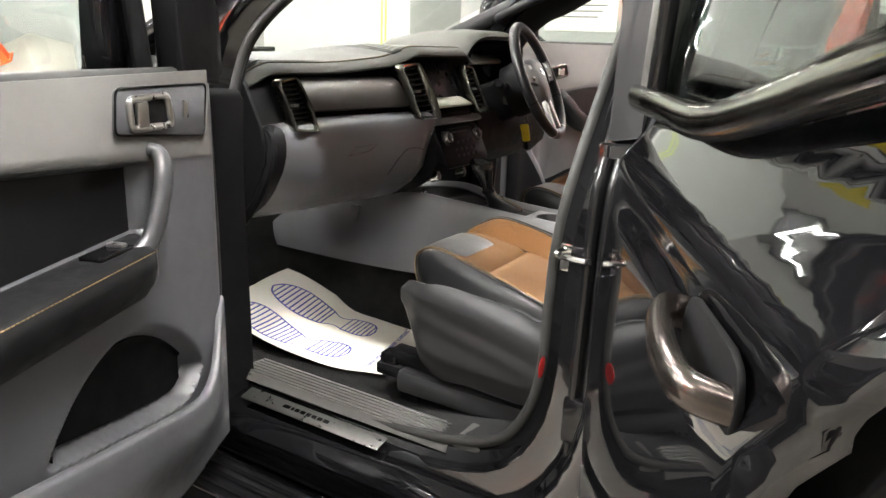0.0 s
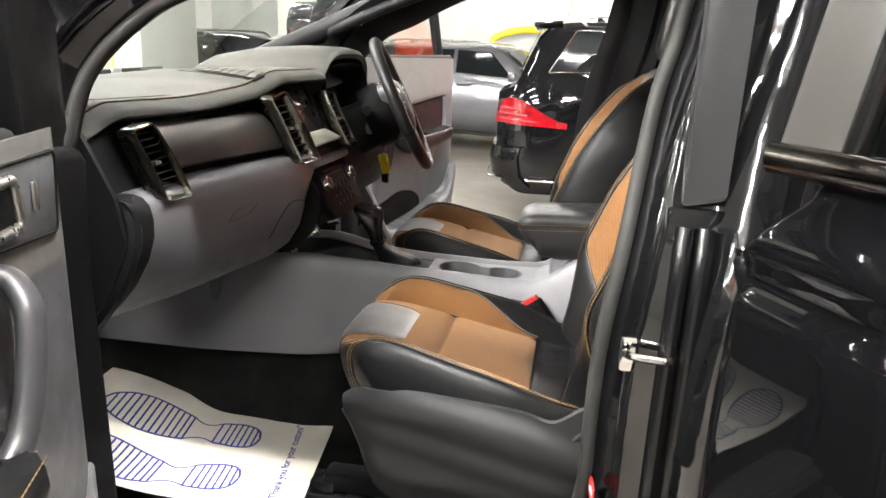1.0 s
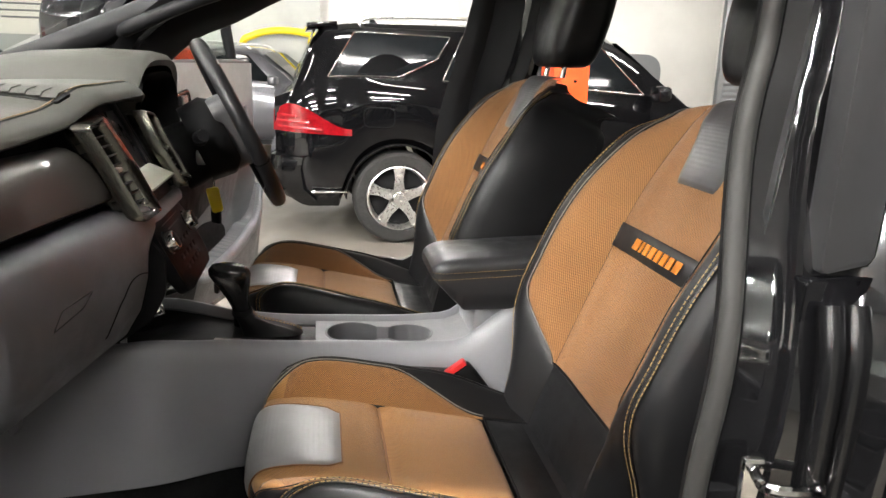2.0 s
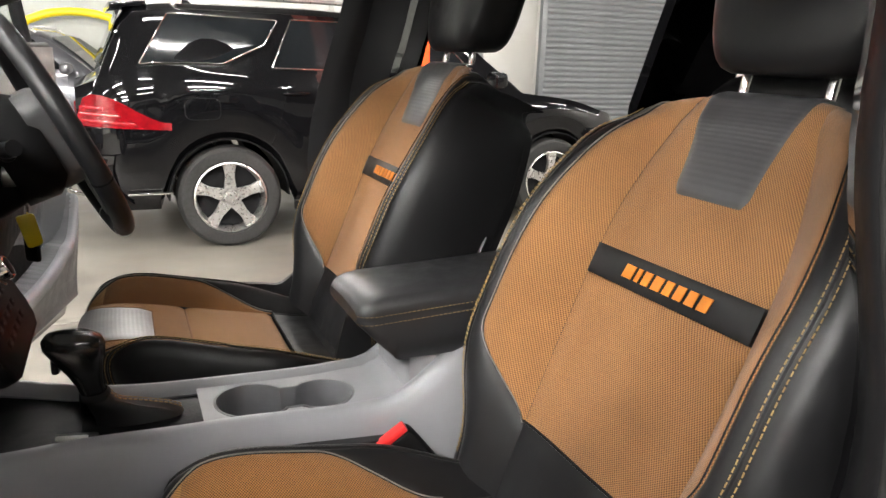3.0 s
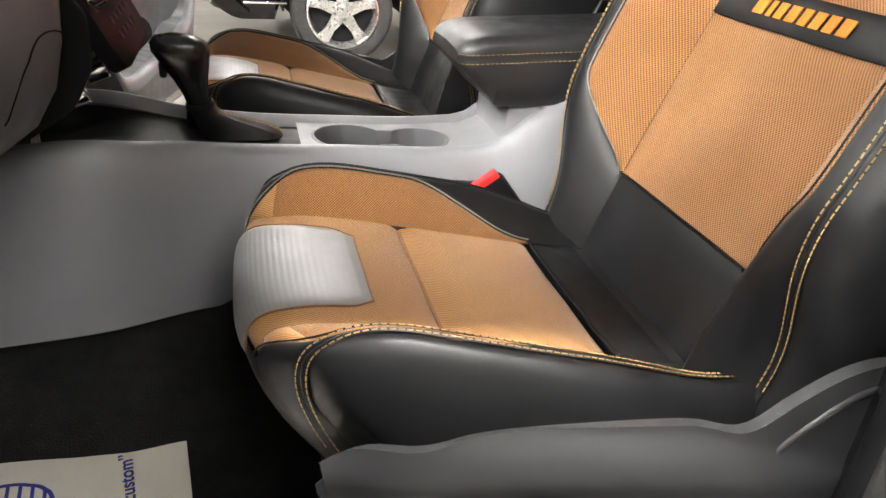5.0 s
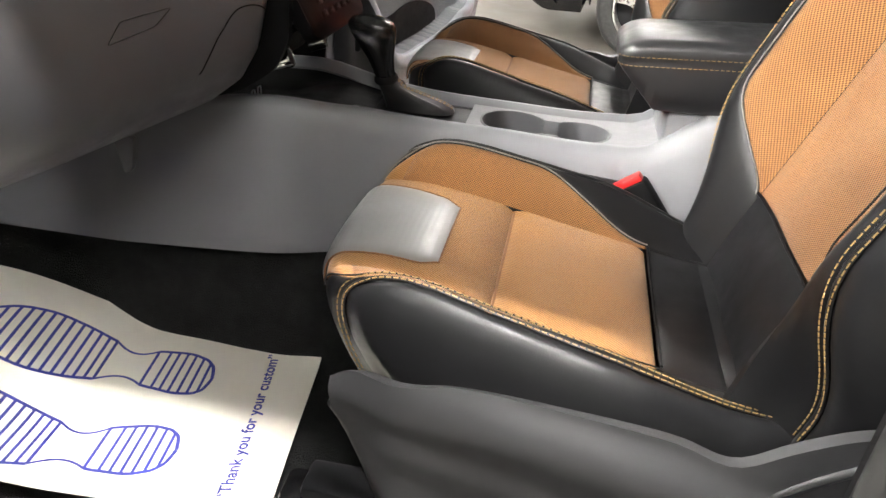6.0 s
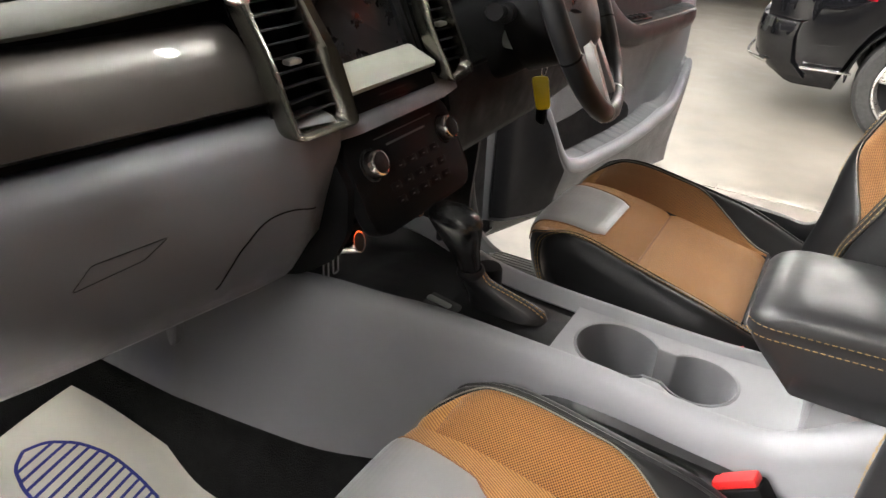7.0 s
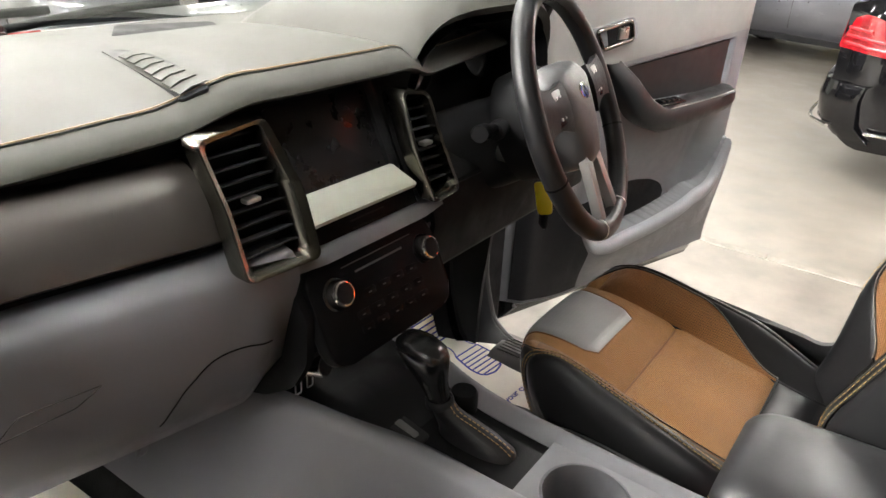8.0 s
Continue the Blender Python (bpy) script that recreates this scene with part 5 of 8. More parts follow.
for z, ys in ((1.132, (-0.028, 0.0, 0.028, 0.056)), (1.113, (-0.05, -0.022, 0.006, 0.034, 0.062)), (1.096, (-0.05, -0.022, 0.006, 0.034, 0.062))):
    for y in ys:
        dpart("button", plate(y, y + 0.022, z, z + 0.009, -0.0115, 0.0006, 0.002, 0.003), PANEL_BLACK, heat)
        dpart("button_mark", plate(y + 0.008, y + 0.013, z + 0.004, z + 0.0052, -0.0098, 0.0, 0.0008, 0), FAINT_MARK, heat)
for y in (-0.118,):
    bm = bmesh.new()
    add_prism(bm, rounded([(0.018, 1.14), (0.016, 1.08), (-0.008, 1.035), (-0.06, 1.0), (-0.14, 0.975), (-0.16, 1.02), (-0.02, 1.19)], 0.012), 0.012, 0.003, Matrix.Translation((0, y, 0)) @ Matrix.Rotation(radians(90), 4, "X"))
    dpart("side_cheek", bm, BLACK, stack, "black cheek of the centre panel")
# power sockets and cubby under the panel
bm = bmesh.new()
rows = [[Vector((0.0, y, 1.075)), Vector((-0.03, y, 1.03)), Vector((-0.14, y, 1.02)), Vector((-0.2, y, 0.95)), Vector((-0.18, y, 0.9))] for y in np.linspace(-0.112, 0.05, 8)]
shell(bm, rows, 0.006)
dpart("cubby", bm, BLACK, stack, "black storage recess")
for y, z in ((0.075, 1.034), (-0.073, 1.04)):
    c = Vector((-0.01, y, z))
    bm = bmesh.new()
    add_lathe(bm, c, (1, 0.15, 0.35), [(0.0145, -0.02), (0.0155, 0.004), (0.0145, 0.007), (0.0125, 0.007), (0.012, 0.004), (0.0, 0.003)], 24)
    s = dpart("power_socket", bm, CHROME, stack, "chrome-rimmed power socket", 30)
    bm = bmesh.new()
    add_disc(bm, c + Vector((1, 0.15, 0.35)).normalized() * 0.0045, (1, 0.15, 0.35), 0.0118, 0.002, 20)
    dpart("socket_cap", bm, DARK, s)
# driver's lower dash
bm = bmesh.new()
shell(bm, [[Vector((x - 0.02, y, z)) for x, z in ((-0.03, 1.222), (0.0, 1.21), (0.012, 1.16), (0.0, 1.08), (-0.05, 1.03), (-0.2, 1.0))] for y in np.linspace(0.16, 0.69, 12)], 0.008)
dpart("driver_lower_dash", bm, BLACK, None, "dark lower dashboard at the driver")
bm = bmesh.new()
shell(bm, [[Vector((x, y, z)) for x, z in ((-0.02, 1.2), (-0.08, 1.225), (-0.25, 1.24))] for y in np.linspace(0.17, 0.6, 10)], 0.006)
dpart("dial_base", bm, BLACK, None)

# ---- steering wheel and column ----
HUB, AXIS = Vector((0.076, 0.378, 1.3)), Vector((0.8897, 0.1729, 0.4226))
WSIDE = Vector((-0.1908, 0.9816, 0))
WUP = AXIS.cross(WSIDE)
swheel = thing("steering_wheel", Matrix.Translation(HUB), "black leather steering wheel with silver spoke trim", "steering wheel")


def wp(a, b, o=0.0):
    return HUB + WSIDE * a + WUP * b + AXIS * o


def wpart(name, bm, mat, parent=None, label="", smooth=40):
    return part(name, bm, mat, parent or swheel, label, smooth, True, swheel)


bm = bmesh.new()
pts = [wp(0.183 * math.cos(q), 0.183 * math.sin(q), 0.012) for q in (2 * math.pi * i / 72 for i in range(72))]
add_tube(bm, pts, 0.0165, 12, True)
rim = wpart("rim", bm, LEATHER, None, "black leather rim", 60)
for q in (200, 340, 250, 290):
    bm = bmesh.new()
    t = [wp(0.183 * math.cos(radians(q + d)), 0.183 * math.sin(radians(q + d)), 0.012) for d in (-0.5, 0.5)]
    add_tube(bm, t, 0.0172, 12)
    wpart("rim_seam", bm, SATIN if q in (250, 290) else BLACK, rim)
bm = bmesh.new()
n = len(pts)
add_stitches(bm, [p - (p - HUB).normalized() * 0.0155 + AXIS * 0.006 for p in pts], 0.004, 0.003, 0.0007)
wpart("stitching", bm, DARK, rim)
WM = Matrix.Translation(HUB) @ Matrix((WSIDE, WUP, AXIS)).transposed().to_4x4()
bm = bmesh.new()
hubo = rounded([(-0.078, 0.06), (-0.04, 0.078), (0.04, 0.078), (0.078, 0.06), (0.066, 0.0), (0.05, -0.055), (0.028, -0.085), (-0.028, -0.085), (-0.05, -0.055), (-0.066, 0.0)], 0.02, 4)
rows = []
for k, o in ((1.0, -0.03), (1.0, 0.0), (0.95, 0.016), (0.8, 0.026), (0.5, 0.032), (0.2, 0.034)):
    rows.append([WM @ Vector((x * k, -0.005 + (y + 0.005) * k, o)) for x, y in hubo])
vs = add_grid(bm, rows, True)
bm.faces.new(vs[-1])
hubpart = wpart("airbag_cover", bm, surface("airbag_vinyl", (0.05, 0.05, 0.052), 0.45, 0, 1300, 0.35, 0.05, 5), None, "grey airbag cover", 50)
bm = bmesh.new()
add_prism(bm, [(0.021 * math.cos(q), 0.0125 * math.sin(q)) for q in (2 * math.pi * i / 24 for i in range(24))], 0.005, 0.001, WM @ Matrix.Translation((0, 0.028, 0.032)) @ Matrix.Rotation(radians(-6), 4, "X"))
badge = wpart("oval_badge", bm, CHROME, hubpart, "oval badge with chrome rim")
bm = bmesh.new()
add_prism(bm, [(0.018 * math.cos(q), 0.0098 * math.sin(q)) for q in (2 * math.pi * i / 24 for i in range(24))], 0.006, 0.001, WM @ Matrix.Translation((0, 0.028, 0.0325)) @ Matrix.Rotation(radians(-6), 4, "X"))
wpart("badge_field", bm, BLUE, badge, "blue badge field")
for s in (-1, 1):
    bm = bmesh.new()
    rows = []
    for t in np.linspace(0, 1, 10):
        x = s * (0.07 + 0.1 * t)
        rows.append([WM @ Vector((x, y * (1 - 0.25 * math.sin(math.pi * t)) + 0.02 + 0.01 * t, 0.006 + 0.012 * math.cos(y / 0.04) * (1 - 0.4 * t))) for y in np.linspace(-0.036, 0.036, 8)])
    shell(bm, rows if s > 0 else [r[::-1] for r in rows], 0.012)
    sp = wpart("side_spoke", bm, DARK, None, "dark spoke with switches")
    for dy in (0.024, -0.006):
        bm = bmesh.new()
        add_box(bm, WM @ Vector((s * 0.105, 0.016 + dy, 0.022)), (0.036, 0.022, 0.01), 0.004, WM.to_3x3().to_4x4())
        key = wpart("switch", bm, SPOKE if dy > 0 else PIANO, sp, "grey switch block")
        for kx in (-0.008, 0.008):
            bm = bmesh.new()
            add_box(bm, WM @ Vector((s * 0.105 + kx, 0.016 + dy, 0.0275)), (0.006, 0.004, 0.001), 0, WM.to_3x3().to_4x4())
            wpart("switch_mark", bm, WHITE_MARK, key)
    bm = bmesh.new()
    add_prism(bm, rounded([(s * 0.012, -0.07), (s * 0.036, -0.06), (s * 0.05, -0.165), (s * 0.03, -0.178)], 0.006), 0.014, 0.004, WM @ Matrix.Translation((0, 0, 0.012)))
    wpart("lower_spoke", bm, SPOKE, None, "satin silver lower spoke")
column = thing("steering_column", Matrix.Translation(HUB - AXIS * 0.1), "dark plastic steering column with stalks", "steering column")


def cpart(name, bm, mat, label="", smooth=40, parent=None):
    return part(name, bm, mat, parent or column, label, smooth, True, column)


bm = bmesh.new()
rows = []
for o, w, h in ((-0.035, 0.05, 0.05), (-0.05, 0.06, 0.062), (-0.12, 0.066, 0.07), (-0.22, 0.07, 0.072), (-0.3, 0.06, 0.06)):
    rows.append([WM @ Vector((w * math.copysign(abs(math.cos(q)) ** 0.6, math.cos(q)), -0.01 + h * math.copysign(abs(math.sin(q)) ** 0.7, math.sin(q)), o)) for q in (2 * math.pi * i / 28 for i in range(28))])
vs = add_grid(bm, rows, True)
bm.faces.new(vs[0][::-1])
shroud = cpart("shroud", bm, BLACK, "dark column shroud", 50)
bm = bmesh.new()
add_lathe(bm, HUB - AXIS * 0.03, AXIS, [(0.085, -0.06), (0.09, -0.01), (0.075, 0.012), (0.0, 0.014)], 32)
cpart("wheel_collar", bm, BLACK)
for s in (-1, 1):
    bm = bmesh.new()
    a = WM @ Vector((s * 0.06, 0.02, -0.075))
    add_tube(bm, smooth_path([a, a + WSIDE * s * 0.05 + WUP * 0.004, a + WSIDE * s * 0.1 + WUP * 0.01, a + WSIDE * s * 0.125 + WUP * 0.012 + AXIS * 0.01], 5), [0.009] * 8 + [0.012] * 8, 10)
    cpart("stalk", bm, DARK, "dark control stalk", 60)
    bm = bmesh.new()
    add_disc(bm, a + WSIDE * s * 0.04, WSIDE, 0.014, 0.03, 16, 0.003)
    cpart("stalk_root", bm, DARK)
bm = bmesh.new()
add_disc(bm, WM @ Vector((-0.064, -0.02, -0.09)), (-1, 0, 0.0), 0.016, 0.02, 20, 0.003)
cpart("ignition_lock", bm, SATIN, "metal ignition lock")
key = thing("car_key", Matrix.Translation((0.03, 0.3, 1.2)), "car key with bright yellow tag hanging from ignition", "key")
KX, KY = 0.018, 0.449
bm = bmesh.new()
add_prism(bm, rounded([(-0.012, -0.03), (0.013, -0.03), (0.015, 0.028), (-0.014, 0.03)], 0.006), 0.006, 0.002, Matrix.Translation((KX, KY, 1.125)) @ Matrix.Rotation(radians(18), 4, "Z") @ Matrix.Rotation(radians(90), 4, "X") @ Matrix.Rotation(radians(12), 4, "Z"))
part("yellow_tag", bm, YELLOW, key, "yellow plastic key tag", 40, True, key)
bm = bmesh.new()
add_box(bm, (KX, KY + 0.012, 1.09), (0.03, 0.012, 0.05), 0.006, Matrix.Rotation(radians(-40), 4, "Z"))
part("key_fob", bm, DARK, key, "black key fob", 40, True, key)
bm = bmesh.new()
add_tube(bm, [Vector((KX, KY, 1.168)) + 0.012 * Vector((0, math.cos(q), math.sin(q))) for q in (2 * math.pi * i / 20 for i in range(20))], 0.0012, 6, True)
part("key_ring", bm, CHROME, key, "", 60, True, key)

# ---- centre console ----
console = thing("centre_console", pose(0.25, 0.04, 0.6), "grey plastic centre console with cup holders", "console")


def kpart(name, bm, mat, parent=None, label="", smooth=40):
    return part(name, bm, mat, parent or console, label, smooth, True, console)


con_z = curve_fn((-0.25, -0.1, -0.02, 0.06, 0.2, 0.3, 0.47, 0.52, 0.6, 0.72, 1.0), (0.95, 0.978, 0.982, 0.97, 0.953, 0.948, 0.944, 0.948, 1.005, 1.02, 1.02))
con_l = curve_fn((-0.25, -0.1, 0.0, 0.1, 0.25, 0.5, 0.7, 1.0), (-0.13, -0.115, -0.1, -0.065, -0.045, -0.05, -0.055, -0.06))
con_r = curve_fn((-0.25, -0.1, 0.0, 0.1, 0.25, 0.5, 0.7, 1.0), (0.17, 0.155, 0.14, 0.118, 0.118, 0.125, 0.125, 0.125))
rows_l, rows_r = [], []
for x in np.linspace(-0.62, 1.0, 66):
    l, r, z = con_l(x), con_r(x), con_z(x)
    flare = 0.045
    rows_l.append([Vector((x, l + 0.03, z - 0.012)), Vector((x, l + 0.014, z)), Vector((x, l + 0.006, z - 0.001)), Vector((x, l, z - 0.008)), Vector((x, l - 0.008, z - 0.03)), Vector((x, l - 0.022, z - 0.09)), Vector((x, l - flare, 0.83)), Vector((x, l - flare - 0.02, 0.765))])
    rows_r.append([Vector((x, r - 0.03, z - 0.012)), Vector((x, r - 0.014, z)), Vector((x, r - 0.006, z - 0.001)), Vector((x, r, z - 0.008)), Vector((x, r + 0.008, z - 0.03)), Vector((x, r + 0.018, z - 0.09)), Vector((x, r + 0.035, 0.83)), Vector((x, r + 0.05, 0.765))])
for rws, flip in ((rows_l, False), (rows_r, True)):
    bm = bmesh.new()
    shell(bm, rws if flip else [r[::-1] for r in rws], 0.006)
    kpart("console_side", bm, CONSOLE, None, "grey console side moulding", 50)
# deck with cup holder wells
CUPS = [(0.325, 0.03, 0.052), (0.425, 0.027, 0.045)]
bm = bmesh.new()
rows = []
for x in np.concatenate((np.linspace(0.25, 0.5, 130), np.linspace(0.51, 1.0, 22))):
    rows.append([])
    for t in np.linspace(0, 1, 70):
        y = con_l(x) + 0.018 + (con_r(x) - con_l(x) - 0.036) * t
        z = con_z(x) - 0.002
        d = min([math.hypot(x - cx, y - cy) - r for cx, cy, r in CUPS] + [max(abs(x - 0.375) - 0.05, abs(y - 0.029) - 0.03)])
        z -= 0.1 * ease(0.004, -0.002, d)
        rows[-1].append(Vector((x, y, z)))
add_grid(bm, rows)
deck = kpart("deck", bm, CONSOLE, None, "grey console deck with twin cup wells", 60)


def cup_reach(q):
    """How far the twin well reaches from its middle in the direction q."""
    r = 0.02
    while r < 0.13:
        x, y = 0.375 + r * math.cos(q), 0.029 + r * math.sin(q)
        if min([math.hypot(x - cx, y - cy) - cr for cx, cy, cr in CUPS] + [max(abs(x - 0.375) - 0.05, abs(y - 0.029) - 0.03)]) > 0:
            break
        r += 0.0004
    return r


reach = [(q, cup_reach(q)) for q in (2 * math.pi * i / 144 for i in range(144))]
bm = bmesh.new()
rows = []
for grow, dz in ((0.0055, -0.002), (0.005, 0.0008), (0.0015, 0.0012), (-0.0005, -0.001), (-0.003, -0.04), (-0.006, -0.078), (-0.012, -0.084)):
    rows.append([Vector((0.375 + (r + grow) * math.cos(q), 0.029 + (r + grow) * math.sin(q), con_z(0.375 + r * math.cos(q)) - 0.002 + dz)) for q, r in reach])
vs = add_grid(bm, rows[::-1], True)
bm.faces.new(vs[0][::-1])
kpart("cup_well", bm, GREY_PLASTIC, deck, "dark grey twin cup well", 50)
# shifter plate, boot and lever
bm = bmesh.new()
rows = []
for x in np.linspace(-0.2, 0.252, 30):
    l, r = con_l(x) + 0.016, con_r(x) - 0.016
    dip = 0.012 + 0.03 * ease(0.05, -0.08, x)
    rows.append([Vector((x, l + (r - l) * t, con_z(x) - dip * ease(0, 0.12, t) * ease(1, 0.88, t))) for t in np.linspace(0, 1, 14)])
add_grid(bm, rows)
kpart("shift_surround", bm, DARK, None, "dark shifter surround", 50)
shifter = thing("gear_selector", pose(0.15, 0.03, 0.93), "black leather automatic gear selector with stitched boot", "gear lever")
bm = bmesh.new()
add_prism(bm, rounded([(0.06, -0.025), (0.252, -0.03), (0.256, 0.062), (0.08, 0.07)], 0.012), 0.006, 0.002, Matrix.Translation((0, 0, 0.953)) @ Matrix.Rotation(radians(2), 4, "Y"))
part("plate", bm, DARK, shifter, "dark selector plate", 40, True, shifter)
bm = bmesh.new()
rows = []
for z, cx, cy, hx, hy in ((0.953, 0.172, 0.022, 0.056, 0.026), (0.959, 0.17, 0.022, 0.054, 0.0245), (0.967, 0.16, 0.02, 0.046, 0.021), (0.978, 0.142, 0.016, 0.031, 0.0175), (0.99, 0.126, 0.012, 0.0195, 0.0155), (1.002, 0.12, 0.01, 0.0165, 0.0145)):
    rows.append([Vector((cx + hx * math.copysign(abs(math.cos(q)) ** 0.8, math.cos(q)), cy + hy * math.copysign(abs(math.sin(q)) ** 0.8, math.sin(q)), z + 0.0025 * math.sin(5 * q) * (1.0 if 0.956 < z < 0.99 else 0))) for q in (2 * math.pi * i / 24 for i in range(24))])
add_grid(bm, rows, True)
boot = part("boot", bm, LEATHER, shifter, "black leather boot", 60, True, shifter)
bm = bmesh.new()
for dy in (-0.004, 0.004):
    add_stitches(bm, smooth_path([(0.138, 0.011 + dy, 1.001), (0.147, 0.013 + dy, 0.99), (0.173, 0.017 + dy, 0.981), (0.206, 0.021 + dy, 0.9695), (0.226, 0.022 + dy, 0.9595)], 6), 0.0045, 0.0022, 0.0005)
part("stitching", bm, THREAD, boot, "gold stitching", 0, True, shifter)
bm = bmesh.new()
add_lathe(bm, (0.119, 0.009, 1.0), (-0.1, -0.1, 1), [(0.0185, -0.004), (0.0195, 0.0), (0.0185, 0.005), (0.016, 0.007)], 20)
part("collar", bm, DARK, shifter, "dark collar under the knob", 40, True, shifter)
bm = bmesh.new()
rows = []
for z, cx, cy, hx, hy in ((0.999, 0.119, 0.009, 0.0155, 0.0135), (1.016, 0.115, 0.006, 0.0165, 0.0145), (1.036, 0.111, 0.0, 0.021, 0.0175), (1.06, 0.106, -0.007, 0.03, 0.0215), (1.078, 0.102, -0.011, 0.036, 0.024), (1.088, 0.1, -0.0115, 0.0345, 0.023), (1.095, 0.096, -0.01, 0.025, 0.0175), (1.0985, 0.095, -0.009, 0.009, 0.0065)):
    rows.append([Vector((cx + hx * math.copysign(abs(math.cos(q)) ** 0.8, math.cos(q)), cy + hy * math.copysign(abs(math.sin(q)) ** 0.85, math.sin(q)), z)) for q in (2 * math.pi * i / 24 for i in range(24))])
vs = add_grid(bm, rows, True)
bm.faces.new(vs[-1])
part("knob", bm, surface("knob_leather", (0.008, 0.008, 0.008), 0.2, 0, 500, 0.1, 0.1, 8, spec=0.5), shifter, "glossy black selector knob", 60, True, shifter)
bm = bmesh.new()
add_box(bm, (0.078, -0.002, 1.052), (0.01, 0.018, 0.022), 0.004)
part("release_button", bm, DARK, shifter, "", 40, True, shifter)
bm = bmesh.new()
add_prism(bm, rounded([(0.058, -0.03), (0.12, -0.035), (0.12, -0.008), (0.066, 0.0)], 0.006), 0.003, 0.0008, Matrix.Translation((0, 0, 0.9575)) @ Matrix.Rotation(radians(2), 4, "Y"))
quad = part("position_plate", bm, SHIELD, shifter, "grey position plate", 40, True, shifter)
bm = bmesh.new()
add_prism(bm, rounded([(0.07, -0.022), (0.108, -0.026), (0.108, -0.016), (0.07, -0.01)], 0.003), 0.002, 0.0005, Matrix.Translation((0, 0, 0.9595)) @ Matrix.Rotation(radians(2), 4, "Y"))
part("position_window", bm, SATIN, quad, "satin position window", 40, True, shifter)
bm = bmesh.new()
add_lathe(bm, (0.115, 0.075, 0.955), (0, 0, 1), [(0.021, -0.01), (0.02, 0.018), (0.017, 0.022), (0.0, 0.022)], 24)
kpart("drive_mode_knob", bm, DARK, None, "dark rotary drive selector", 40)
bm = bmesh.new()
add_prism(bm, rect(0.05, 0.05, 0.008), 0.004, 0.001, Matrix.Translation((0.04, 0.045, 0.955)))
kpart("button_pad", bm, PIANO)
for k in (-1, 1):
    bm = bmesh.new()
    add_box(bm, (0.04, 0.045 + 0.012 * k, 0.958), (0.006, 0.008, 0.001))
    kpart("button_mark", bm, WHITE_MARK)
for k in range(2):
    bm = bmesh.new()
    c = Vector((-0.076, -0.052 + 0.022 * k, 0.965))
    add_tube(bm, [c + Vector((0.0, a, b)) for a, b in rect(0.011, 0.026, 0.003, 3)], 0.0012, 6, True)
    kpart("usb_port", bm, WHITE_MARK, None, "white-outlined port")
# armrest box
bm = bmesh.new()
add_box(bm, (0.73, 0.0375, 0.96), (0.38, 0.15, 0.11), 0.015)
kpart("armrest_bin", bm, CONSOLE, None, "grey armrest bin")
arm = thing("armrest", pose(0.65, 0.04, 1.0), "dark grey padded leather armrest with gold stitching", "armrest")


bm = bmesh.new()
rows, line = [], []
for x in np.concatenate((np.linspace(0.462, 0.53, 18), np.linspace(0.55, 0.92, 16))):
    zs = 1.076 + 0.045 * (min(x, 0.76) - 0.464)
    full = math.sqrt(max(0.0, 1 - ((0.51 - min(x, 0.51)) / 0.049) ** 2))
    zt = zs + 0.006 + 0.024 * full
    zb = zs - 0.006 + (1.01 - zs + 0.006) * min(1.0, (x - 0.462) / 0.058)
    hy = 0.066 + 0.0215 * math.sqrt(max(0.0, 1 - ((0.49 - min(x, 0.49)) / 0.029) ** 2))
    half = [(0.9, zb), (0.965, zb + 0.003), (1.0, (zb + zs) / 2), (0.995, zs - 0.003), (0.985, zs), (0.993, zs + 0.003), (0.975, zs + 0.5 * (zt - zs)), (0.92, zs + 0.82 * (zt - zs)), (0.8, zs + 0.96 * (zt - zs)), (0.4, zt + 0.001)]
    rows.append([Vector((x, 0.0375 - hy * k, z)) for k, z in half] + [Vector((x, 0.0375, zt + 0.002))] + [Vector((x, 0.0375 + hy * k, z)) for k, z in half[::-1]])
    line.append((Vector((x, 0.0375 - hy * 0.998, zs + 0.006)), Vector((x, 0.0375 - hy * 1.002, zs - 0.006))))
vs = add_grid(bm, rows, True)
bm.faces.new(vs[0]), bm.faces.new(vs[-1][::-1])
cover = part("lid", bm, ARM_GREY, arm, "dark grey leather lid", 60, True, arm)
bm = bmesh.new()
for k in (0, 1):
    add_stitches(bm, [p[k] for p in line], 0.0045, 0.0026, 0.0004)
part("stitching", bm, THREAD, cover, "gold double stitching", 0, True, arm)

# seat belt buckles and belts
for x, y, yaw in ((0.5, -0.085, -8), (0.447, 0.142, 6)):
    b = thing("belt_buckle", pose(x, y, 0.8), "black seat belt buckle with red release button", "seat belt buckle", "belt buckles")
    m = pose(x, y, 0.91, 0, 0, yaw) @ pose(0, 0, 0, 0, -38, 0)
    bm = bmesh.new()
    add_box(bm, m @ Vector((0, 0, -0.045)), (0.058, 0.03, 0.09), 0.007, m.to_3x3().to_4x4())
    part("body", bm, BLACK, b, "", 40, True, b)
    bm = bmesh.new()
    add_box(bm, m @ Vector((0.0, 0, 0.003)), (0.05, 0.02, 0.012), 0.003, m.to_3x3().to_4x4())
    part("release_button", bm, RED, b, "red release button", 40, True, b)
    bm = bmesh.new()
    add_box(bm, (x + 0.03, y, 0.84), (0.03, 0.012, 0.1), 0.004, Matrix.Rotation(radians(-30), 4, "Y"))
    part("strap", bm, BLACK, b, "", 40, True, b)
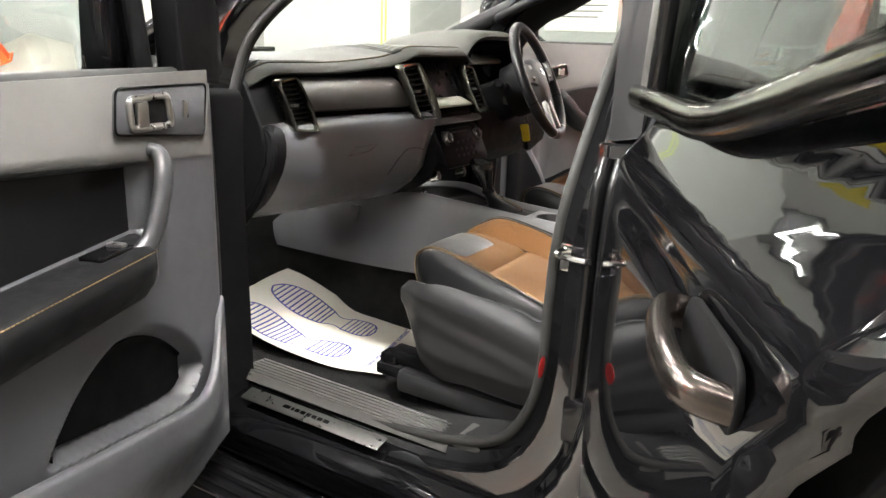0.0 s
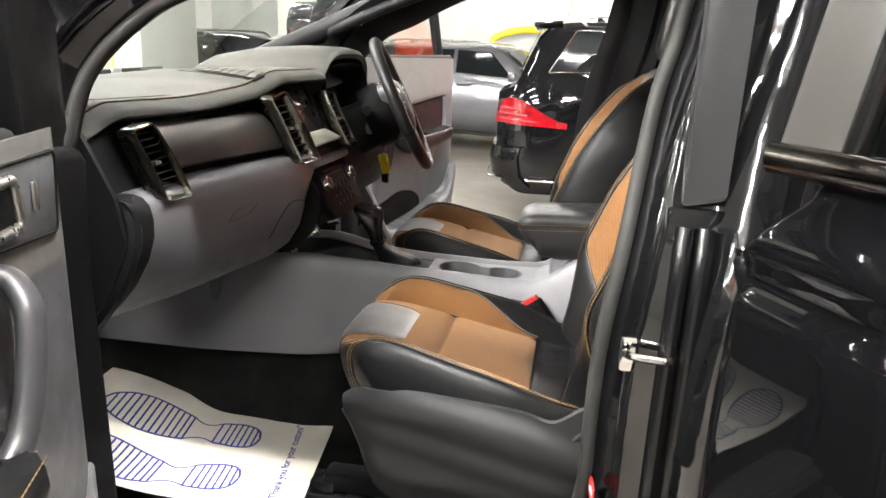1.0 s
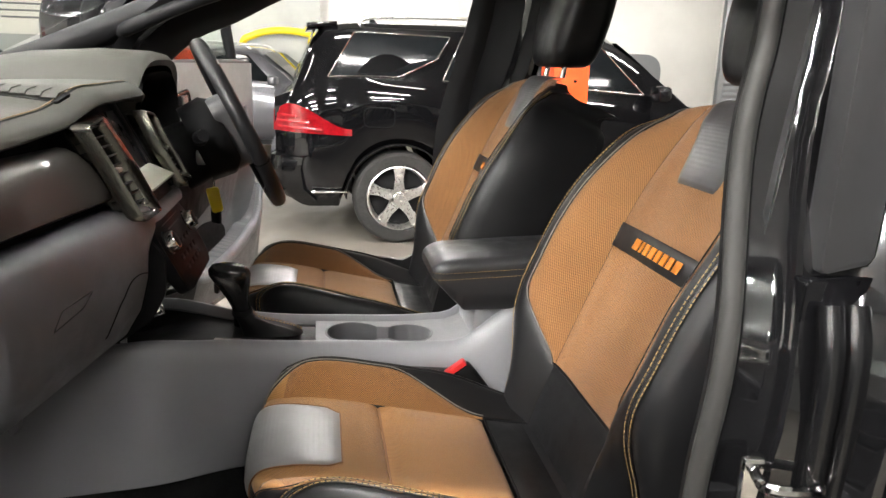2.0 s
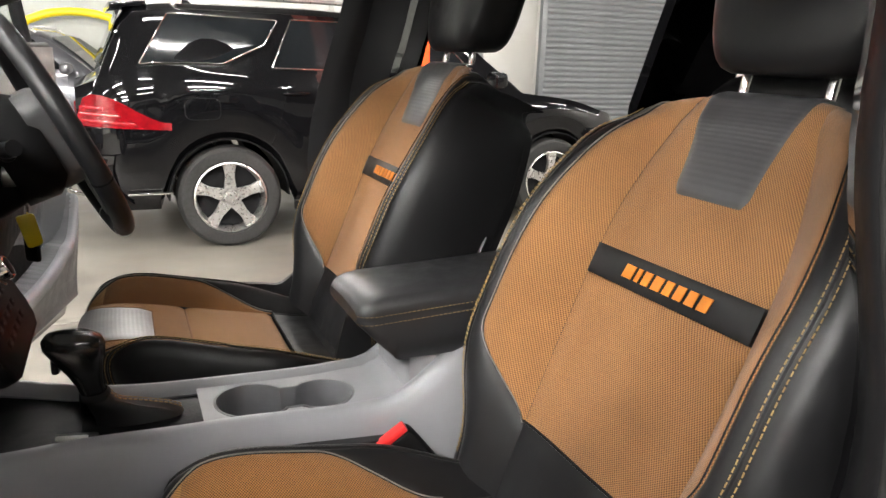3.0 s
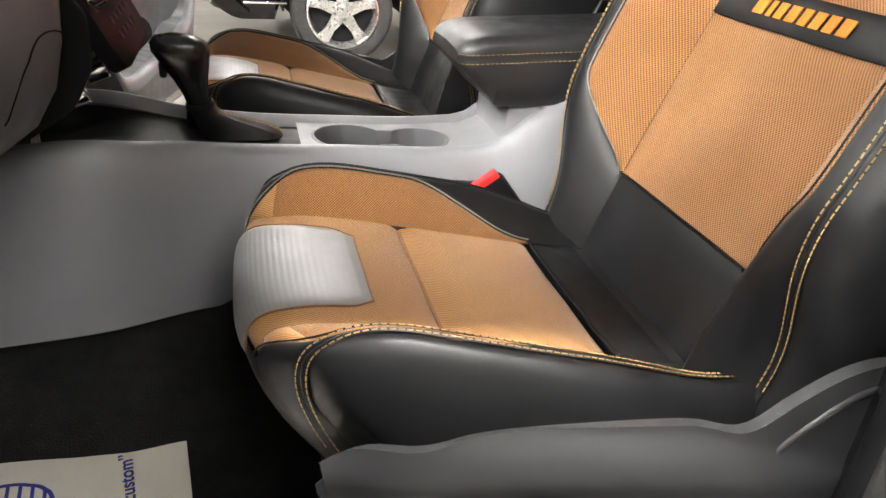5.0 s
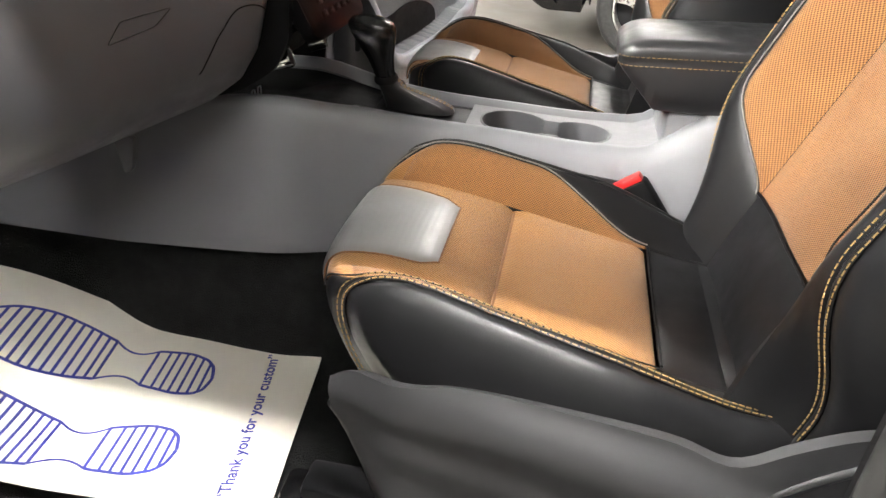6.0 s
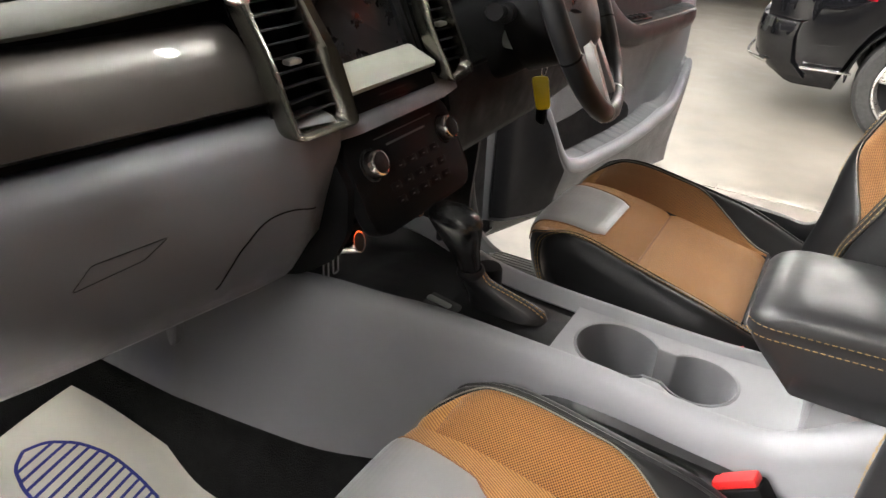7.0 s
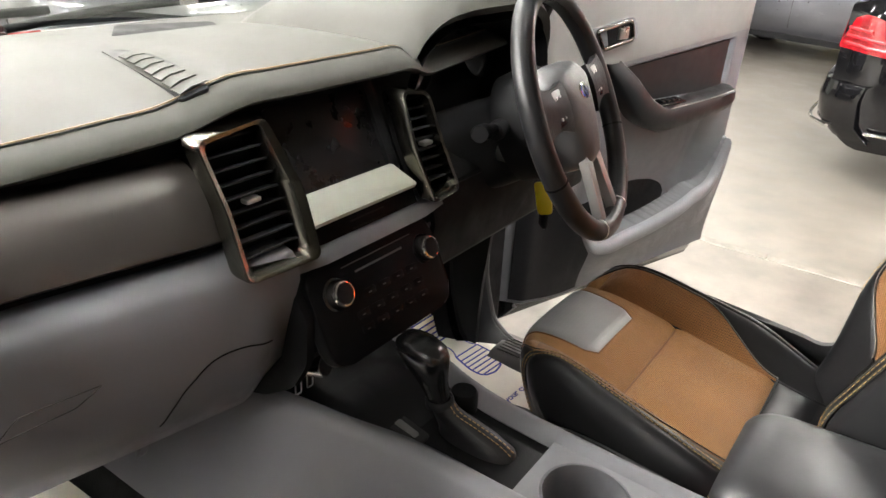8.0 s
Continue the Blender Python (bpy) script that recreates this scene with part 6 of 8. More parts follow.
for s in (-1, 1):
    belt = thing("seat_belt", pose(0.74, CY + s * 0.67, 1.2), "black seat belt with metal tongue on middle pillar", "seat belt", "seat belts")
    bm = bmesh.new()
    y = CY + s * 0.665
    path = [(0.79, y, 1.6), (0.775, y, 1.45), (0.765, y, 1.3), (0.77, y - s * 0.0, 1.1), (0.79, y, 0.8), (0.8, y, 0.66)]
    rows = [[Vector((p.x + w, p.y, p.z)) for w in (-0.023, 0.0, 0.023)] for p in smooth_path(path, 6)]
    shell(bm, rows, 0.002)
    part("webbing", bm, BLACK, belt, "", 40, True, belt)
    bm = bmesh.new()
    add_box(bm, (0.705 + 0.06, y - s * 0.01, 1.37), (0.07, 0.012, 0.03), 0.005)
    tongue = part("tongue", bm, BLACK, belt, "", 40, True, belt)
    bm = bmesh.new()
    add_prism(bm, rounded([(-0.011, 0.02), (0.011, 0.02), (0.011, -0.02), (-0.011, -0.02)], 0.004), 0.003, 0.0006, Matrix.Translation((0.765, y - s * 0.01, 1.338)) @ Matrix.Rotation(radians(90), 4, "X"))
    part("tongue_plate", bm, CHROME, tongue, "bright steel tongue", 40, True, belt)
    bm = bmesh.new()
    add_box(bm, (0.79, y, 1.6), (0.05, 0.03, 0.09), 0.01)
    part("guide", bm, DARK, belt, "", 40, True, belt)
    # pillar cover behind the belt
    cov = thing("pillar_trim", pose(0.78, CY + s * 0.69, 0.6), "dark plastic cover of the middle pillar", "pillar trim", "pillar trims", "structure")
    bm = bmesh.new()
    rows = []
    for z in np.linspace(0.62, 1.7, 14):
        xo = (-0.1 if s > 0 else 0.0) + 0.09 * ease(1.2, 1.7, z) - 0.02 * ease(1.1, 0.8, z)
        yo = -lean_y(z) - 0.015
        rows.append([Vector((0.69 + xo - 0.015, CY + s * (yo + 0.012), z)), Vector((0.7 + xo, CY + s * (yo - 0.006), z)), Vector((0.72 + xo, CY + s * (yo - 0.014), z)), Vector((0.82 + xo, CY + s * (yo - 0.014), z)), Vector((0.86 + xo, CY + s * (yo + 0.006), z))])
    shell(bm, rows if s < 0 else [r[::-1] for r in rows], 0.006)
    part("cover", bm, DARK, cov, "", 50, True, cov)

# rear bench
bench = thing("rear_bench", pose(1.4, CY, 0.65), "black leather rear bench seat with pale stitching", "car seat")
bm = bmesh.new()
rows = []
for x, z in ((1.12, 0.72), (1.1, 0.84), (1.13, 0.905), (1.2, 0.92), (1.4, 0.9), (1.58, 0.89), (1.6, 0.75)):
    rows.append([Vector((x + 0.03 * (y / 0.6) ** 4, CY + y, z + 0.012 * math.cos(y * 10))) for y in np.linspace(-0.62, 0.62, 26)])
shell(bm, rows, 0.02)
part("bench_cushion", bm, LEATHER, bench, "black leather bench cushion", 50, True, bench)
bm = bmesh.new()
rows = []
for x, z in ((1.56, 0.86), (1.6, 1.0), (1.68, 1.25), (1.73, 1.38), (1.78, 1.41), (1.84, 1.39)):
    rows.append([Vector((x, CY + y, z - 0.03 * (y / 0.6) ** 6 + 0.01 * math.cos(y * 10))) for y in np.linspace(-0.62, 0.62, 26)])
shell(bm, rows, 0.02)
part("bench_back", bm, LEATHER, bench, "black leather bench back", 50, True, bench)
for y in (-0.4, 0.43):
    bm = bmesh.new()
    add_box(bm, (1.8, y, 1.5), (0.1, 0.24, 0.17), 0.045, None, 4)
    part("bench_headrest", bm, LEATHER, bench, "", 60, True, bench)
bm = bmesh.new()
add_stitches(bm, [Vector((1.14, CY + y, 0.912 + 0.012 * math.cos(y * 10))) for y in np.linspace(-0.58, 0.58, 60)], 0.008, 0.004, 0.001)
part("stitching", bm, THREAD, bench, "", 0, True, bench)


# ---- front seats ----
def skin(S, left, right, v0, v1, nu, nv, length, puff=0.004, edge=0.01, lift=0.0, rim_sink=None):
    """One sewn panel on the surface S(a, v): its rims sink into the seams, its middle is full."""
    rows, uvs = [], []
    for v in (v0 + (v1 - v0) * s for s in spread(nv)):
        l, r = left(v), right(v)
        row, uvr = [], []
        for a in (l + (r - l) * s for s in spread(nu)):
            p = S(a, v)
            e = 1e-3
            n = (S(a, v + e) - S(a, v - e)).cross(S(a + e, v) - S(a - e, v))
            n = n.normalized() if n.length > 1e-12 else Vector((0, 0, 1))
            side, end = min(a - l, r - a), min(v - v0, v1 - v) * length
            sink = max((puff if rim_sink is None else rim_sink) * math.exp(-max(0, side) / edge), puff * math.exp(-max(0, end) / edge))
            row.append(p + n * (lift - sink))
            uvr.append((a, v * length))
        rows.append(row), uvs.append(uvr)
    bm = bmesh.new()
    add_grid(bm, rows, uvs=uvs)
    return bm


# cushion: its line from the front edge to the back, and its shape across
CUSH_V = (0.0, 0.08, 0.16, 0.24, 0.32, 0.42, 0.52, 0.66, 0.8, 0.9, 1.0)
cush_x = curve_fn(CUSH_V, (0.185, 0.155, 0.145, 0.16, 0.2, 0.263, 0.328, 0.42, 0.515, 0.58, 0.655))
cush_z = curve_fn(CUSH_V, (0.785, 0.845, 0.895, 0.922, 0.927, 0.919, 0.905, 0.884, 0.864, 0.853, 0.848))
CUSH_A = (0.0, 0.09, 0.125, 0.165, 0.205, 0.235, 0.265, 0.31, 0.38)
cush_y = curve_fn(CUSH_A, (0.0, 0.09, 0.123, 0.16, 0.196, 0.219, 0.231, 0.235, 0.23))
cush_h = curve_fn(CUSH_A, (0.0, 0.0, 0.003, 0.026, 0.047, 0.04, 0.008, -0.045, -0.12))


def cushion(a, v):
    k, s = abs(a), 1 if a >= 0 else -1
    wide = 0.9 + 0.16 * ease(0.1, 0.95, v)
    fade = ease(0.68, 0.95, v)
    up = ease(0.1, 0.42, v) * (1 - 0.8 * fade)
    h = cush_h(k)
    h = h * (0.35 + 0.65 * up) if h > 0 else h * (0.6 + 0.4 * up)
    if k > 0.2:
        low = ease(0.2, 0.38, k)
        z = (cush_z(v) + h) * (1 - low) + low * (0.8 + 0.02 * (1 - v))
    else:
        z = cush_z(v) + h
    side = 1.0 if a < 0 else 0.5
    front = (1 - ease(0.0, 0.55, v)) * 0.085 * side * (k / 0.22) ** 3
    z -= 0.02 * side * (1 - ease(0.15, 0.5, v)) * ease(0.13, 0.2, k)
    return Vector((cush_x(v) + front, s * (cush_y(k) * wide - 0.03 * fade * ease(0.14, 0.24, k)), z))


# backrest: its line upwards, and its shape across, out along the face's normal
BACK_V = (0.0, 0.12, 0.22, 0.35, 0.5, 0.65, 0.8, 0.9, 0.96, 1.0)
back_x = curve_fn(BACK_V, (0.59, 0.612, 0.637, 0.675, 0.721, 0.765, 0.803, 0.822, 0.845, 0.88))
back_z = curve_fn(BACK_V, (0.835, 0.9, 0.957, 1.045, 1.155, 1.258, 1.342, 1.379, 1.399, 1.4))
BACK_A = (0.0, 0.1, 0.133, 0.18, 0.23, 0.265, 0.3, 0.345, 0.42)
back_y = curve_fn(BACK_A, (0.0, 0.1, 0.13, 0.162, 0.197, 0.225, 0.249, 0.262, 0.258))
back_h = curve_fn(BACK_A, (0.0, 0.0, 0.005, 0.042, 0.078, 0.08, 0.058, -0.012, -0.135))


def backrest(a, v):
    k, s = abs(a), 1 if a >= 0 else -1
    wide = 1.0 + 0.07 * ease(0.1, 0.4, v) - 0.3 * ease(0.55, 1.0, v)
    full = 0.75 + 0.25 * ease(0, 0.3, v) - 0.72 * ease(0.45, 0.95, v)
    low = (1 - ease(0.08, 0.36, v)) * ease(0.17, 0.27, k) * (1.0 if a < 0 else 0.4)
    h = back_h(k) * (1 - 0.7 * low)
    h = h * full if h > 0 else h * (1 - 0.3 * ease(0.75, 1.0, v))
    drop = 0.045 * ease(0.72, 1.0, v) * ease(0.08, 0.34, k)
    return Vector((back_x(v) - 0.92 * h + 0.045 * low, s * (back_y(k) * wide - 0.02 * low), back_z(v) + 0.39 * h - drop))


def seat_line(S, a_of, v0, v1, n=60, lift=0.001):
    out = []
    for i in range(n + 1):
        v = v0 + (v1 - v0) * i / n
        a, e = a_of(v), 1e-3
        nn = (S(a, v + e) - S(a, v - e)).cross(S(a + e, v) - S(a - e, v)).normalized()
        out.append(S(a, v) + nn * lift)
    return out


def both(bm_of, name, mat, parent, label=""):
    for s in (-1, 1):
        part(name, bm_of(s), mat, parent, label)


def between(f, g, s):
    """Bounds on the side s, from the inner line f to the outer line g."""
    return ((lambda v: f(v)), (lambda v: g(v))) if s > 0 else ((lambda v: -g(v)), (lambda v: -f(v)))


def front_seat(m, label):
    seat = thing("front_seat", m, label, "car seat", "front seats")
    L1, L2 = 0.66, 0.68
    seam = lambda v: 0.125 + 0.02 * (1 - ease(0.12, 0.3, v))
    rim = lambda v: 0.128 + 0.066 * ease(0.14, 0.34, v) - 0.064 * ease(0.56, 0.8, v)
    base = part("seat_cushion", skin(cushion, lambda v: -0.375, lambda v: 0.375, 0, 1, 30, 30, L1, 0.004, 0.01, -0.02), LEATHER, seat)
    fl = lambda v: -seam(v)
    CREASE = 0.535
    part("front_roll", skin(cushion, lambda v: -0.25, lambda v: 0.25, 0.0, 0.15, 30, 8, L1), LEATHER, base, "black leather front roll")
    part("orange_front_panel", skin(cushion, fl, seam, 0.15, CREASE, 36, 30, L1, 0.012, 0.016, 0.001, 0.0045), CLOTH_RIB, base, "ribbed orange cloth panel")
    both(lambda s: skin(cushion, *between(seam, rim, s), 0.15, 0.29, 10, 12, L1, 0.004, 0.01), "orange_shoulder", CLOTH_RIB, base, "ribbed orange cloth shoulder")
    part("orange_centre_panel", skin(cushion, fl, seam, CREASE, 0.8, 36, 28, L1, 0.013, 0.018, 0.002, 0.0055), CLOTH_RIB, base, "ribbed orange cloth panel")
    # dark tube sunk where the panels meet, to deepen the crease's shade
    bm = bmesh.new()
    add_tube(bm, [cushion(a, CREASE) - Vector((0, 0, 0.0108)) for a in np.linspace(-0.124, 0.124, 20)], 0.0022, 6)
    part("crease_shade", bm, THREAD_BROWN, base, "dark brown tube for the shade in the cushion crease")
    part("rear_panel", skin(cushion, fl, seam, 0.8, 0.905, 20, 8, L1), LEATHER, base)
    part("rear_panel", skin(cushion, fl, seam, 0.905, 1.0, 20, 8, L1), LEATHER, base)
    pw = lambda v: 0.108 - 0.022 * (v - 0.15) / 0.28 - 0.012 * ease(0.4, 0.435, v)
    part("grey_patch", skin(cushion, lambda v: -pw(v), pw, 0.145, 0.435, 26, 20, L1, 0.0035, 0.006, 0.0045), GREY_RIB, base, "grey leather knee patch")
    bm = bmesh.new()
    add_tube(bm, seat_line(cushion, lambda v: -pw(v) - 0.001, 0.15, 0.43, 24, 0.001) + seat_line(cushion, lambda v: pw(0.435) * (2 * (v - 0.435) / 0.001 - 1), 0.435, 0.436, 16, 0.001) + seat_line(cushion, lambda v: pw(v) + 0.001, 0.43, 0.15, 24, 0.001), 0.0011, 6)
    part("patch_seam", bm, THREAD_BROWN, base, "brown seam round the patch")
    both(lambda s: skin(cushion, *between(seam, rim, s), 0.29, 0.8, 14, 40, L1, 0.004, 0.01), "side_wing", CLOTH_DARK, base, "dark brown mesh cloth wing")
    both(lambda s: skin(cushion, *between(seam, rim, s), 0.8, 1.0, 12, 10, L1), "rear_wing", LEATHER, base)
    both(lambda s: skin(cushion, *between(rim, lambda v: 0.199, s), 0.06, 1.0, 8, 40, L1, 0.003, 0.006), "bolster_top", LEATHER, base)
    both(lambda s: skin(cushion, *between(lambda v: 0.199, lambda v: 0.207, s), 0.06, 1.0, 4, 40, L1, 0.0025, 0.003), "bolster_seam", LEATHER, base)
    both(lambda s: skin(cushion, *between(lambda v: 0.207, lambda v: 0.375, s), 0.06, 1.0, 16, 40, L1, 0.004, 0.008), "bolster_side", LEATHER, base)
    for s in (-1, 1):
        bm = bmesh.new()
        add_tube(bm, seat_line(cushion, lambda v: s * rim(v), 0.16, 0.8, 50, 0.0003), 0.001, 6)
        part("piping", bm, PIPING if s > 0 else DARK, base, "thin pale piping" if s > 0 else "")
        if s > 0:
            continue
        bm = bmesh.new()
        for a in (0.1975, 0.2085):
            add_stitches(bm, seat_line(cushion, lambda v: s * a, 0.07, 0.98, 90, 0.0012))
        part("stitching", bm, THREAD, base, "gold double stitching")
    bm = bmesh.new()
    add_tube(bm, [cushion(a, 0.8) + Vector((0, 0, 0.001)) for a in np.linspace(-0.125, 0.125, 20)], 0.002, 6)
    part("piping", bm, DARK, base)
    # backrest
    back = part("backrest", skin(backrest, lambda v: -0.42, lambda v: 0.42, 0, 1, 34, 34, L2, 0.004, 0.01, -0.01), LEATHER, seat)
    mid = lambda v: 0.133 - 0.012 * ease(0.6, 0.95, v)
    wing = lambda v: 0.133 + 0.1 * ease(0.2, 0.36, v) - 0.012 * ease(0.55, 0.95, v)
    bl = lambda v: -mid(v)
    part("lower_panel", skin(backrest, bl, mid, 0.0, 0.22, 24, 12, L2), LEATHER, back)
    part("orange_lower_panel", skin(backrest, bl, mid, 0.22, 0.508, 36, 26, L2, 0.005, 0.012), CLOTH, back, "orange woven cloth panel")
    band = part("badge_band", skin(backrest, bl, mid, 0.508, 0.562, 28, 8, L2, 0.003, 0.006, 0.003), LEATHER, back, "black leather band with orange emblem")
    part("orange_upper_panel", skin(backrest, bl, mid, 0.562, 0.985, 36, 30, L2, 0.005, 0.012), CLOTH, back, "orange woven cloth panel")
    tp = lambda v: 0.05 + 0.04 * ease(0.68, 0.99, v) + 0.008 * ease(0.68, 0.71, v)
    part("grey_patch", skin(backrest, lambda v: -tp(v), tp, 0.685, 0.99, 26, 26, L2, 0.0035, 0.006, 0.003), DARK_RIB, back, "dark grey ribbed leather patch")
    both(lambda s: skin(backrest, *between(mid, wing, s), 0.22, 0.97, 16, 44, L2, 0.004, 0.01), "side_wing", CLOTH, back, "orange woven cloth wing")
    both(lambda s: skin(backrest, *between(mid, lambda v: max(wing(v), 0.14), s), 0.0, 0.22, 8, 12, L2), "lower_wing", LEATHER, back)
    both(lambda s: skin(backrest, *between(wing, lambda v: 0.262, s), 0.0, 1.0, 10, 44, L2, 0.003, 0.007), "bolster_top", LEATHER, back)
    both(lambda s: skin(backrest, *between(lambda v: 0.262, lambda v: 0.27, s), 0.0, 1.0, 4, 44, L2, 0.0025, 0.003), "bolster_seam", LEATHER, back)
    both(lambda s: skin(backrest, *between(lambda v: 0.27, lambda v: 0.42, s), 0.0, 1.0, 12, 44, L2, 0.004, 0.008), "bolster_side", LEATHER, back)
    for s in (-1, 1):
        bm = bmesh.new()
        add_tube(bm, seat_line(backrest, lambda v: s * wing(v), 0.215, 0.97, 60, 0.0003), 0.001, 6)
        part("piping", bm, PIPING if s > 0 else DARK, back)
        bm = bmesh.new()
        for a in (0.261, 0.271):
            add_stitches(bm, seat_line(backrest, lambda v: s * a, 0.05, 0.95, 90, 0.0012))
        part("stitching", bm, THREAD, back, "gold double stitching")
    bm = bmesh.new()
    add_tube(bm, [backrest(a, 0.22) + Vector((-0.001, 0, 0)) for a in np.linspace(-0.133, 0.133, 20)], 0.002, 6)
    part("piping", bm, DARK, back)
    c = backrest(0, 0.535)
    n = Vector((-0.92, 0, 0.39))
    frame_m = Matrix.Translation(c + n * 0.0042) @ Matrix((Vector((0, -1, 0)), Vector((0.39, 0, 0.92)), n)).transposed().to_4x4()
    # an emblem of plain slanted bars
    x, hgt = -0.074, 0.0088
    for w in (0.017, 0.007, 0.012, 0.014, 0.012, 0.013, 0.013, 0.015):
        bm = bmesh.new()
        add_prism(bm, [(x + 0.003, hgt), (x + w + 0.003, hgt), (x + w, -hgt), (x, -hgt)], 0.0016, 0.0, frame_m)
        part("emblem_bar", bm, ORANGE_THREAD, band, "orange sewn bar", 0)
        x += w + 0.0062
    # hard shell behind
    rows = []
    for v in np.linspace(0.02, 1.0, 16):
        l, r = backrest(-0.41, v), backrest(0.41, v)
        rows.append([l.lerp(r, t) + Vector((0.045 * math.sin(math.pi * t), 0, 0)) for t in np.linspace(0, 1, 12)])
    bm = bmesh.new()
    add_grid(bm, rows)
    part("back_shell", bm, DARK, back)
    # headrest
    bm = bmesh.new()
    rows = []
    for i in range(17):
        w = math.pi * i / 16
        z = -math.cos(w) * 0.11
        k = max(0.02, math.sin(w)) ** 0.24
        lean = 0.2 * z
        rows.append([Vector((0.912 + lean + 0.063 * k * math.copysign(abs(math.cos(q)) ** 0.6, math.cos(q)), (0.132 + 0.12 * z) * k * math.copysign(abs(math.sin(q)) ** 0.5, math.sin(q)), 1.532 + z)) for q in (2 * math.pi * j / 28 for j in range(28))])
    vs = add_grid(bm, rows, True)
    bm.faces.new(vs[0][::-1]), bm.faces.new(vs[-1])
    head = part("headrest", bm, LEATHER, seat, "black leather headrest", 60)
    for s in (-1, 1):
        bm = bmesh.new()
        add_tube(bm, smooth_path([(0.875, s * 0.062, 1.4), (0.885, s * 0.062, 1.45), (0.905, s * 0.062, 1.52)], 5), 0.0065, 10)
        part("post", bm, CHROME, head, "chrome headrest post")
        bm = bmesh.new()
        add_lathe(bm, (0.877, s * 0.062, 1.436), (0.15, 0, 1), [(0.0, 0.012), (0.012, 0.012), (0.017, 0.007), (0.018, 0.0), (0.018, -0.01)], 16)
        part("post_guide", bm, DARK, back)
    # plastic shields on both sides, rails and frame
    top = curve_fn((0.21, 0.235, 0.3, 0.42, 0.52, 0.56, 0.6, 0.65, 0.72, 0.78), (0.868, 0.892, 0.903, 0.9, 0.892, 0.886, 0.913, 0.938, 0.935, 0.89))
    low = curve_fn((0.21, 0.235, 0.255, 0.29, 0.4, 0.6, 0.78), (0.855, 0.79, 0.735, 0.7, 0.69, 0.692, 0.71))
    crest = curve_fn((0.21, 0.25, 0.32, 0.42, 0.52, 0.6, 0.78), (0.86, 0.893, 0.888, 0.87, 0.848, 0.83, 0.79))
    for s in (-1, 1):
        rows = []
        for x in np.linspace(0.212, 0.775, 60):
            row = []
            for t in np.linspace(0, 1, 40):
                z = low(x) + (top(x) - low(x)) * t
                c = crest(x)
                y = 0.253 + 0.013 * (math.exp(-((z - c) / 0.02) ** 2) if z > c else math.exp(-((z - c) / 0.045) ** 2)) - 0.008 * ease(0.82, 1.0, t) * ease(0.58, 0.5, x) - 0.016 * ease(0.3, 0.0, t) - 0.03 * (1 - ease(0.2, 0.28, x)) + 0.012 * ease(0.2, 0.6, x) + 0.004 * math.exp(-((z - c + 0.07) / 0.02) ** 2)
                row.append(Vector((x, s * y, z)))
            rows.append(row if s < 0 else row[::-1])
        bm = bmesh.new()
        shell(bm, rows, 0.012)
        sh = part("side_shield", bm, SHIELD, seat, "dark grey plastic seat shield")
        bm = bmesh.new()
        add_prism(bm, rounded([(0.6, 0.85), (0.665, 0.9), (0.705, 0.895), (0.64, 0.835)], 0.008), 0.006, 0.002, Matrix.Translation((0, s * 0.268, 0)) @ Matrix.Rotation(radians(90), 4, "X"))
        part("lever_recess", bm, BLACK, sh, "dark lever recess")
        bm = bmesh.new()
        add_tube(bm, smooth_path([(0.594, s * 0.268, 0.8), (0.592, s * 0.273, 0.85), (0.604, s * 0.274, 0.872), (0.665, s * 0.274, 0.915), (0.72, s * 0.27, 0.912)], 6), 0.006, 8)
        part("recess_rim", bm, SHIELD, sh, "", 60)
        bm = bmesh.new()
        add_box(bm, (0.43, s * 0.2, 0.69), (0.54, 0.05, 0.035), 0.008)
        add_box(bm, (0.43, s * 0.2, 0.655), (0.6, 0.07, 0.03), 0.006)
        part("rail", bm, DARK, seat, "dark metal seat rail")
        bm = bmesh.new()
        add_box(bm, (0.16, s * 0.205, 0.67), (0.05, 0.05, 0.05), 0.01)
        part("rail_foot", bm, PIANO, seat)
        bm = bmesh.new()
        add_box(bm, (0.43, s * 0.222, 0.645), (0.46, 0.06, 0.055), 0.012)
        part("rail_cover", bm, SHIELD, seat, "dark grey plastic rail cover")
        if s < 0:
            bm = bmesh.new()
            add_tube(bm, [(0.74, s * 0.262, 0.97), (0.79, s * 0.272, 1.06), (0.815, s * 0.27, 1.11)], [0.012, 0.014, 0.01], 10, False, 0.5)
            part("side_lever", bm, SHIELD, seat, "grey plastic lever")
        for x in (0.22, 0.62):
            bm = bmesh.new()
            add_box(bm, (x, s * 0.2, 0.615), (0.05, 0.05, 0.06), 0.006)
            part("rail_foot", bm, DARK, seat)
    bm = bmesh.new()
    add_box(bm, (0.43, 0, 0.76), (0.42, 0.4, 0.09), 0.02)
    part("seat_pan", bm, BLACK, seat)
    return seat


front_seat(pose(0.014, -0.333, 0.009), "orange cloth and black leather front passenger seat")
front_seat(pose(-0.068, 0.402, 0.027), "orange cloth and black leather driver seat beside console")


# ---- front doors: the hinge edge is the local z axis, the door runs along x, the inner face looks along +y (side=1) ----
def door_bottom(u):
    return 0.52 + 0.03 * ease(0.25, 0.0, u)


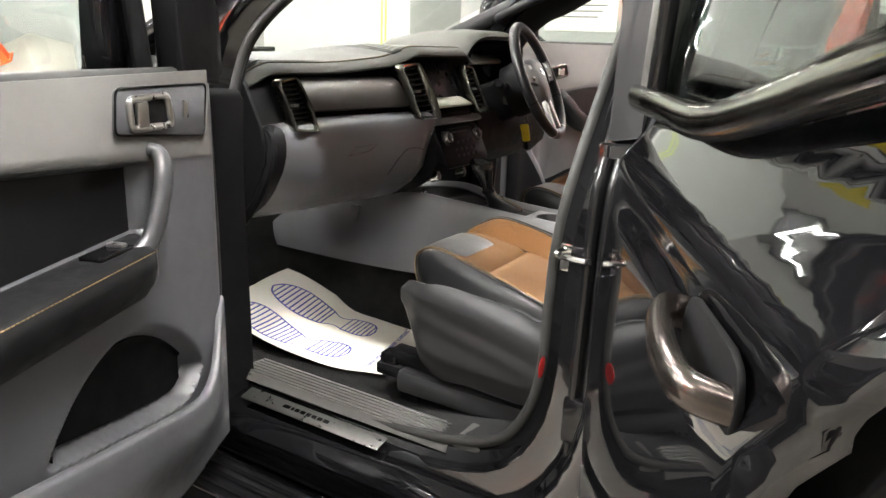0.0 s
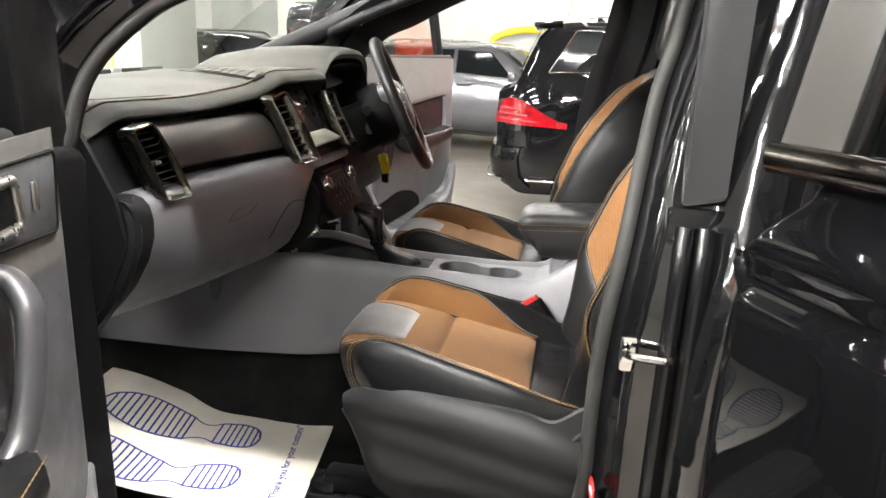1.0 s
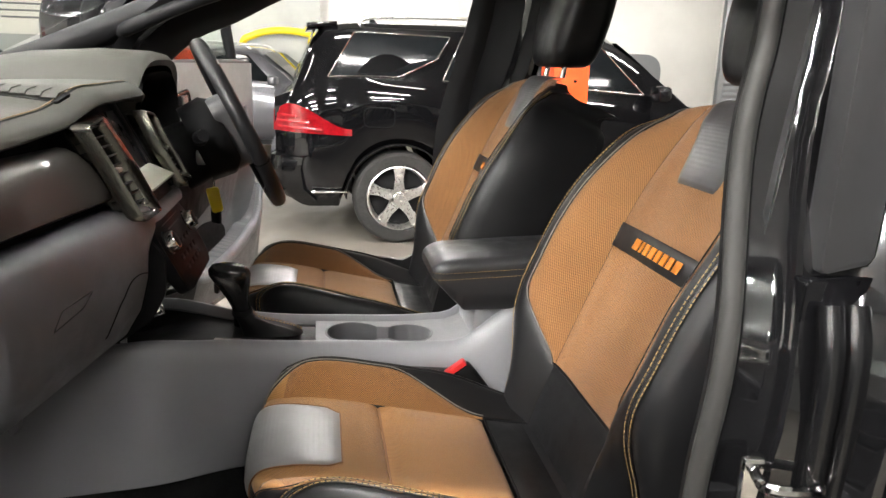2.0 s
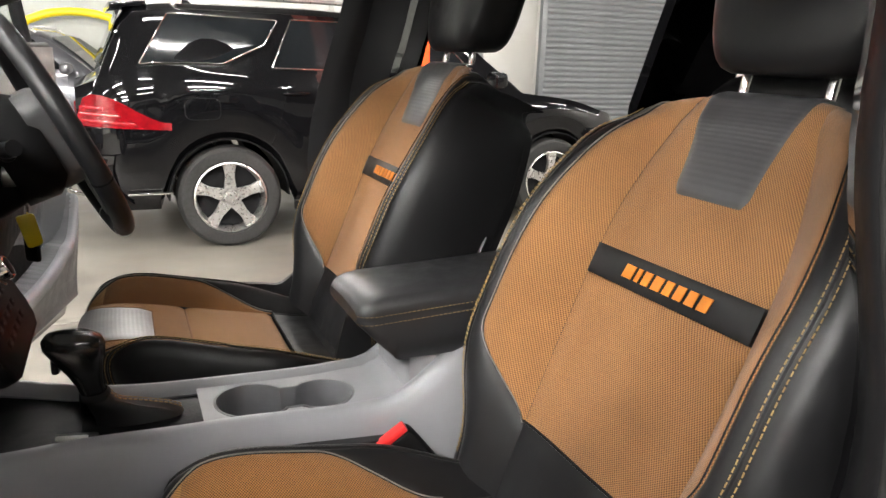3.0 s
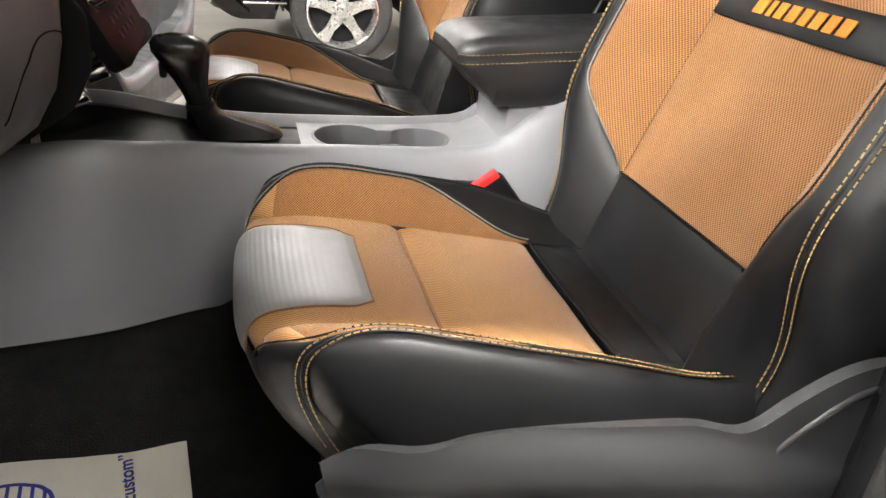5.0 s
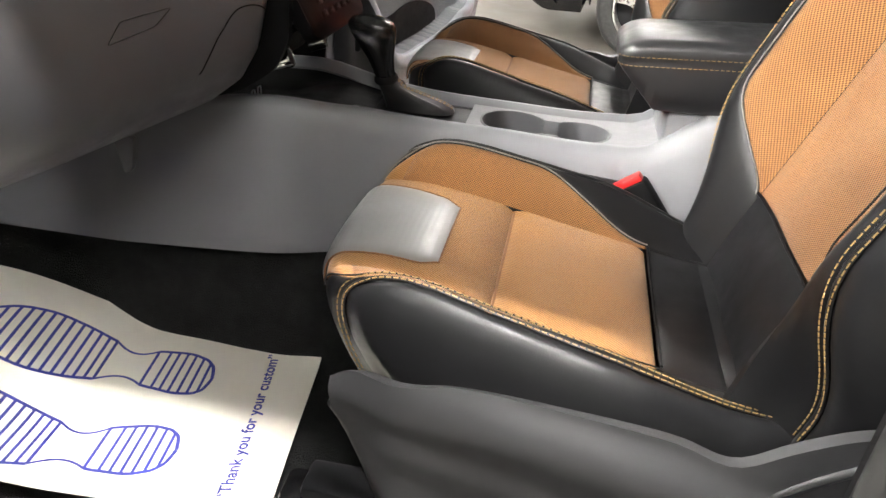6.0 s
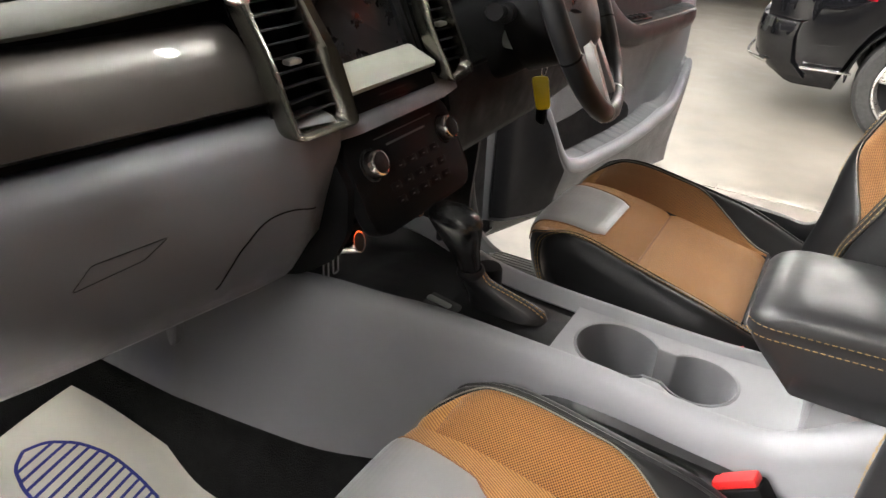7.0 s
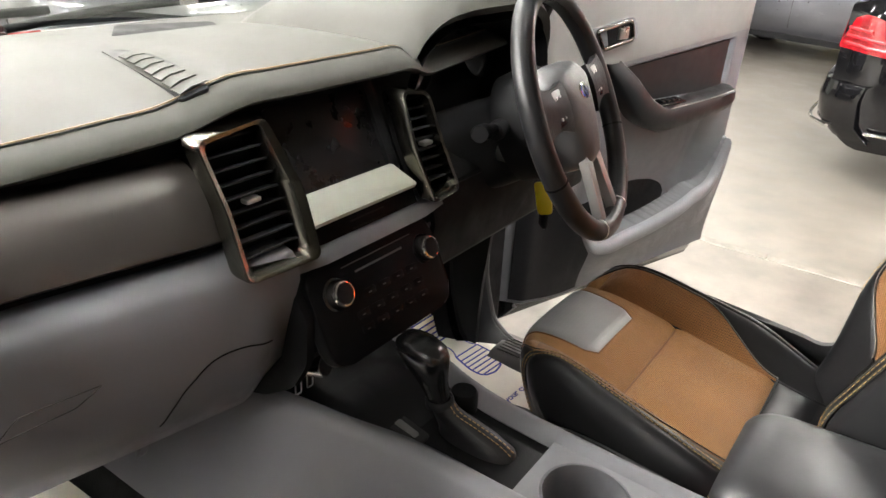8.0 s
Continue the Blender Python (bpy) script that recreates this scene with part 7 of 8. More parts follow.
def passenger_trim(door, S, LEN):
    # moulded inner panel: one relief of waist, insert, armrest and pocket lip
    dome = lambda u: 0.78 + 0.16 * math.sin(math.pi * min(1.0, max(0.0, (u - 0.14) / 0.46))) ** 0.7

    def relief(u, z):
        h = 0.02
        front = ease(0.0, 0.06, u - 0.1 * ease(0.75, 0.55, z)) * ease(LEN + 0.005, LEN - 0.03, u)
        arm_z = 1.095 - 0.03 * (u - 0.35)
        ins = ease(0.27, 0.3, u) * ease(LEN - 0.1, LEN - 0.13, u) * ease(arm_z, arm_z + 0.012, z) * ease(1.236 + 0.09 * (u - 0.3), 1.222 + 0.09 * (u - 0.3), z)
        arm = ease(0.3, 0.36, u) * ease(LEN - 0.05, LEN - 0.12, u) * ease(0.99, 1.05, z) * ease(arm_z + 0.012, arm_z, z)
        # the pocket: its rim falls steeply from the front, then runs level to the rear
        rim = 0.748 + 0.22 * max(0.0, u - 0.2) + 0.3 * (math.sqrt((0.18 - u) ** 2 + 0.0016) - 0.04) * 2 + max(0.0, 0.18 - u) * 0.7 - 0.6 * max(0.0, u - 0.18)
        inside = ease(rim - 0.004, rim + 0.008, z) * ease(LEN - 0.03, LEN - 0.09, u) * ease(dome(u) + 0.012, dome(u) - 0.03, z)
        return (h - 0.035 * ins + 0.055 * arm - 0.042 * inside * ease(0.05, 0.16, u)) * front - 0.03 * (1 - front)

    us = np.linspace(0.0, LEN, 170)
    bm = bmesh.new()
    rows = [[S(u, relief(u, z), z) for z in np.linspace(door_bottom(u) + 0.02, 1.375, 170)] for u in us]
    shell(bm, rows, 0.01)
    panel = part("inner_panel", bm, GREY_PLASTIC, door, "grey moulded inner door panel", 40)
    # black sheet standing for the shade in the pocket's mouth
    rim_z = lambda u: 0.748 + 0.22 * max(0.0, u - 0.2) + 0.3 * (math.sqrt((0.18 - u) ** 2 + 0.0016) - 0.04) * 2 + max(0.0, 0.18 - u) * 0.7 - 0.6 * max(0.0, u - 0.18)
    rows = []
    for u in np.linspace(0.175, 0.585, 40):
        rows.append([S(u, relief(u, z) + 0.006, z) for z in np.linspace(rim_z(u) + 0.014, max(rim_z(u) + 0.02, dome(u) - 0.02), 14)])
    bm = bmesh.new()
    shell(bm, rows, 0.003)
    part("pocket_shade", bm, BLACK, panel, "black sheet for the shade in the door pocket", 50)
    # pocket wall with a rounded rim, standing off the panel
    rows = []
    for u in np.linspace(0.05, LEN - 0.035, 90):
        lo, hi = door_bottom(u) + 0.03, rim_z(u)
        k = ease(0.03, 0.17, u) * ease(LEN - 0.03, LEN - 0.1, u)
        rows.append([S(u, 0.024 + 0.038 * k * ease(0.0, 0.75, t), lo + (hi - lo) * t) for t in np.linspace(0, 1, 12)] + [S(u, 0.022 + 0.037 * k, hi + 0.005), S(u, 0.018 + 0.034 * k, hi + 0.0075), S(u, 0.01 + 0.034 * k, hi + 0.006), S(u, 0.008 + 0.032 * k, hi - 0.02)])
    bm = bmesh.new()
    shell(bm, rows, 0.004)
    part("pocket_wall", bm, GREY_PLASTIC, panel, "grey door pocket with rounded rim", 50)
    bm = bmesh.new()
    rows = [[S(u, relief(u, z) + 0.003, z) for z in np.linspace(1.232 + 0.09 * (u - 0.3), 1.377, 14)] for u in np.linspace(0.07, LEN - 0.02, 50)]
    shell(bm, rows, 0.0045)
    part("upper_panel", bm, LIT_UPPER_GREY, panel, "grey upper door trim, lightened as if lit from above", 50)
    # black insert and armrest pad
    az = lambda u: 1.095 - 0.03 * (u - 0.35)
    bm = bmesh.new()
    rows = [[S(u, relief(u, z) + 0.004, z) for z in np.linspace(az(u) + 0.013, 1.22 + 0.09 * (u - 0.3), 8)] for u in np.linspace(0.305, LEN - 0.135, 20)]
    shell(bm, rows, 0.0045)
    part("dark_insert", bm, DARK, panel, "black padded door insert")
    bm = bmesh.new()
    rows = []
    for u in np.linspace(0.32, LEN - 0.1, 22):
        k = ease(0.315, 0.37, u)
        rows.append([S(u, h * (0.3 + 0.7 * k), z + az(u)) for h, z in ((0.0, 0.012), (0.035, 0.014), (0.074, 0.01), (0.087, 0.0), (0.089, -0.02), (0.08, -0.05), (0.062, -0.075), (0.02, -0.085))])
    shell(bm, [r[::-1] for r in rows], 0.008)
    rest = part("armrest", bm, DARK, panel, "black door armrest with gold stitching", 50)
    bm = bmesh.new()
    add_stitches(bm, [S(u, 0.0855, az(u) + 0.0055) for u in np.linspace(0.37, LEN - 0.11, 40)], 0.006, 0.0025, 0.0006)
    part("stitching", bm, THREAD, rest, "gold stitching", 0)
    bm = bmesh.new()
    add_box(bm, S(0.43, 0.035, az(0.43) + 0.015), (0.085, 0.04, 0.008), 0.003)
    sw = part("switch_plate", bm, PIANO, rest, "dark window switch plate")
    for k in range(1):
        bm = bmesh.new()
        add_box(bm, S(0.405 + 0.022 * k, 0.035, az(0.43) + 0.021), (0.016, 0.03, 0.008), 0.003)
        part("window_switch", bm, SATIN, sw)
    # pull strap
    bm = bmesh.new()
    add_tube(bm, smooth_path([S(0.275, 0.012, 1.25), S(0.27, 0.035, 1.243), S(0.29, 0.056, 1.215), S(0.315, 0.06, 1.16), S(0.345, 0.058, 1.11), S(0.385, 0.052, 1.085)], 6), [0.014, 0.016] + [0.0175] * 29, 12, False, 0.75)
    part("pull_handle", bm, DARK_LEATHER, panel, "dark pull handle", 60)
    # inner latch bezel
    bm = bmesh.new()
    add_prism(bm, rounded([(0.1, 1.255), (0.375, 1.285), (0.365, 1.357), (0.085, 1.352)], 0.014), 0.012, 0.003, Matrix.Translation((0, 0.022, 0)) @ Matrix.Rotation(radians(90), 4, "X"))
    bez = part("latch_bezel", bm, GREY_PLASTIC, panel, "grey latch bezel")
    bm = bmesh.new()
    add_tube(bm, [S(a, 0.0285, b) for a, b in rounded([(0.1, 1.255), (0.375, 1.285), (0.365, 1.357), (0.085, 1.352)], 0.014)], 0.0022, 6, True)
    part("bezel_gap", bm, BLACK, bez, "", 60)
    bm = bmesh.new()
    ring = [S(0.275 + a, 0.03, 1.312 + b) for a, b in rounded([(-0.06, -0.026), (0.058, -0.022), (0.062, 0.026), (-0.05, 0.028)], 0.012)]
    add_tube(bm, ring, 0.0065, 8, True)
    part("latch_surround", bm, SATIN, bez, "satin metal latch surround", 60)
    bm = bmesh.new()
    add_prism(bm, rounded([(-0.05, -0.02), (0.05, -0.018), (0.052, 0.02), (-0.042, 0.021)], 0.008), 0.006, 0.001, Matrix.Translation(S(0.275, 0.027, 1.312)) @ Matrix.Rotation(radians(90), 4, "X"))
    part("latch_well", bm, BLACK, bez)
    bm = bmesh.new()
    add_box(bm, S(0.305, 0.033, 1.312), (0.03, 0.008, 0.042), 0.003)
    part("latch_lever", bm, SATIN, bez)
    bm = bmesh.new()
    add_box(bm, S(0.165, 0.03, 1.31), (0.014, 0.004, 0.034), 0.002)
    part("lock_mark", bm, SATIN, bez)


def driver_trim(door, S, LEN):
    """The driver door's moulded panel, S maps (along, out, up)."""
    rim_z = curve_fn((0.1, 0.16, 0.215, 0.27, 0.32, 0.37, 0.5, 0.63, 0.8, 0.9, 0.945), (1.03, 0.95, 0.86, 0.76, 0.7, 0.682, 0.687, 0.701, 0.745, 0.8, 0.9))

    def relief(u, z):
        front = ease(0.01, 0.09, u) * ease(LEN + 0.005, LEN - 0.03, u)
        rim = rim_z(min(0.945, max(0.1, u)))
        below = ease(rim + 0.004, rim - 0.004, z) * ease(0.12, 0.24, u)
        wall = 0.03 * below * ease(0.55, rim - 0.02, z) - 0.006 * below * ease(rim - 0.034, rim - 0.002, z)
        pocket = 0.045 * (1 - below) * ease(rim + 0.32, rim + 0.05, z) * ease(0.2, 0.32, u) * ease(0.95, 0.8, u)
        top = 1.176 + 0.092 * (u - 0.41)
        ins = ease(0.36 + 0.5 * (1.176 - z), 0.38 + 0.5 * (1.176 - z), u) * ease(0.89, 0.87, u) * ease(1.06, 1.07, z) * ease(top, top - 0.01, z)
        return (0.02 + wall - pocket - 0.014 * ins) * front - 0.03 * (1 - front)

    bm = bmesh.new()
    rows = [[S(u, relief(u, z), z) for z in np.linspace(door_bottom(u) + 0.02, 1.375, 170)] for u in np.linspace(0.0, LEN, 170)]
    shell(bm, [r[::-1] for r in rows], 0.01)
    panel = part("inner_panel", bm, GREY_PLASTIC, door, "grey moulded inner door panel", 40)
    # upper trim above a seam line, its grey lightened for light from above
    bm = bmesh.new()
    rows = [[S(u, relief(u, z) + 0.003, z) for z in np.linspace(1.19 + 0.092 * (u - 0.41), 1.377, 14)] for u in np.linspace(0.06, LEN - 0.02, 50)]
    shell(bm, [r[::-1] for r in rows], 0.0045)
    part("upper_panel", bm, LIT_UPPER_GREY, panel, "grey upper door trim, lightened as if lit from above", 50)
    # black padded insert
    bm = bmesh.new()
    rows = []
    for u in np.linspace(0.375, 0.868, 30):
        hi = 1.168 + 0.092 * (u - 0.41)
        lo = max(1.068, 1.176 - 2 * (u - 0.372))
        rows.append([S(u, relief(u, z) + 0.005, z) for z in np.linspace(min(lo, hi - 0.004), hi, 10)])
    shell(bm, [r[::-1] for r in rows], 0.004)
    part("dark_insert", bm, LEATHER, panel, "black padded door insert")
    # black sheet above the rim imitates shade inside the pocket
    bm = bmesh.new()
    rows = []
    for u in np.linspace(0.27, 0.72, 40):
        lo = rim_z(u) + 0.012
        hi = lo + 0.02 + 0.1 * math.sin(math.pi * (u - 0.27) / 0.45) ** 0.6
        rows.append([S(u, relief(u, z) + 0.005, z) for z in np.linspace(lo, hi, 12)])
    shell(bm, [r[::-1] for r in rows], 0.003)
    part("pocket_shade", bm, BLACK, panel, "black sheet for the shade in the door pocket", 50)
    bm = bmesh.new()
    rows = []
    for u in np.linspace(0.17, 0.944, 90):
        r = rim_z(u)
        k = ease(0.14, 0.26, u)
        rows.append([S(u, 0.022 + 0.028 * k + h, r + dz) for h, dz in ((0.0, -0.036), (0.004, -0.03), (0.003, -0.008), (-0.002, 0.002), (-0.01, 0.005), (-0.022, 0.002))])
    shell(bm, [r[::-1] for r in rows], 0.003)
    part("pocket_rim", bm, CONSOLE, panel, "pale grey rounded pocket rim", 60)
    # dark sheet in front of the pocket, standing for the shade there
    bm = bmesh.new()
    rows = []
    for u in np.linspace(0.05, 0.3, 24):
        hi = min(0.98, rim_z(max(0.1, u)) - 0.05)
        rows.append([S(u, relief(u, z) + 0.005, z) for z in np.linspace(door_bottom(u) + 0.03, hi, 16)])
    shell(bm, [r[::-1] for r in rows], 0.004)
    part("lower_front_shade", bm, DARK, panel, "dark sheet for the shaded lower front of the door", 50)
    # pull strap running down into the armrest
    stations = [((0.345, 1.19), (0.29, 1.186), 0.028), ((0.395, 1.145), (0.33, 1.12), 0.055), ((0.455, 1.09), (0.4, 1.04), 0.07), ((0.53, 1.058), (0.51, 0.99), 0.077),
                ((0.62, 1.062), (0.62, 0.992), 0.077), ((0.74, 1.068), (0.74, 1.004), 0.077), ((0.85, 1.076), (0.85, 1.02), 0.072), ((0.885, 1.078), (0.885, 1.03), 0.03)]
    cols = []
    for q, k in ((0.0, 0.0), (0.0, 0.55), (0.02, 0.9), (0.1, 1.0), (0.5, 1.04), (0.85, 0.95), (1.0, 0.7), (1.0, 0.0)):
        cols.append(smooth_path([S(a[0] + (b[0] - a[0]) * q, 0.004 + h * k, a[1] + (b[1] - a[1]) * q) for a, b, h in stations], 6))
    bm = bmesh.new()
    rows = [list(r) for r in zip(*cols)]
    shell(bm, rows, 0.006)
    rest = part("armrest", bm, LEATHER, panel, "black armrest with a pull strap", 50)
    # thin pale tube imitates the highlight on the armrest's upper edge
    bm = bmesh.new()
    add_tube(bm, smooth_path([S(0.53, 0.076, 1.0565), S(0.62, 0.077, 1.0605), S(0.74, 0.077, 1.0665), S(0.85, 0.072, 1.0745)], 6), 0.0016, 6)
    part("piping", bm, PIPING, rest, "pale tube for the highlight along the armrest edge", 60)
    bm = bmesh.new()
    add_box(bm, S(0.56, 0.04, 1.064), (0.12, 0.045, 0.008), 0.003)
    plate_ob = part("switch_plate", bm, PIANO, rest, "dark window switch plate")
    for k in range(4):
        bm = bmesh.new()
        add_box(bm, S(0.522 + 0.024 * k, 0.044, 1.07), (0.017, 0.026, 0.009), 0.003)
        part("window_switch", bm, PIANO, plate_ob)
    # latch in a smoked bowl
    ol = rounded([(0.205, 1.275), (0.245, 1.215), (0.395, 1.24), (0.372, 1.3)], 0.018)
    flat = Matrix.Translation(S(0, 0.024, 0)) @ Matrix.Rotation(radians(90), 4, "X")
    bm = bmesh.new()
    add_prism(bm, ol, 0.01, 0.003, flat)
    bez = part("latch_bezel", bm, GREY_PLASTIC, panel, "grey latch bezel")
    bm = bmesh.new()
    add_tube(bm, [S(a, 0.031, b) for a, b in rounded([(0.225, 1.27), (0.256, 1.225), (0.37, 1.246), (0.352, 1.292)], 0.012)], 0.006, 8, True)
    part("latch_surround", bm, DARK_CHROME, bez, "smoked metal latch surround", 60)
    bm = bmesh.new()
    add_prism(bm, rounded([(0.262, 1.272), (0.278, 1.232), (0.362, 1.249), (0.347, 1.287)], 0.008), 0.008, 0.001, Matrix.Translation(S(0, 0.027, 0)) @ Matrix.Rotation(radians(90), 4, "X"))
    part("latch_well", bm, BLACK, bez)
    bm = bmesh.new()
    add_box(bm, S(0.325, 0.033, 1.262), (0.036, 0.008, 0.03), 0.003)
    part("latch_lever", bm, SATIN, bez, "satin metal latch lever")


def front_door(m, side, label, LEN=1.04):
    door = thing("front_door", m, label, "car door", "front doors")
    S = lambda u, h, z: Vector((u, side * h, z))

    # outer skin and steel edge
    bm = bmesh.new()
    rows = [[S(u, -0.15 - 0.035 * math.sin(math.pi * t) + 0.05 * ease(0.85, 1.0, t), door_bottom(u) - 0.04 + (1.37 - door_bottom(u) + 0.04) * t) for t in np.linspace(0, 1, 14)] for u in np.linspace(0.0, LEN + 0.02, 16)]
    shell(bm, rows if side < 0 else [r[::-1] for r in rows], 0.02)
    part("outer_skin", bm, PAINT, door, "gloss black outer skin", 50)
    bm = bmesh.new()
    ol = rounded([(0.0, 0.5), (LEN, 0.47), (LEN + 0.02, 0.9), (LEN, 1.36), (0.03, 1.35), (0.02, 0.95)], 0.03)
    add_prism(bm, ol, 0.11, 0.01, Matrix.Translation((0, side * -0.085, 0)) @ Matrix.Rotation(radians(90), 4, "X"))
    part("door_frame", bm, FLANGE, door, "black painted door shell")
    bm = bmesh.new()
    edge = smooth_path([S(0.02, -0.02, 0.6), S(0.0, -0.02, 0.95), S(0.01, -0.02, 1.3)], 8)
    add_tube(bm, edge, 0.014, 8)
    part("edge_seal", bm, SEAL, door, "", 60)

    if side > 0:
        passenger_trim(door, S, LEN)
    else:
        driver_trim(door, S, LEN)
    # mirror cover, glass channel, window frame
    bm = bmesh.new()
    add_prism(bm, rounded([(0.0, 1.345), (0.15, 1.36), (0.165, 1.6), (0.1, 1.59), (0.005, 1.51)], 0.02), 0.05, 0.012, Matrix.Translation((0, side * -0.005, 0)) @ Matrix.Rotation(radians(90), 4, "X"))
    part("mirror_cover", bm, DARK, door, "dark mirror mounting cover")
    bm = bmesh.new()
    pts = [S(0.0, -0.06, 1.4), S(0.005, -0.065, 1.5), S(0.1, -0.075, 1.585), S(0.25, -0.085, 1.645), S(0.42, -0.095, 1.685), S(0.65, -0.1, 1.7), S(0.85, -0.1, 1.7), S(0.93, -0.098, 1.66), S(0.95, -0.085, 1.55), S(0.98, -0.07, 1.36)]
    add_tube(bm, smooth_path(pts, 6), 0.022, 8, False, 1.3)
    part("window_frame", bm, BLACK, door, "black window frame", 60)
    bm = bmesh.new()
    add_tube(bm, [S(0.2, -0.025, 1.36), S(0.215, -0.045, 1.63)], 0.017, 8)
    part("quarter_bar", bm, BLACK, door, "", 60)
    bm = bmesh.new()
    add_tube(bm, [S(0.12, 0.0, 1.372), S(LEN - 0.03, 0.0, 1.38)], 0.012, 8)
    part("waist_seal", bm, SEAL, door, "", 60)
    bm = bmesh.new()
    rows = []
    for u in np.linspace(0.19, 0.95, 14):
        zt = float(np.interp(u, (0.1, 0.25, 0.42, 0.65, 0.85, 0.93), (1.585, 1.645, 1.685, 1.7, 1.7, 1.66)))
        rows.append([S(u, -0.07 - 0.03 * t, 1.36 + (zt - 1.36) * t) for t in np.linspace(0, 1, 5)])
    shell(bm, rows, 0.004)
    pane = part("window_pane", bm, DOOR_GLASS, door, "clear door glass")
    pane.visible_shadow = False
    bm = bmesh.new()
    add_box(bm, S(LEN + 0.012, -0.03, 0.62), (0.012, 0.05, 0.025), 0.003)
    part("door_lamp", bm, LAMP_RED, door, "red door edge lamp")
    for z in (0.75, 1.15):
        bm = bmesh.new()
        add_box(bm, S(-0.02, -0.1, z), (0.07, 0.03, 0.06), 0.008)
        part("hinge", bm, FLANGE, door)
    # wing mirror
    bm = bmesh.new()
    rows = []
    for h, k in ((-0.065, 0.55), (-0.08, 0.92), (-0.13, 1.0), (-0.25, 1.0), (-0.3, 0.9), (-0.32, 0.6)):
        rows.append([S(0.2 + 0.1 * 0.0 + 0.0, 0, 0) + S(0.06 * 0 + 0.0, h, 1.45) + Vector((0.065 * k * math.copysign(abs(math.cos(q)) ** 0.6, math.cos(q)), 0, 0.115 * k * math.copysign(abs(math.sin(q)) ** 0.6, math.sin(q)))) for q in (2 * math.pi * i / 28 for i in range(28))])
    vs = add_grid(bm, rows, True)
    bm.faces.new(vs[0][::-1]), bm.faces.new(vs[-1])
    mh = part("mirror_housing", bm, PAINT, door, "gloss black mirror housing", 60)
    bm = bmesh.new()
    add_prism(bm, rounded([(-0.1, -0.075), (0.09, -0.08), (0.1, 0.1), (-0.085, 0.1)], 0.025), 0.004, 0.001, Matrix.Translation(S(0.268, -0.19, 1.44)) @ Matrix.Rotation(radians(90), 4, "Z") @ Matrix.Rotation(radians(90), 4, "X"))
    part("mirror_glass", bm, MIRROR, mh, "silvered mirror glass")
    bm = bmesh.new()
    add_box(bm, S(0.16, -0.13, 1.39), (0.07, 0.14, 0.05), 0.015)
    part("mirror_arm", bm, DARK, mh)
    # outer handle
    bm = bmesh.new()
    add_tube(bm, smooth_path([S(LEN - 0.24, -0.17, 1.16), S(LEN - 0.22, -0.215, 1.16), S(LEN - 0.1, -0.215, 1.16), S(LEN - 0.06, -0.17, 1.16)], 6), 0.014, 10)
    part("outer_handle", bm, SATIN, door, "satin silver outer handle", 60)
    return door


P_OPEN, D_OPEN, R_OPEN = 69.5, 74.5, 64.0
front_door(pose(-0.105, -0.8, -0.028, 0, 0, -P_OPEN), 1, "open passenger door with grey panel and black armrest")
front_door(pose(-0.275, 0.84, 0.05, 0, 0, D_OPEN), -1, "open driver door with grey panel and black armrest", 0.98)


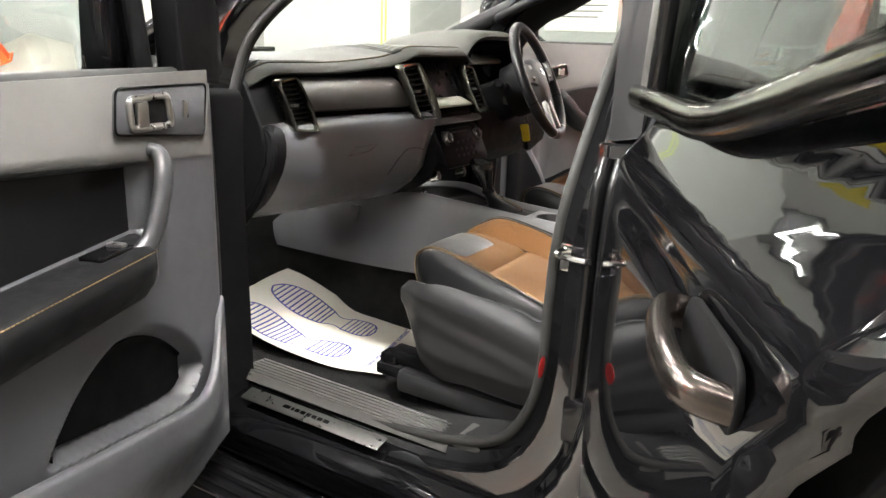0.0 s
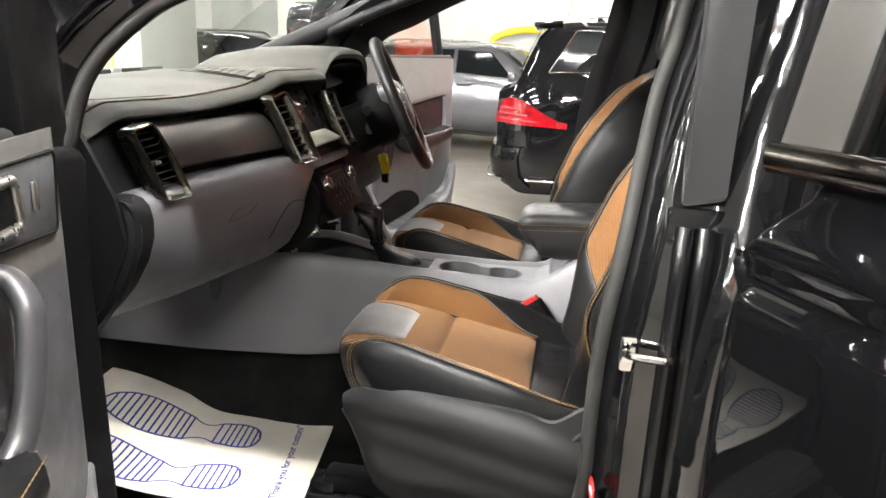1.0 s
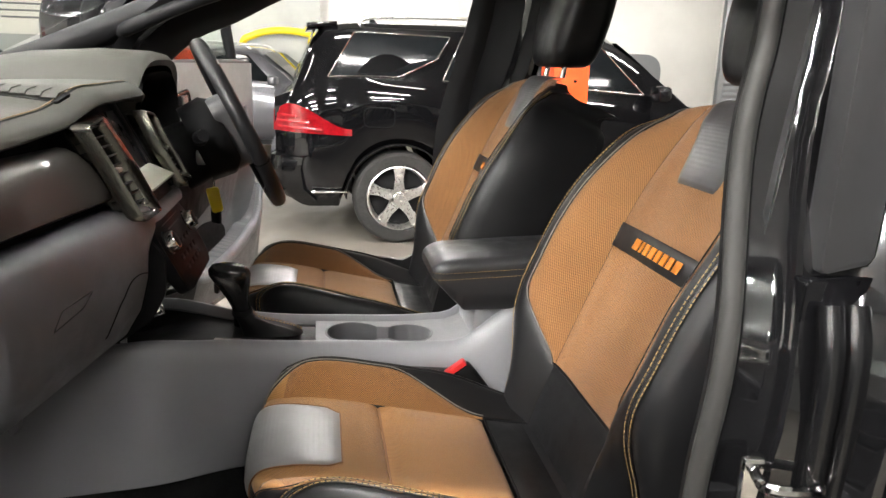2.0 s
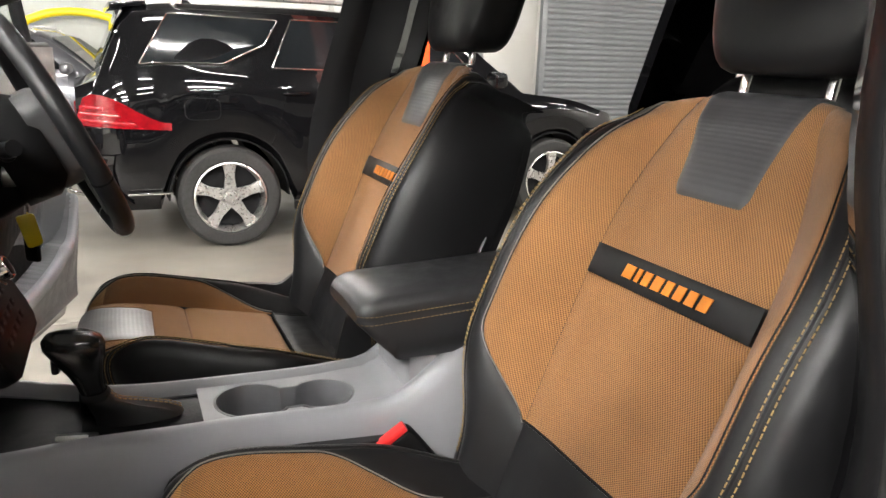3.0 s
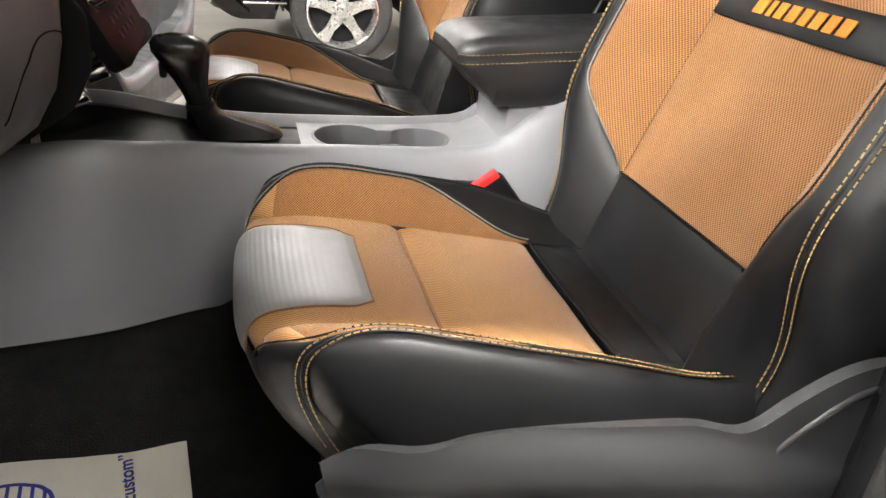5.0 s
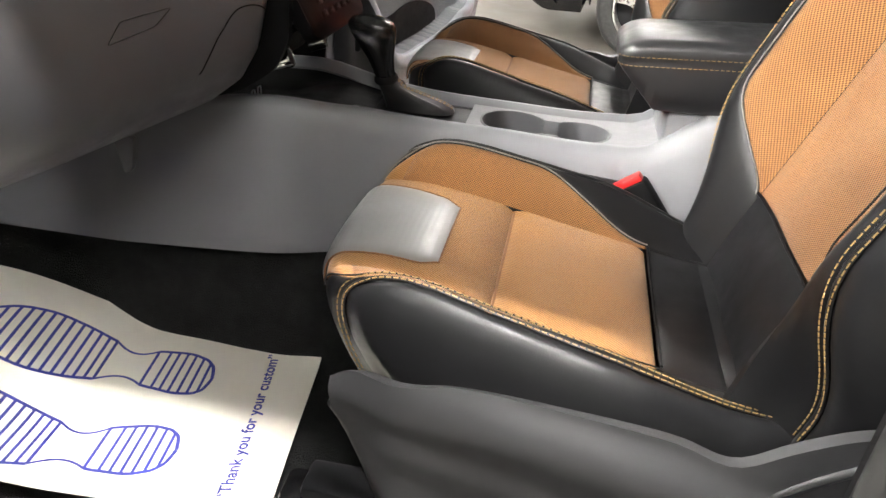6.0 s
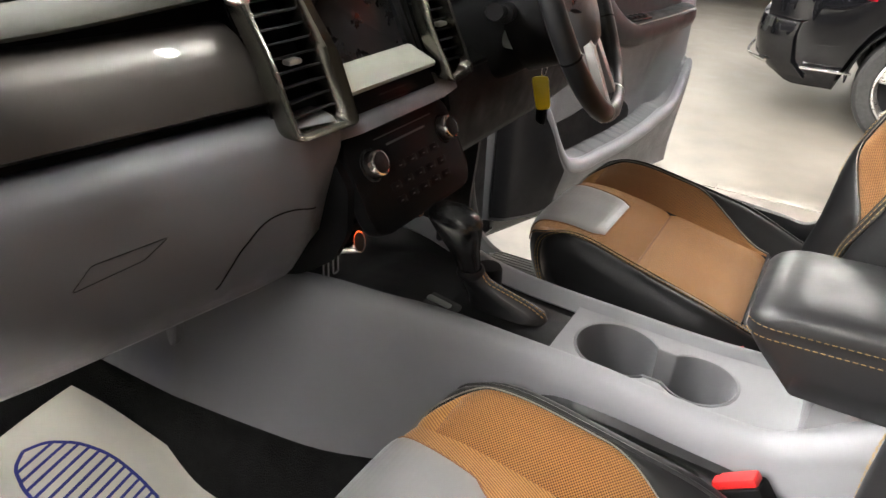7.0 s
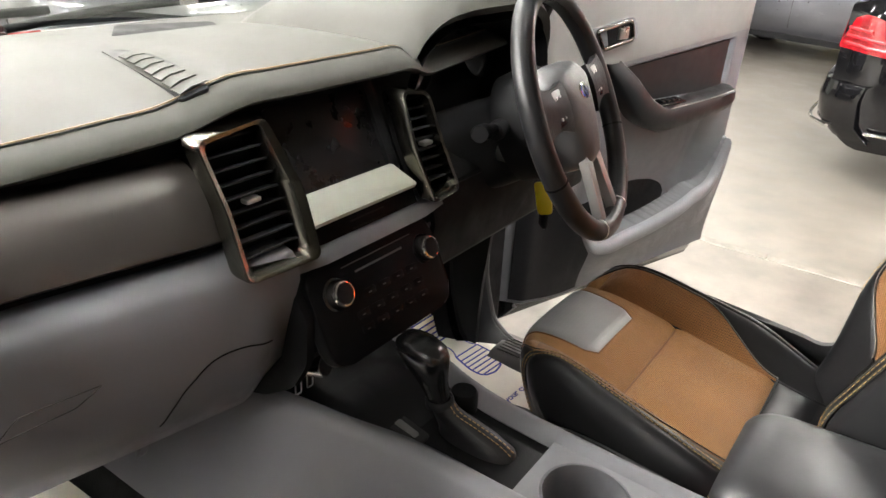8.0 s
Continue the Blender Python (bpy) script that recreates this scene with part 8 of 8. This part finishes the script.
# ---- rear passenger doors ----
def rear_door(m, side, label):
    door = thing("rear_door", m, label, "car door", "rear doors")
    S = lambda u, h, z: Vector((u, side * h, z))

    def skin_h(u, z):
        # outer face: shoulder under the waist, crease, slight tuck at the sill
        return -0.02 - 0.028 * math.sin(math.pi * min(1, max(0, (z - 0.45) / 0.95))) ** 0.8 + 0.012 * math.exp(-((z - 1.22) / 0.02) ** 2) + 0.03 * ease(1.26, 1.35, z)

    edge = lambda z: 0.02 + 0.07 * ease(1.24, 1.34, z) + 0.05 * ease(0.66, 0.5, z)
    tail = lambda z: 0.685 + 0.15 * ease(1.1, 1.36, z)
    waist = curve_fn((0.0, 0.2, 0.45, 0.59, 0.69, 0.84), (1.345, 1.347, 1.353, 1.378, 1.4, 1.43))
    rows = []
    for t in np.concatenate((np.linspace(0, 0.8, 22), np.linspace(0.815, 1.0, 14))):
        row, zs = [], lambda u: 0.5 + (waist(u) - 0.5) * t
        z0 = zs(0.05)
        row += [S(edge(z0) - 0.012, 0.03, z0), S(edge(z0) - 0.012, -0.0, z0)]
        for q in np.linspace(0, 1, 26) ** 1.4:
            u = edge(z0) + (tail(zs(0.6)) - edge(z0)) * q
            row.append(S(u, skin_h(u, zs(u)) * ease(-0.02, 0.03, u - edge(z0) + 0.02) - 0.004, zs(u)))
        last = row[-1]
        row += [last + S(0.008, 0.006, 0), last + S(0.008, 0.02, 0)]
        rows.append(row if side > 0 else row[::-1])
    bm = bmesh.new()
    add_grid(bm, rows)
    part("outer_skin", bm, PAINT, door, "gloss black outer skin", 50)
    bm = bmesh.new()
    shape = [(0.03, 0.52), (0.66, 0.52)] + [(tail(z) - 0.004, z) for z in np.linspace(0.6, 1.4, 12)] + [(0.6, 1.37), (0.4, 1.33), (0.05, 1.33)]
    add_prism(bm, rounded(shape, 0.03), 0.12, 0.014, Matrix.Translation((0, side * 0.075, 0)) @ Matrix.Rotation(radians(90), 4, "X"))
    part("door_shell", bm, DARK, door, "dark inner door shell")
    bm = bmesh.new()
    add_tube(bm, smooth_path([S(tail(z) + 0.006, 0.07, z) for z in np.linspace(0.56, 1.4, 8)], 5), 0.014, 8)
    part("edge_seal", bm, SEAL, door, "grey rubber edge seal", 60)
    bm = bmesh.new()
    add_tube(bm, [S(u, -0.024, waist(u) + 0.01) for u in np.linspace(0.03, 0.84, 28)], 0.011, 10, False, 1.6)
    part("waist_moulding", bm, DARK_CHROME, door, "satin waist moulding", 60)
    # window frame: broad front post, top rail, rear post
    for name, ol, mat in (("front_post", [(0.03, 1.345), (0.12, 1.345), (0.19, 1.7), (0.12, 1.7)], CLADDING), ("top_rail", [(0.12, 1.7), (0.18, 1.66), (0.68, 1.68), (0.74, 1.73), (0.14, 1.73)], BLACK), ("rear_post", [(0.77, 1.42), (0.84, 1.43), (0.74, 1.72), (0.66, 1.69)], DARK)):
        bm = bmesh.new()
        add_prism(bm, rounded(ol, 0.008), 0.035, 0.004, Matrix.Translation((0, side * -0.003, 0)) @ Matrix.Rotation(radians(90), 4, "X"))
        part(name, bm, mat, door)
    bm = bmesh.new()
    add_tube(bm, [S(0.128, -0.016, 1.36), S(0.198, -0.016, 1.67)], 0.012, 8)
    part("glass_channel", bm, PIANO, door, "", 60)
    bm = bmesh.new()
    shell(bm, [[S(0.1 + 0.07 * t + (0.73 - 0.15 * t) * q, -0.006 + 0.02 * t, waist(0.1 + 0.07 * t + (0.73 - 0.15 * t) * q) + (1.69 - 1.36) * t * (1 - 0.2 * q)) for q in np.linspace(0, 1, 12)] for t in (0, 0.5, 1)], 0.004)
    pane = part("window_pane", bm, TINTED_DOOR, door, "lightly tinted door glass")
    # pull handle
    bm = bmesh.new()
    u0 = 0.49
    add_tube(bm, smooth_path([S(u0, -0.034, 1.205), S(u0 + 0.012, -0.058, 1.21), S(u0 + 0.085, -0.072, 1.21), S(u0 + 0.145, -0.068, 1.205), S(u0 + 0.165, -0.036, 1.2)], 8), 0.0105, 12, False, 1.4)
    part("outer_handle", bm, surface("handle_chrome", (0.075, 0.064, 0.058), 0.24, 0.95, 300, 0.0, 0.05, 5, rough_vary=0.02), door, "smoked chrome outer handle", 60)
    bm = bmesh.new()
    add_prism(bm, rect(0.15, 0.06, 0.03), 0.006, 0.002, Matrix.Translation(S(u0 + 0.1, -0.04, 1.205)) @ Matrix.Rotation(radians(90), 4, "X"))
    part("handle_cup", bm, BLACK, door)
    for z in (0.72, 1.2):
        bm = bmesh.new()
        add_box(bm, S(-0.01, 0.01, z), (0.07, 0.03, 0.055), 0.008)
        add_disc(bm, S(-0.035, 0.01, z), (0, 0, 1), 0.012, 0.07, 12)
        part("hinge", bm, FLANGE, door, "black door hinge")
    return door


rear_door(pose(0.79, -0.785, 0, 0, 0, -R_OPEN), 1, "open gloss black rear door with tinted window")
rear_door(pose(0.82, 0.83, 0, 0, 0, 80), -1, "open gloss black rear door beyond driver seat")


# ---- paper mats ----
def paper_mat(m, label):
    mat = thing("paper_floor_mat", m, label, "floor mat", "paper mats")
    # x: 0 at the heel edge, towards the nose negative; y: -0.18 to 0.18
    def height(x, y):
        z = 0.006 + 0.078 * ease(-0.28, -0.6, x - 0.02) + 0.025 * ease(-0.12, -0.35, x) * ease(-0.1, 0.18, y)
        z += 0.007 * math.sin(9 * x + 6 * y + 0.5) + 0.004 * math.sin(22 * x - 9 * y) + 0.02 * ease(-0.08, 0.0, x) * ease(0.08, 0.18, y)
        return z

    P = lambda x, y, o=0.0: Vector((x + 0.01 * math.sin(4 * y), y, height(x, y) + o))
    bm = bmesh.new()
    shell(bm, [[P(x, y) for x in np.linspace(-0.54, 0.0, 50)] for y in np.linspace(-0.18, 0.18, 30)][::-1], 0.0012)
    sheet = part("sheet", bm, PAPER, mat, "white paper sheet", 60)

    def ribbon(bm, pts, w):
        pts = [Vector((p[0], p[1], 0)) for p in pts]
        a, b = [], []
        for i, p in enumerate(pts):
            t = (pts[min(i + 1, len(pts) - 1)] - pts[max(i - 1, 0)])
            t = t.normalized() if t.length > 1e-9 else Vector((1, 0, 0))
            n = Vector((-t.y, t.x, 0)) * w / 2
            a.append(P(p.x + n.x, p.y + n.y, 0.0016)), b.append(P(p.x - n.x, p.y - n.y, 0.0016))
        add_grid(bm, [a, b][::-1])

    for yc, s in ((0.048, 1), (-0.09, -1)):
        bm = bmesh.new()
        xo = -0.152
        half = curve_fn(tuple(q * 0.8 for q in (0.0, 0.005, 0.016, 0.04, 0.1, 0.14, 0.2, 0.26, 0.34, 0.395, 0.42, 0.43)), (0.0, 0.018, 0.031, 0.04, 0.04, 0.036, 0.04, 0.051, 0.054, 0.038, 0.019, 0.0))
        bend = lambda t: s * 0.016 * math.sin(math.pi * t / 0.344)
        ends = [(1 - math.cos(math.pi * i / 27)) / 2 for i in range(28)]
        for lo, hi in ((0.0, 0.098), (0.165, 0.344)):
            up = [(xo - t, yc + bend(t) + half(t)) for t in (lo + (hi - lo) * q for q in ends)]
            dn = [(xo - t, yc + bend(t) - half(t)) for t in (hi - (hi - lo) * q for q in ends)]
            ribbon(bm, up, 0.005), ribbon(bm, dn, 0.005)
            if lo:
                ribbon(bm, [up[0], dn[-1]], 0.0045)
            else:
                ribbon(bm, [up[-1], dn[0]], 0.0045)
            t = lo + 0.012
            while t < hi - 0.01:
                ribbon(bm, [(xo - t, yc + bend(t) + half(t) * q) for q in np.linspace(-0.98, 0.98, 6)], 0.0042)
                t += 0.0135
        up = [(xo - t, yc + bend(t) + half(t) * (1 - 0.3 * math.sin(math.pi * (t - 0.098) / 0.067))) for t in np.linspace(0.098, 0.165, 10)]
        dn = [(xo - t, yc + bend(t) - half(t) * (1 - 0.3 * math.sin(math.pi * (t - 0.098) / 0.067))) for t in np.linspace(0.098, 0.165, 10)]
        ribbon(bm, up, 0.0035), ribbon(bm, dn, 0.0035)
        part("shoe_print", bm, INK, sheet, "printed blue shoe sole", 60)
    tm = Matrix.Translation((-0.07, -0.03, height(-0.078, 0) + 0.0025)) @ Matrix.Rotation(radians(90), 4, "Z")
    ob = letters("thank_you_line", "\u201cThank you for your custom\u201d", 0.0235, tm, INK, sheet, "blue printed words", 0.0002)
    for v in ob.data.vertices:
        v.co.z = height(v.co.x, v.co.y) + 0.0022
    return mat


paper_mat(pose(0.09, -0.318, 0.6, 0, 0, 9), "crumpled white paper mat with blue shoe prints")
paper_mat(pose(0.02, 0.545, 0.6, 0, 0, -6), "white paper mat with blue shoe prints on carpet")
# pale film left on the driver's sill side is the mat's edge; driver's pedals
pedals = thing("pedal_box", pose(-0.45, 0.35, 0.7), "black foot pedals under dashboard", "pedals")
for y, w in ((0.3, 0.07), (0.43, 0.05)):
    bm = bmesh.new()
    add_box(bm, (-0.42, y, 0.76), (0.02, w, 0.06), 0.006, Matrix.Rotation(radians(-30), 4, "Y"))
    add_tube(bm, [(-0.43, y, 0.78), (-0.5, y, 1.0)], 0.008, 8)
    part("pedal", bm, RUBBER, pedals, "", 40, True, pedals)
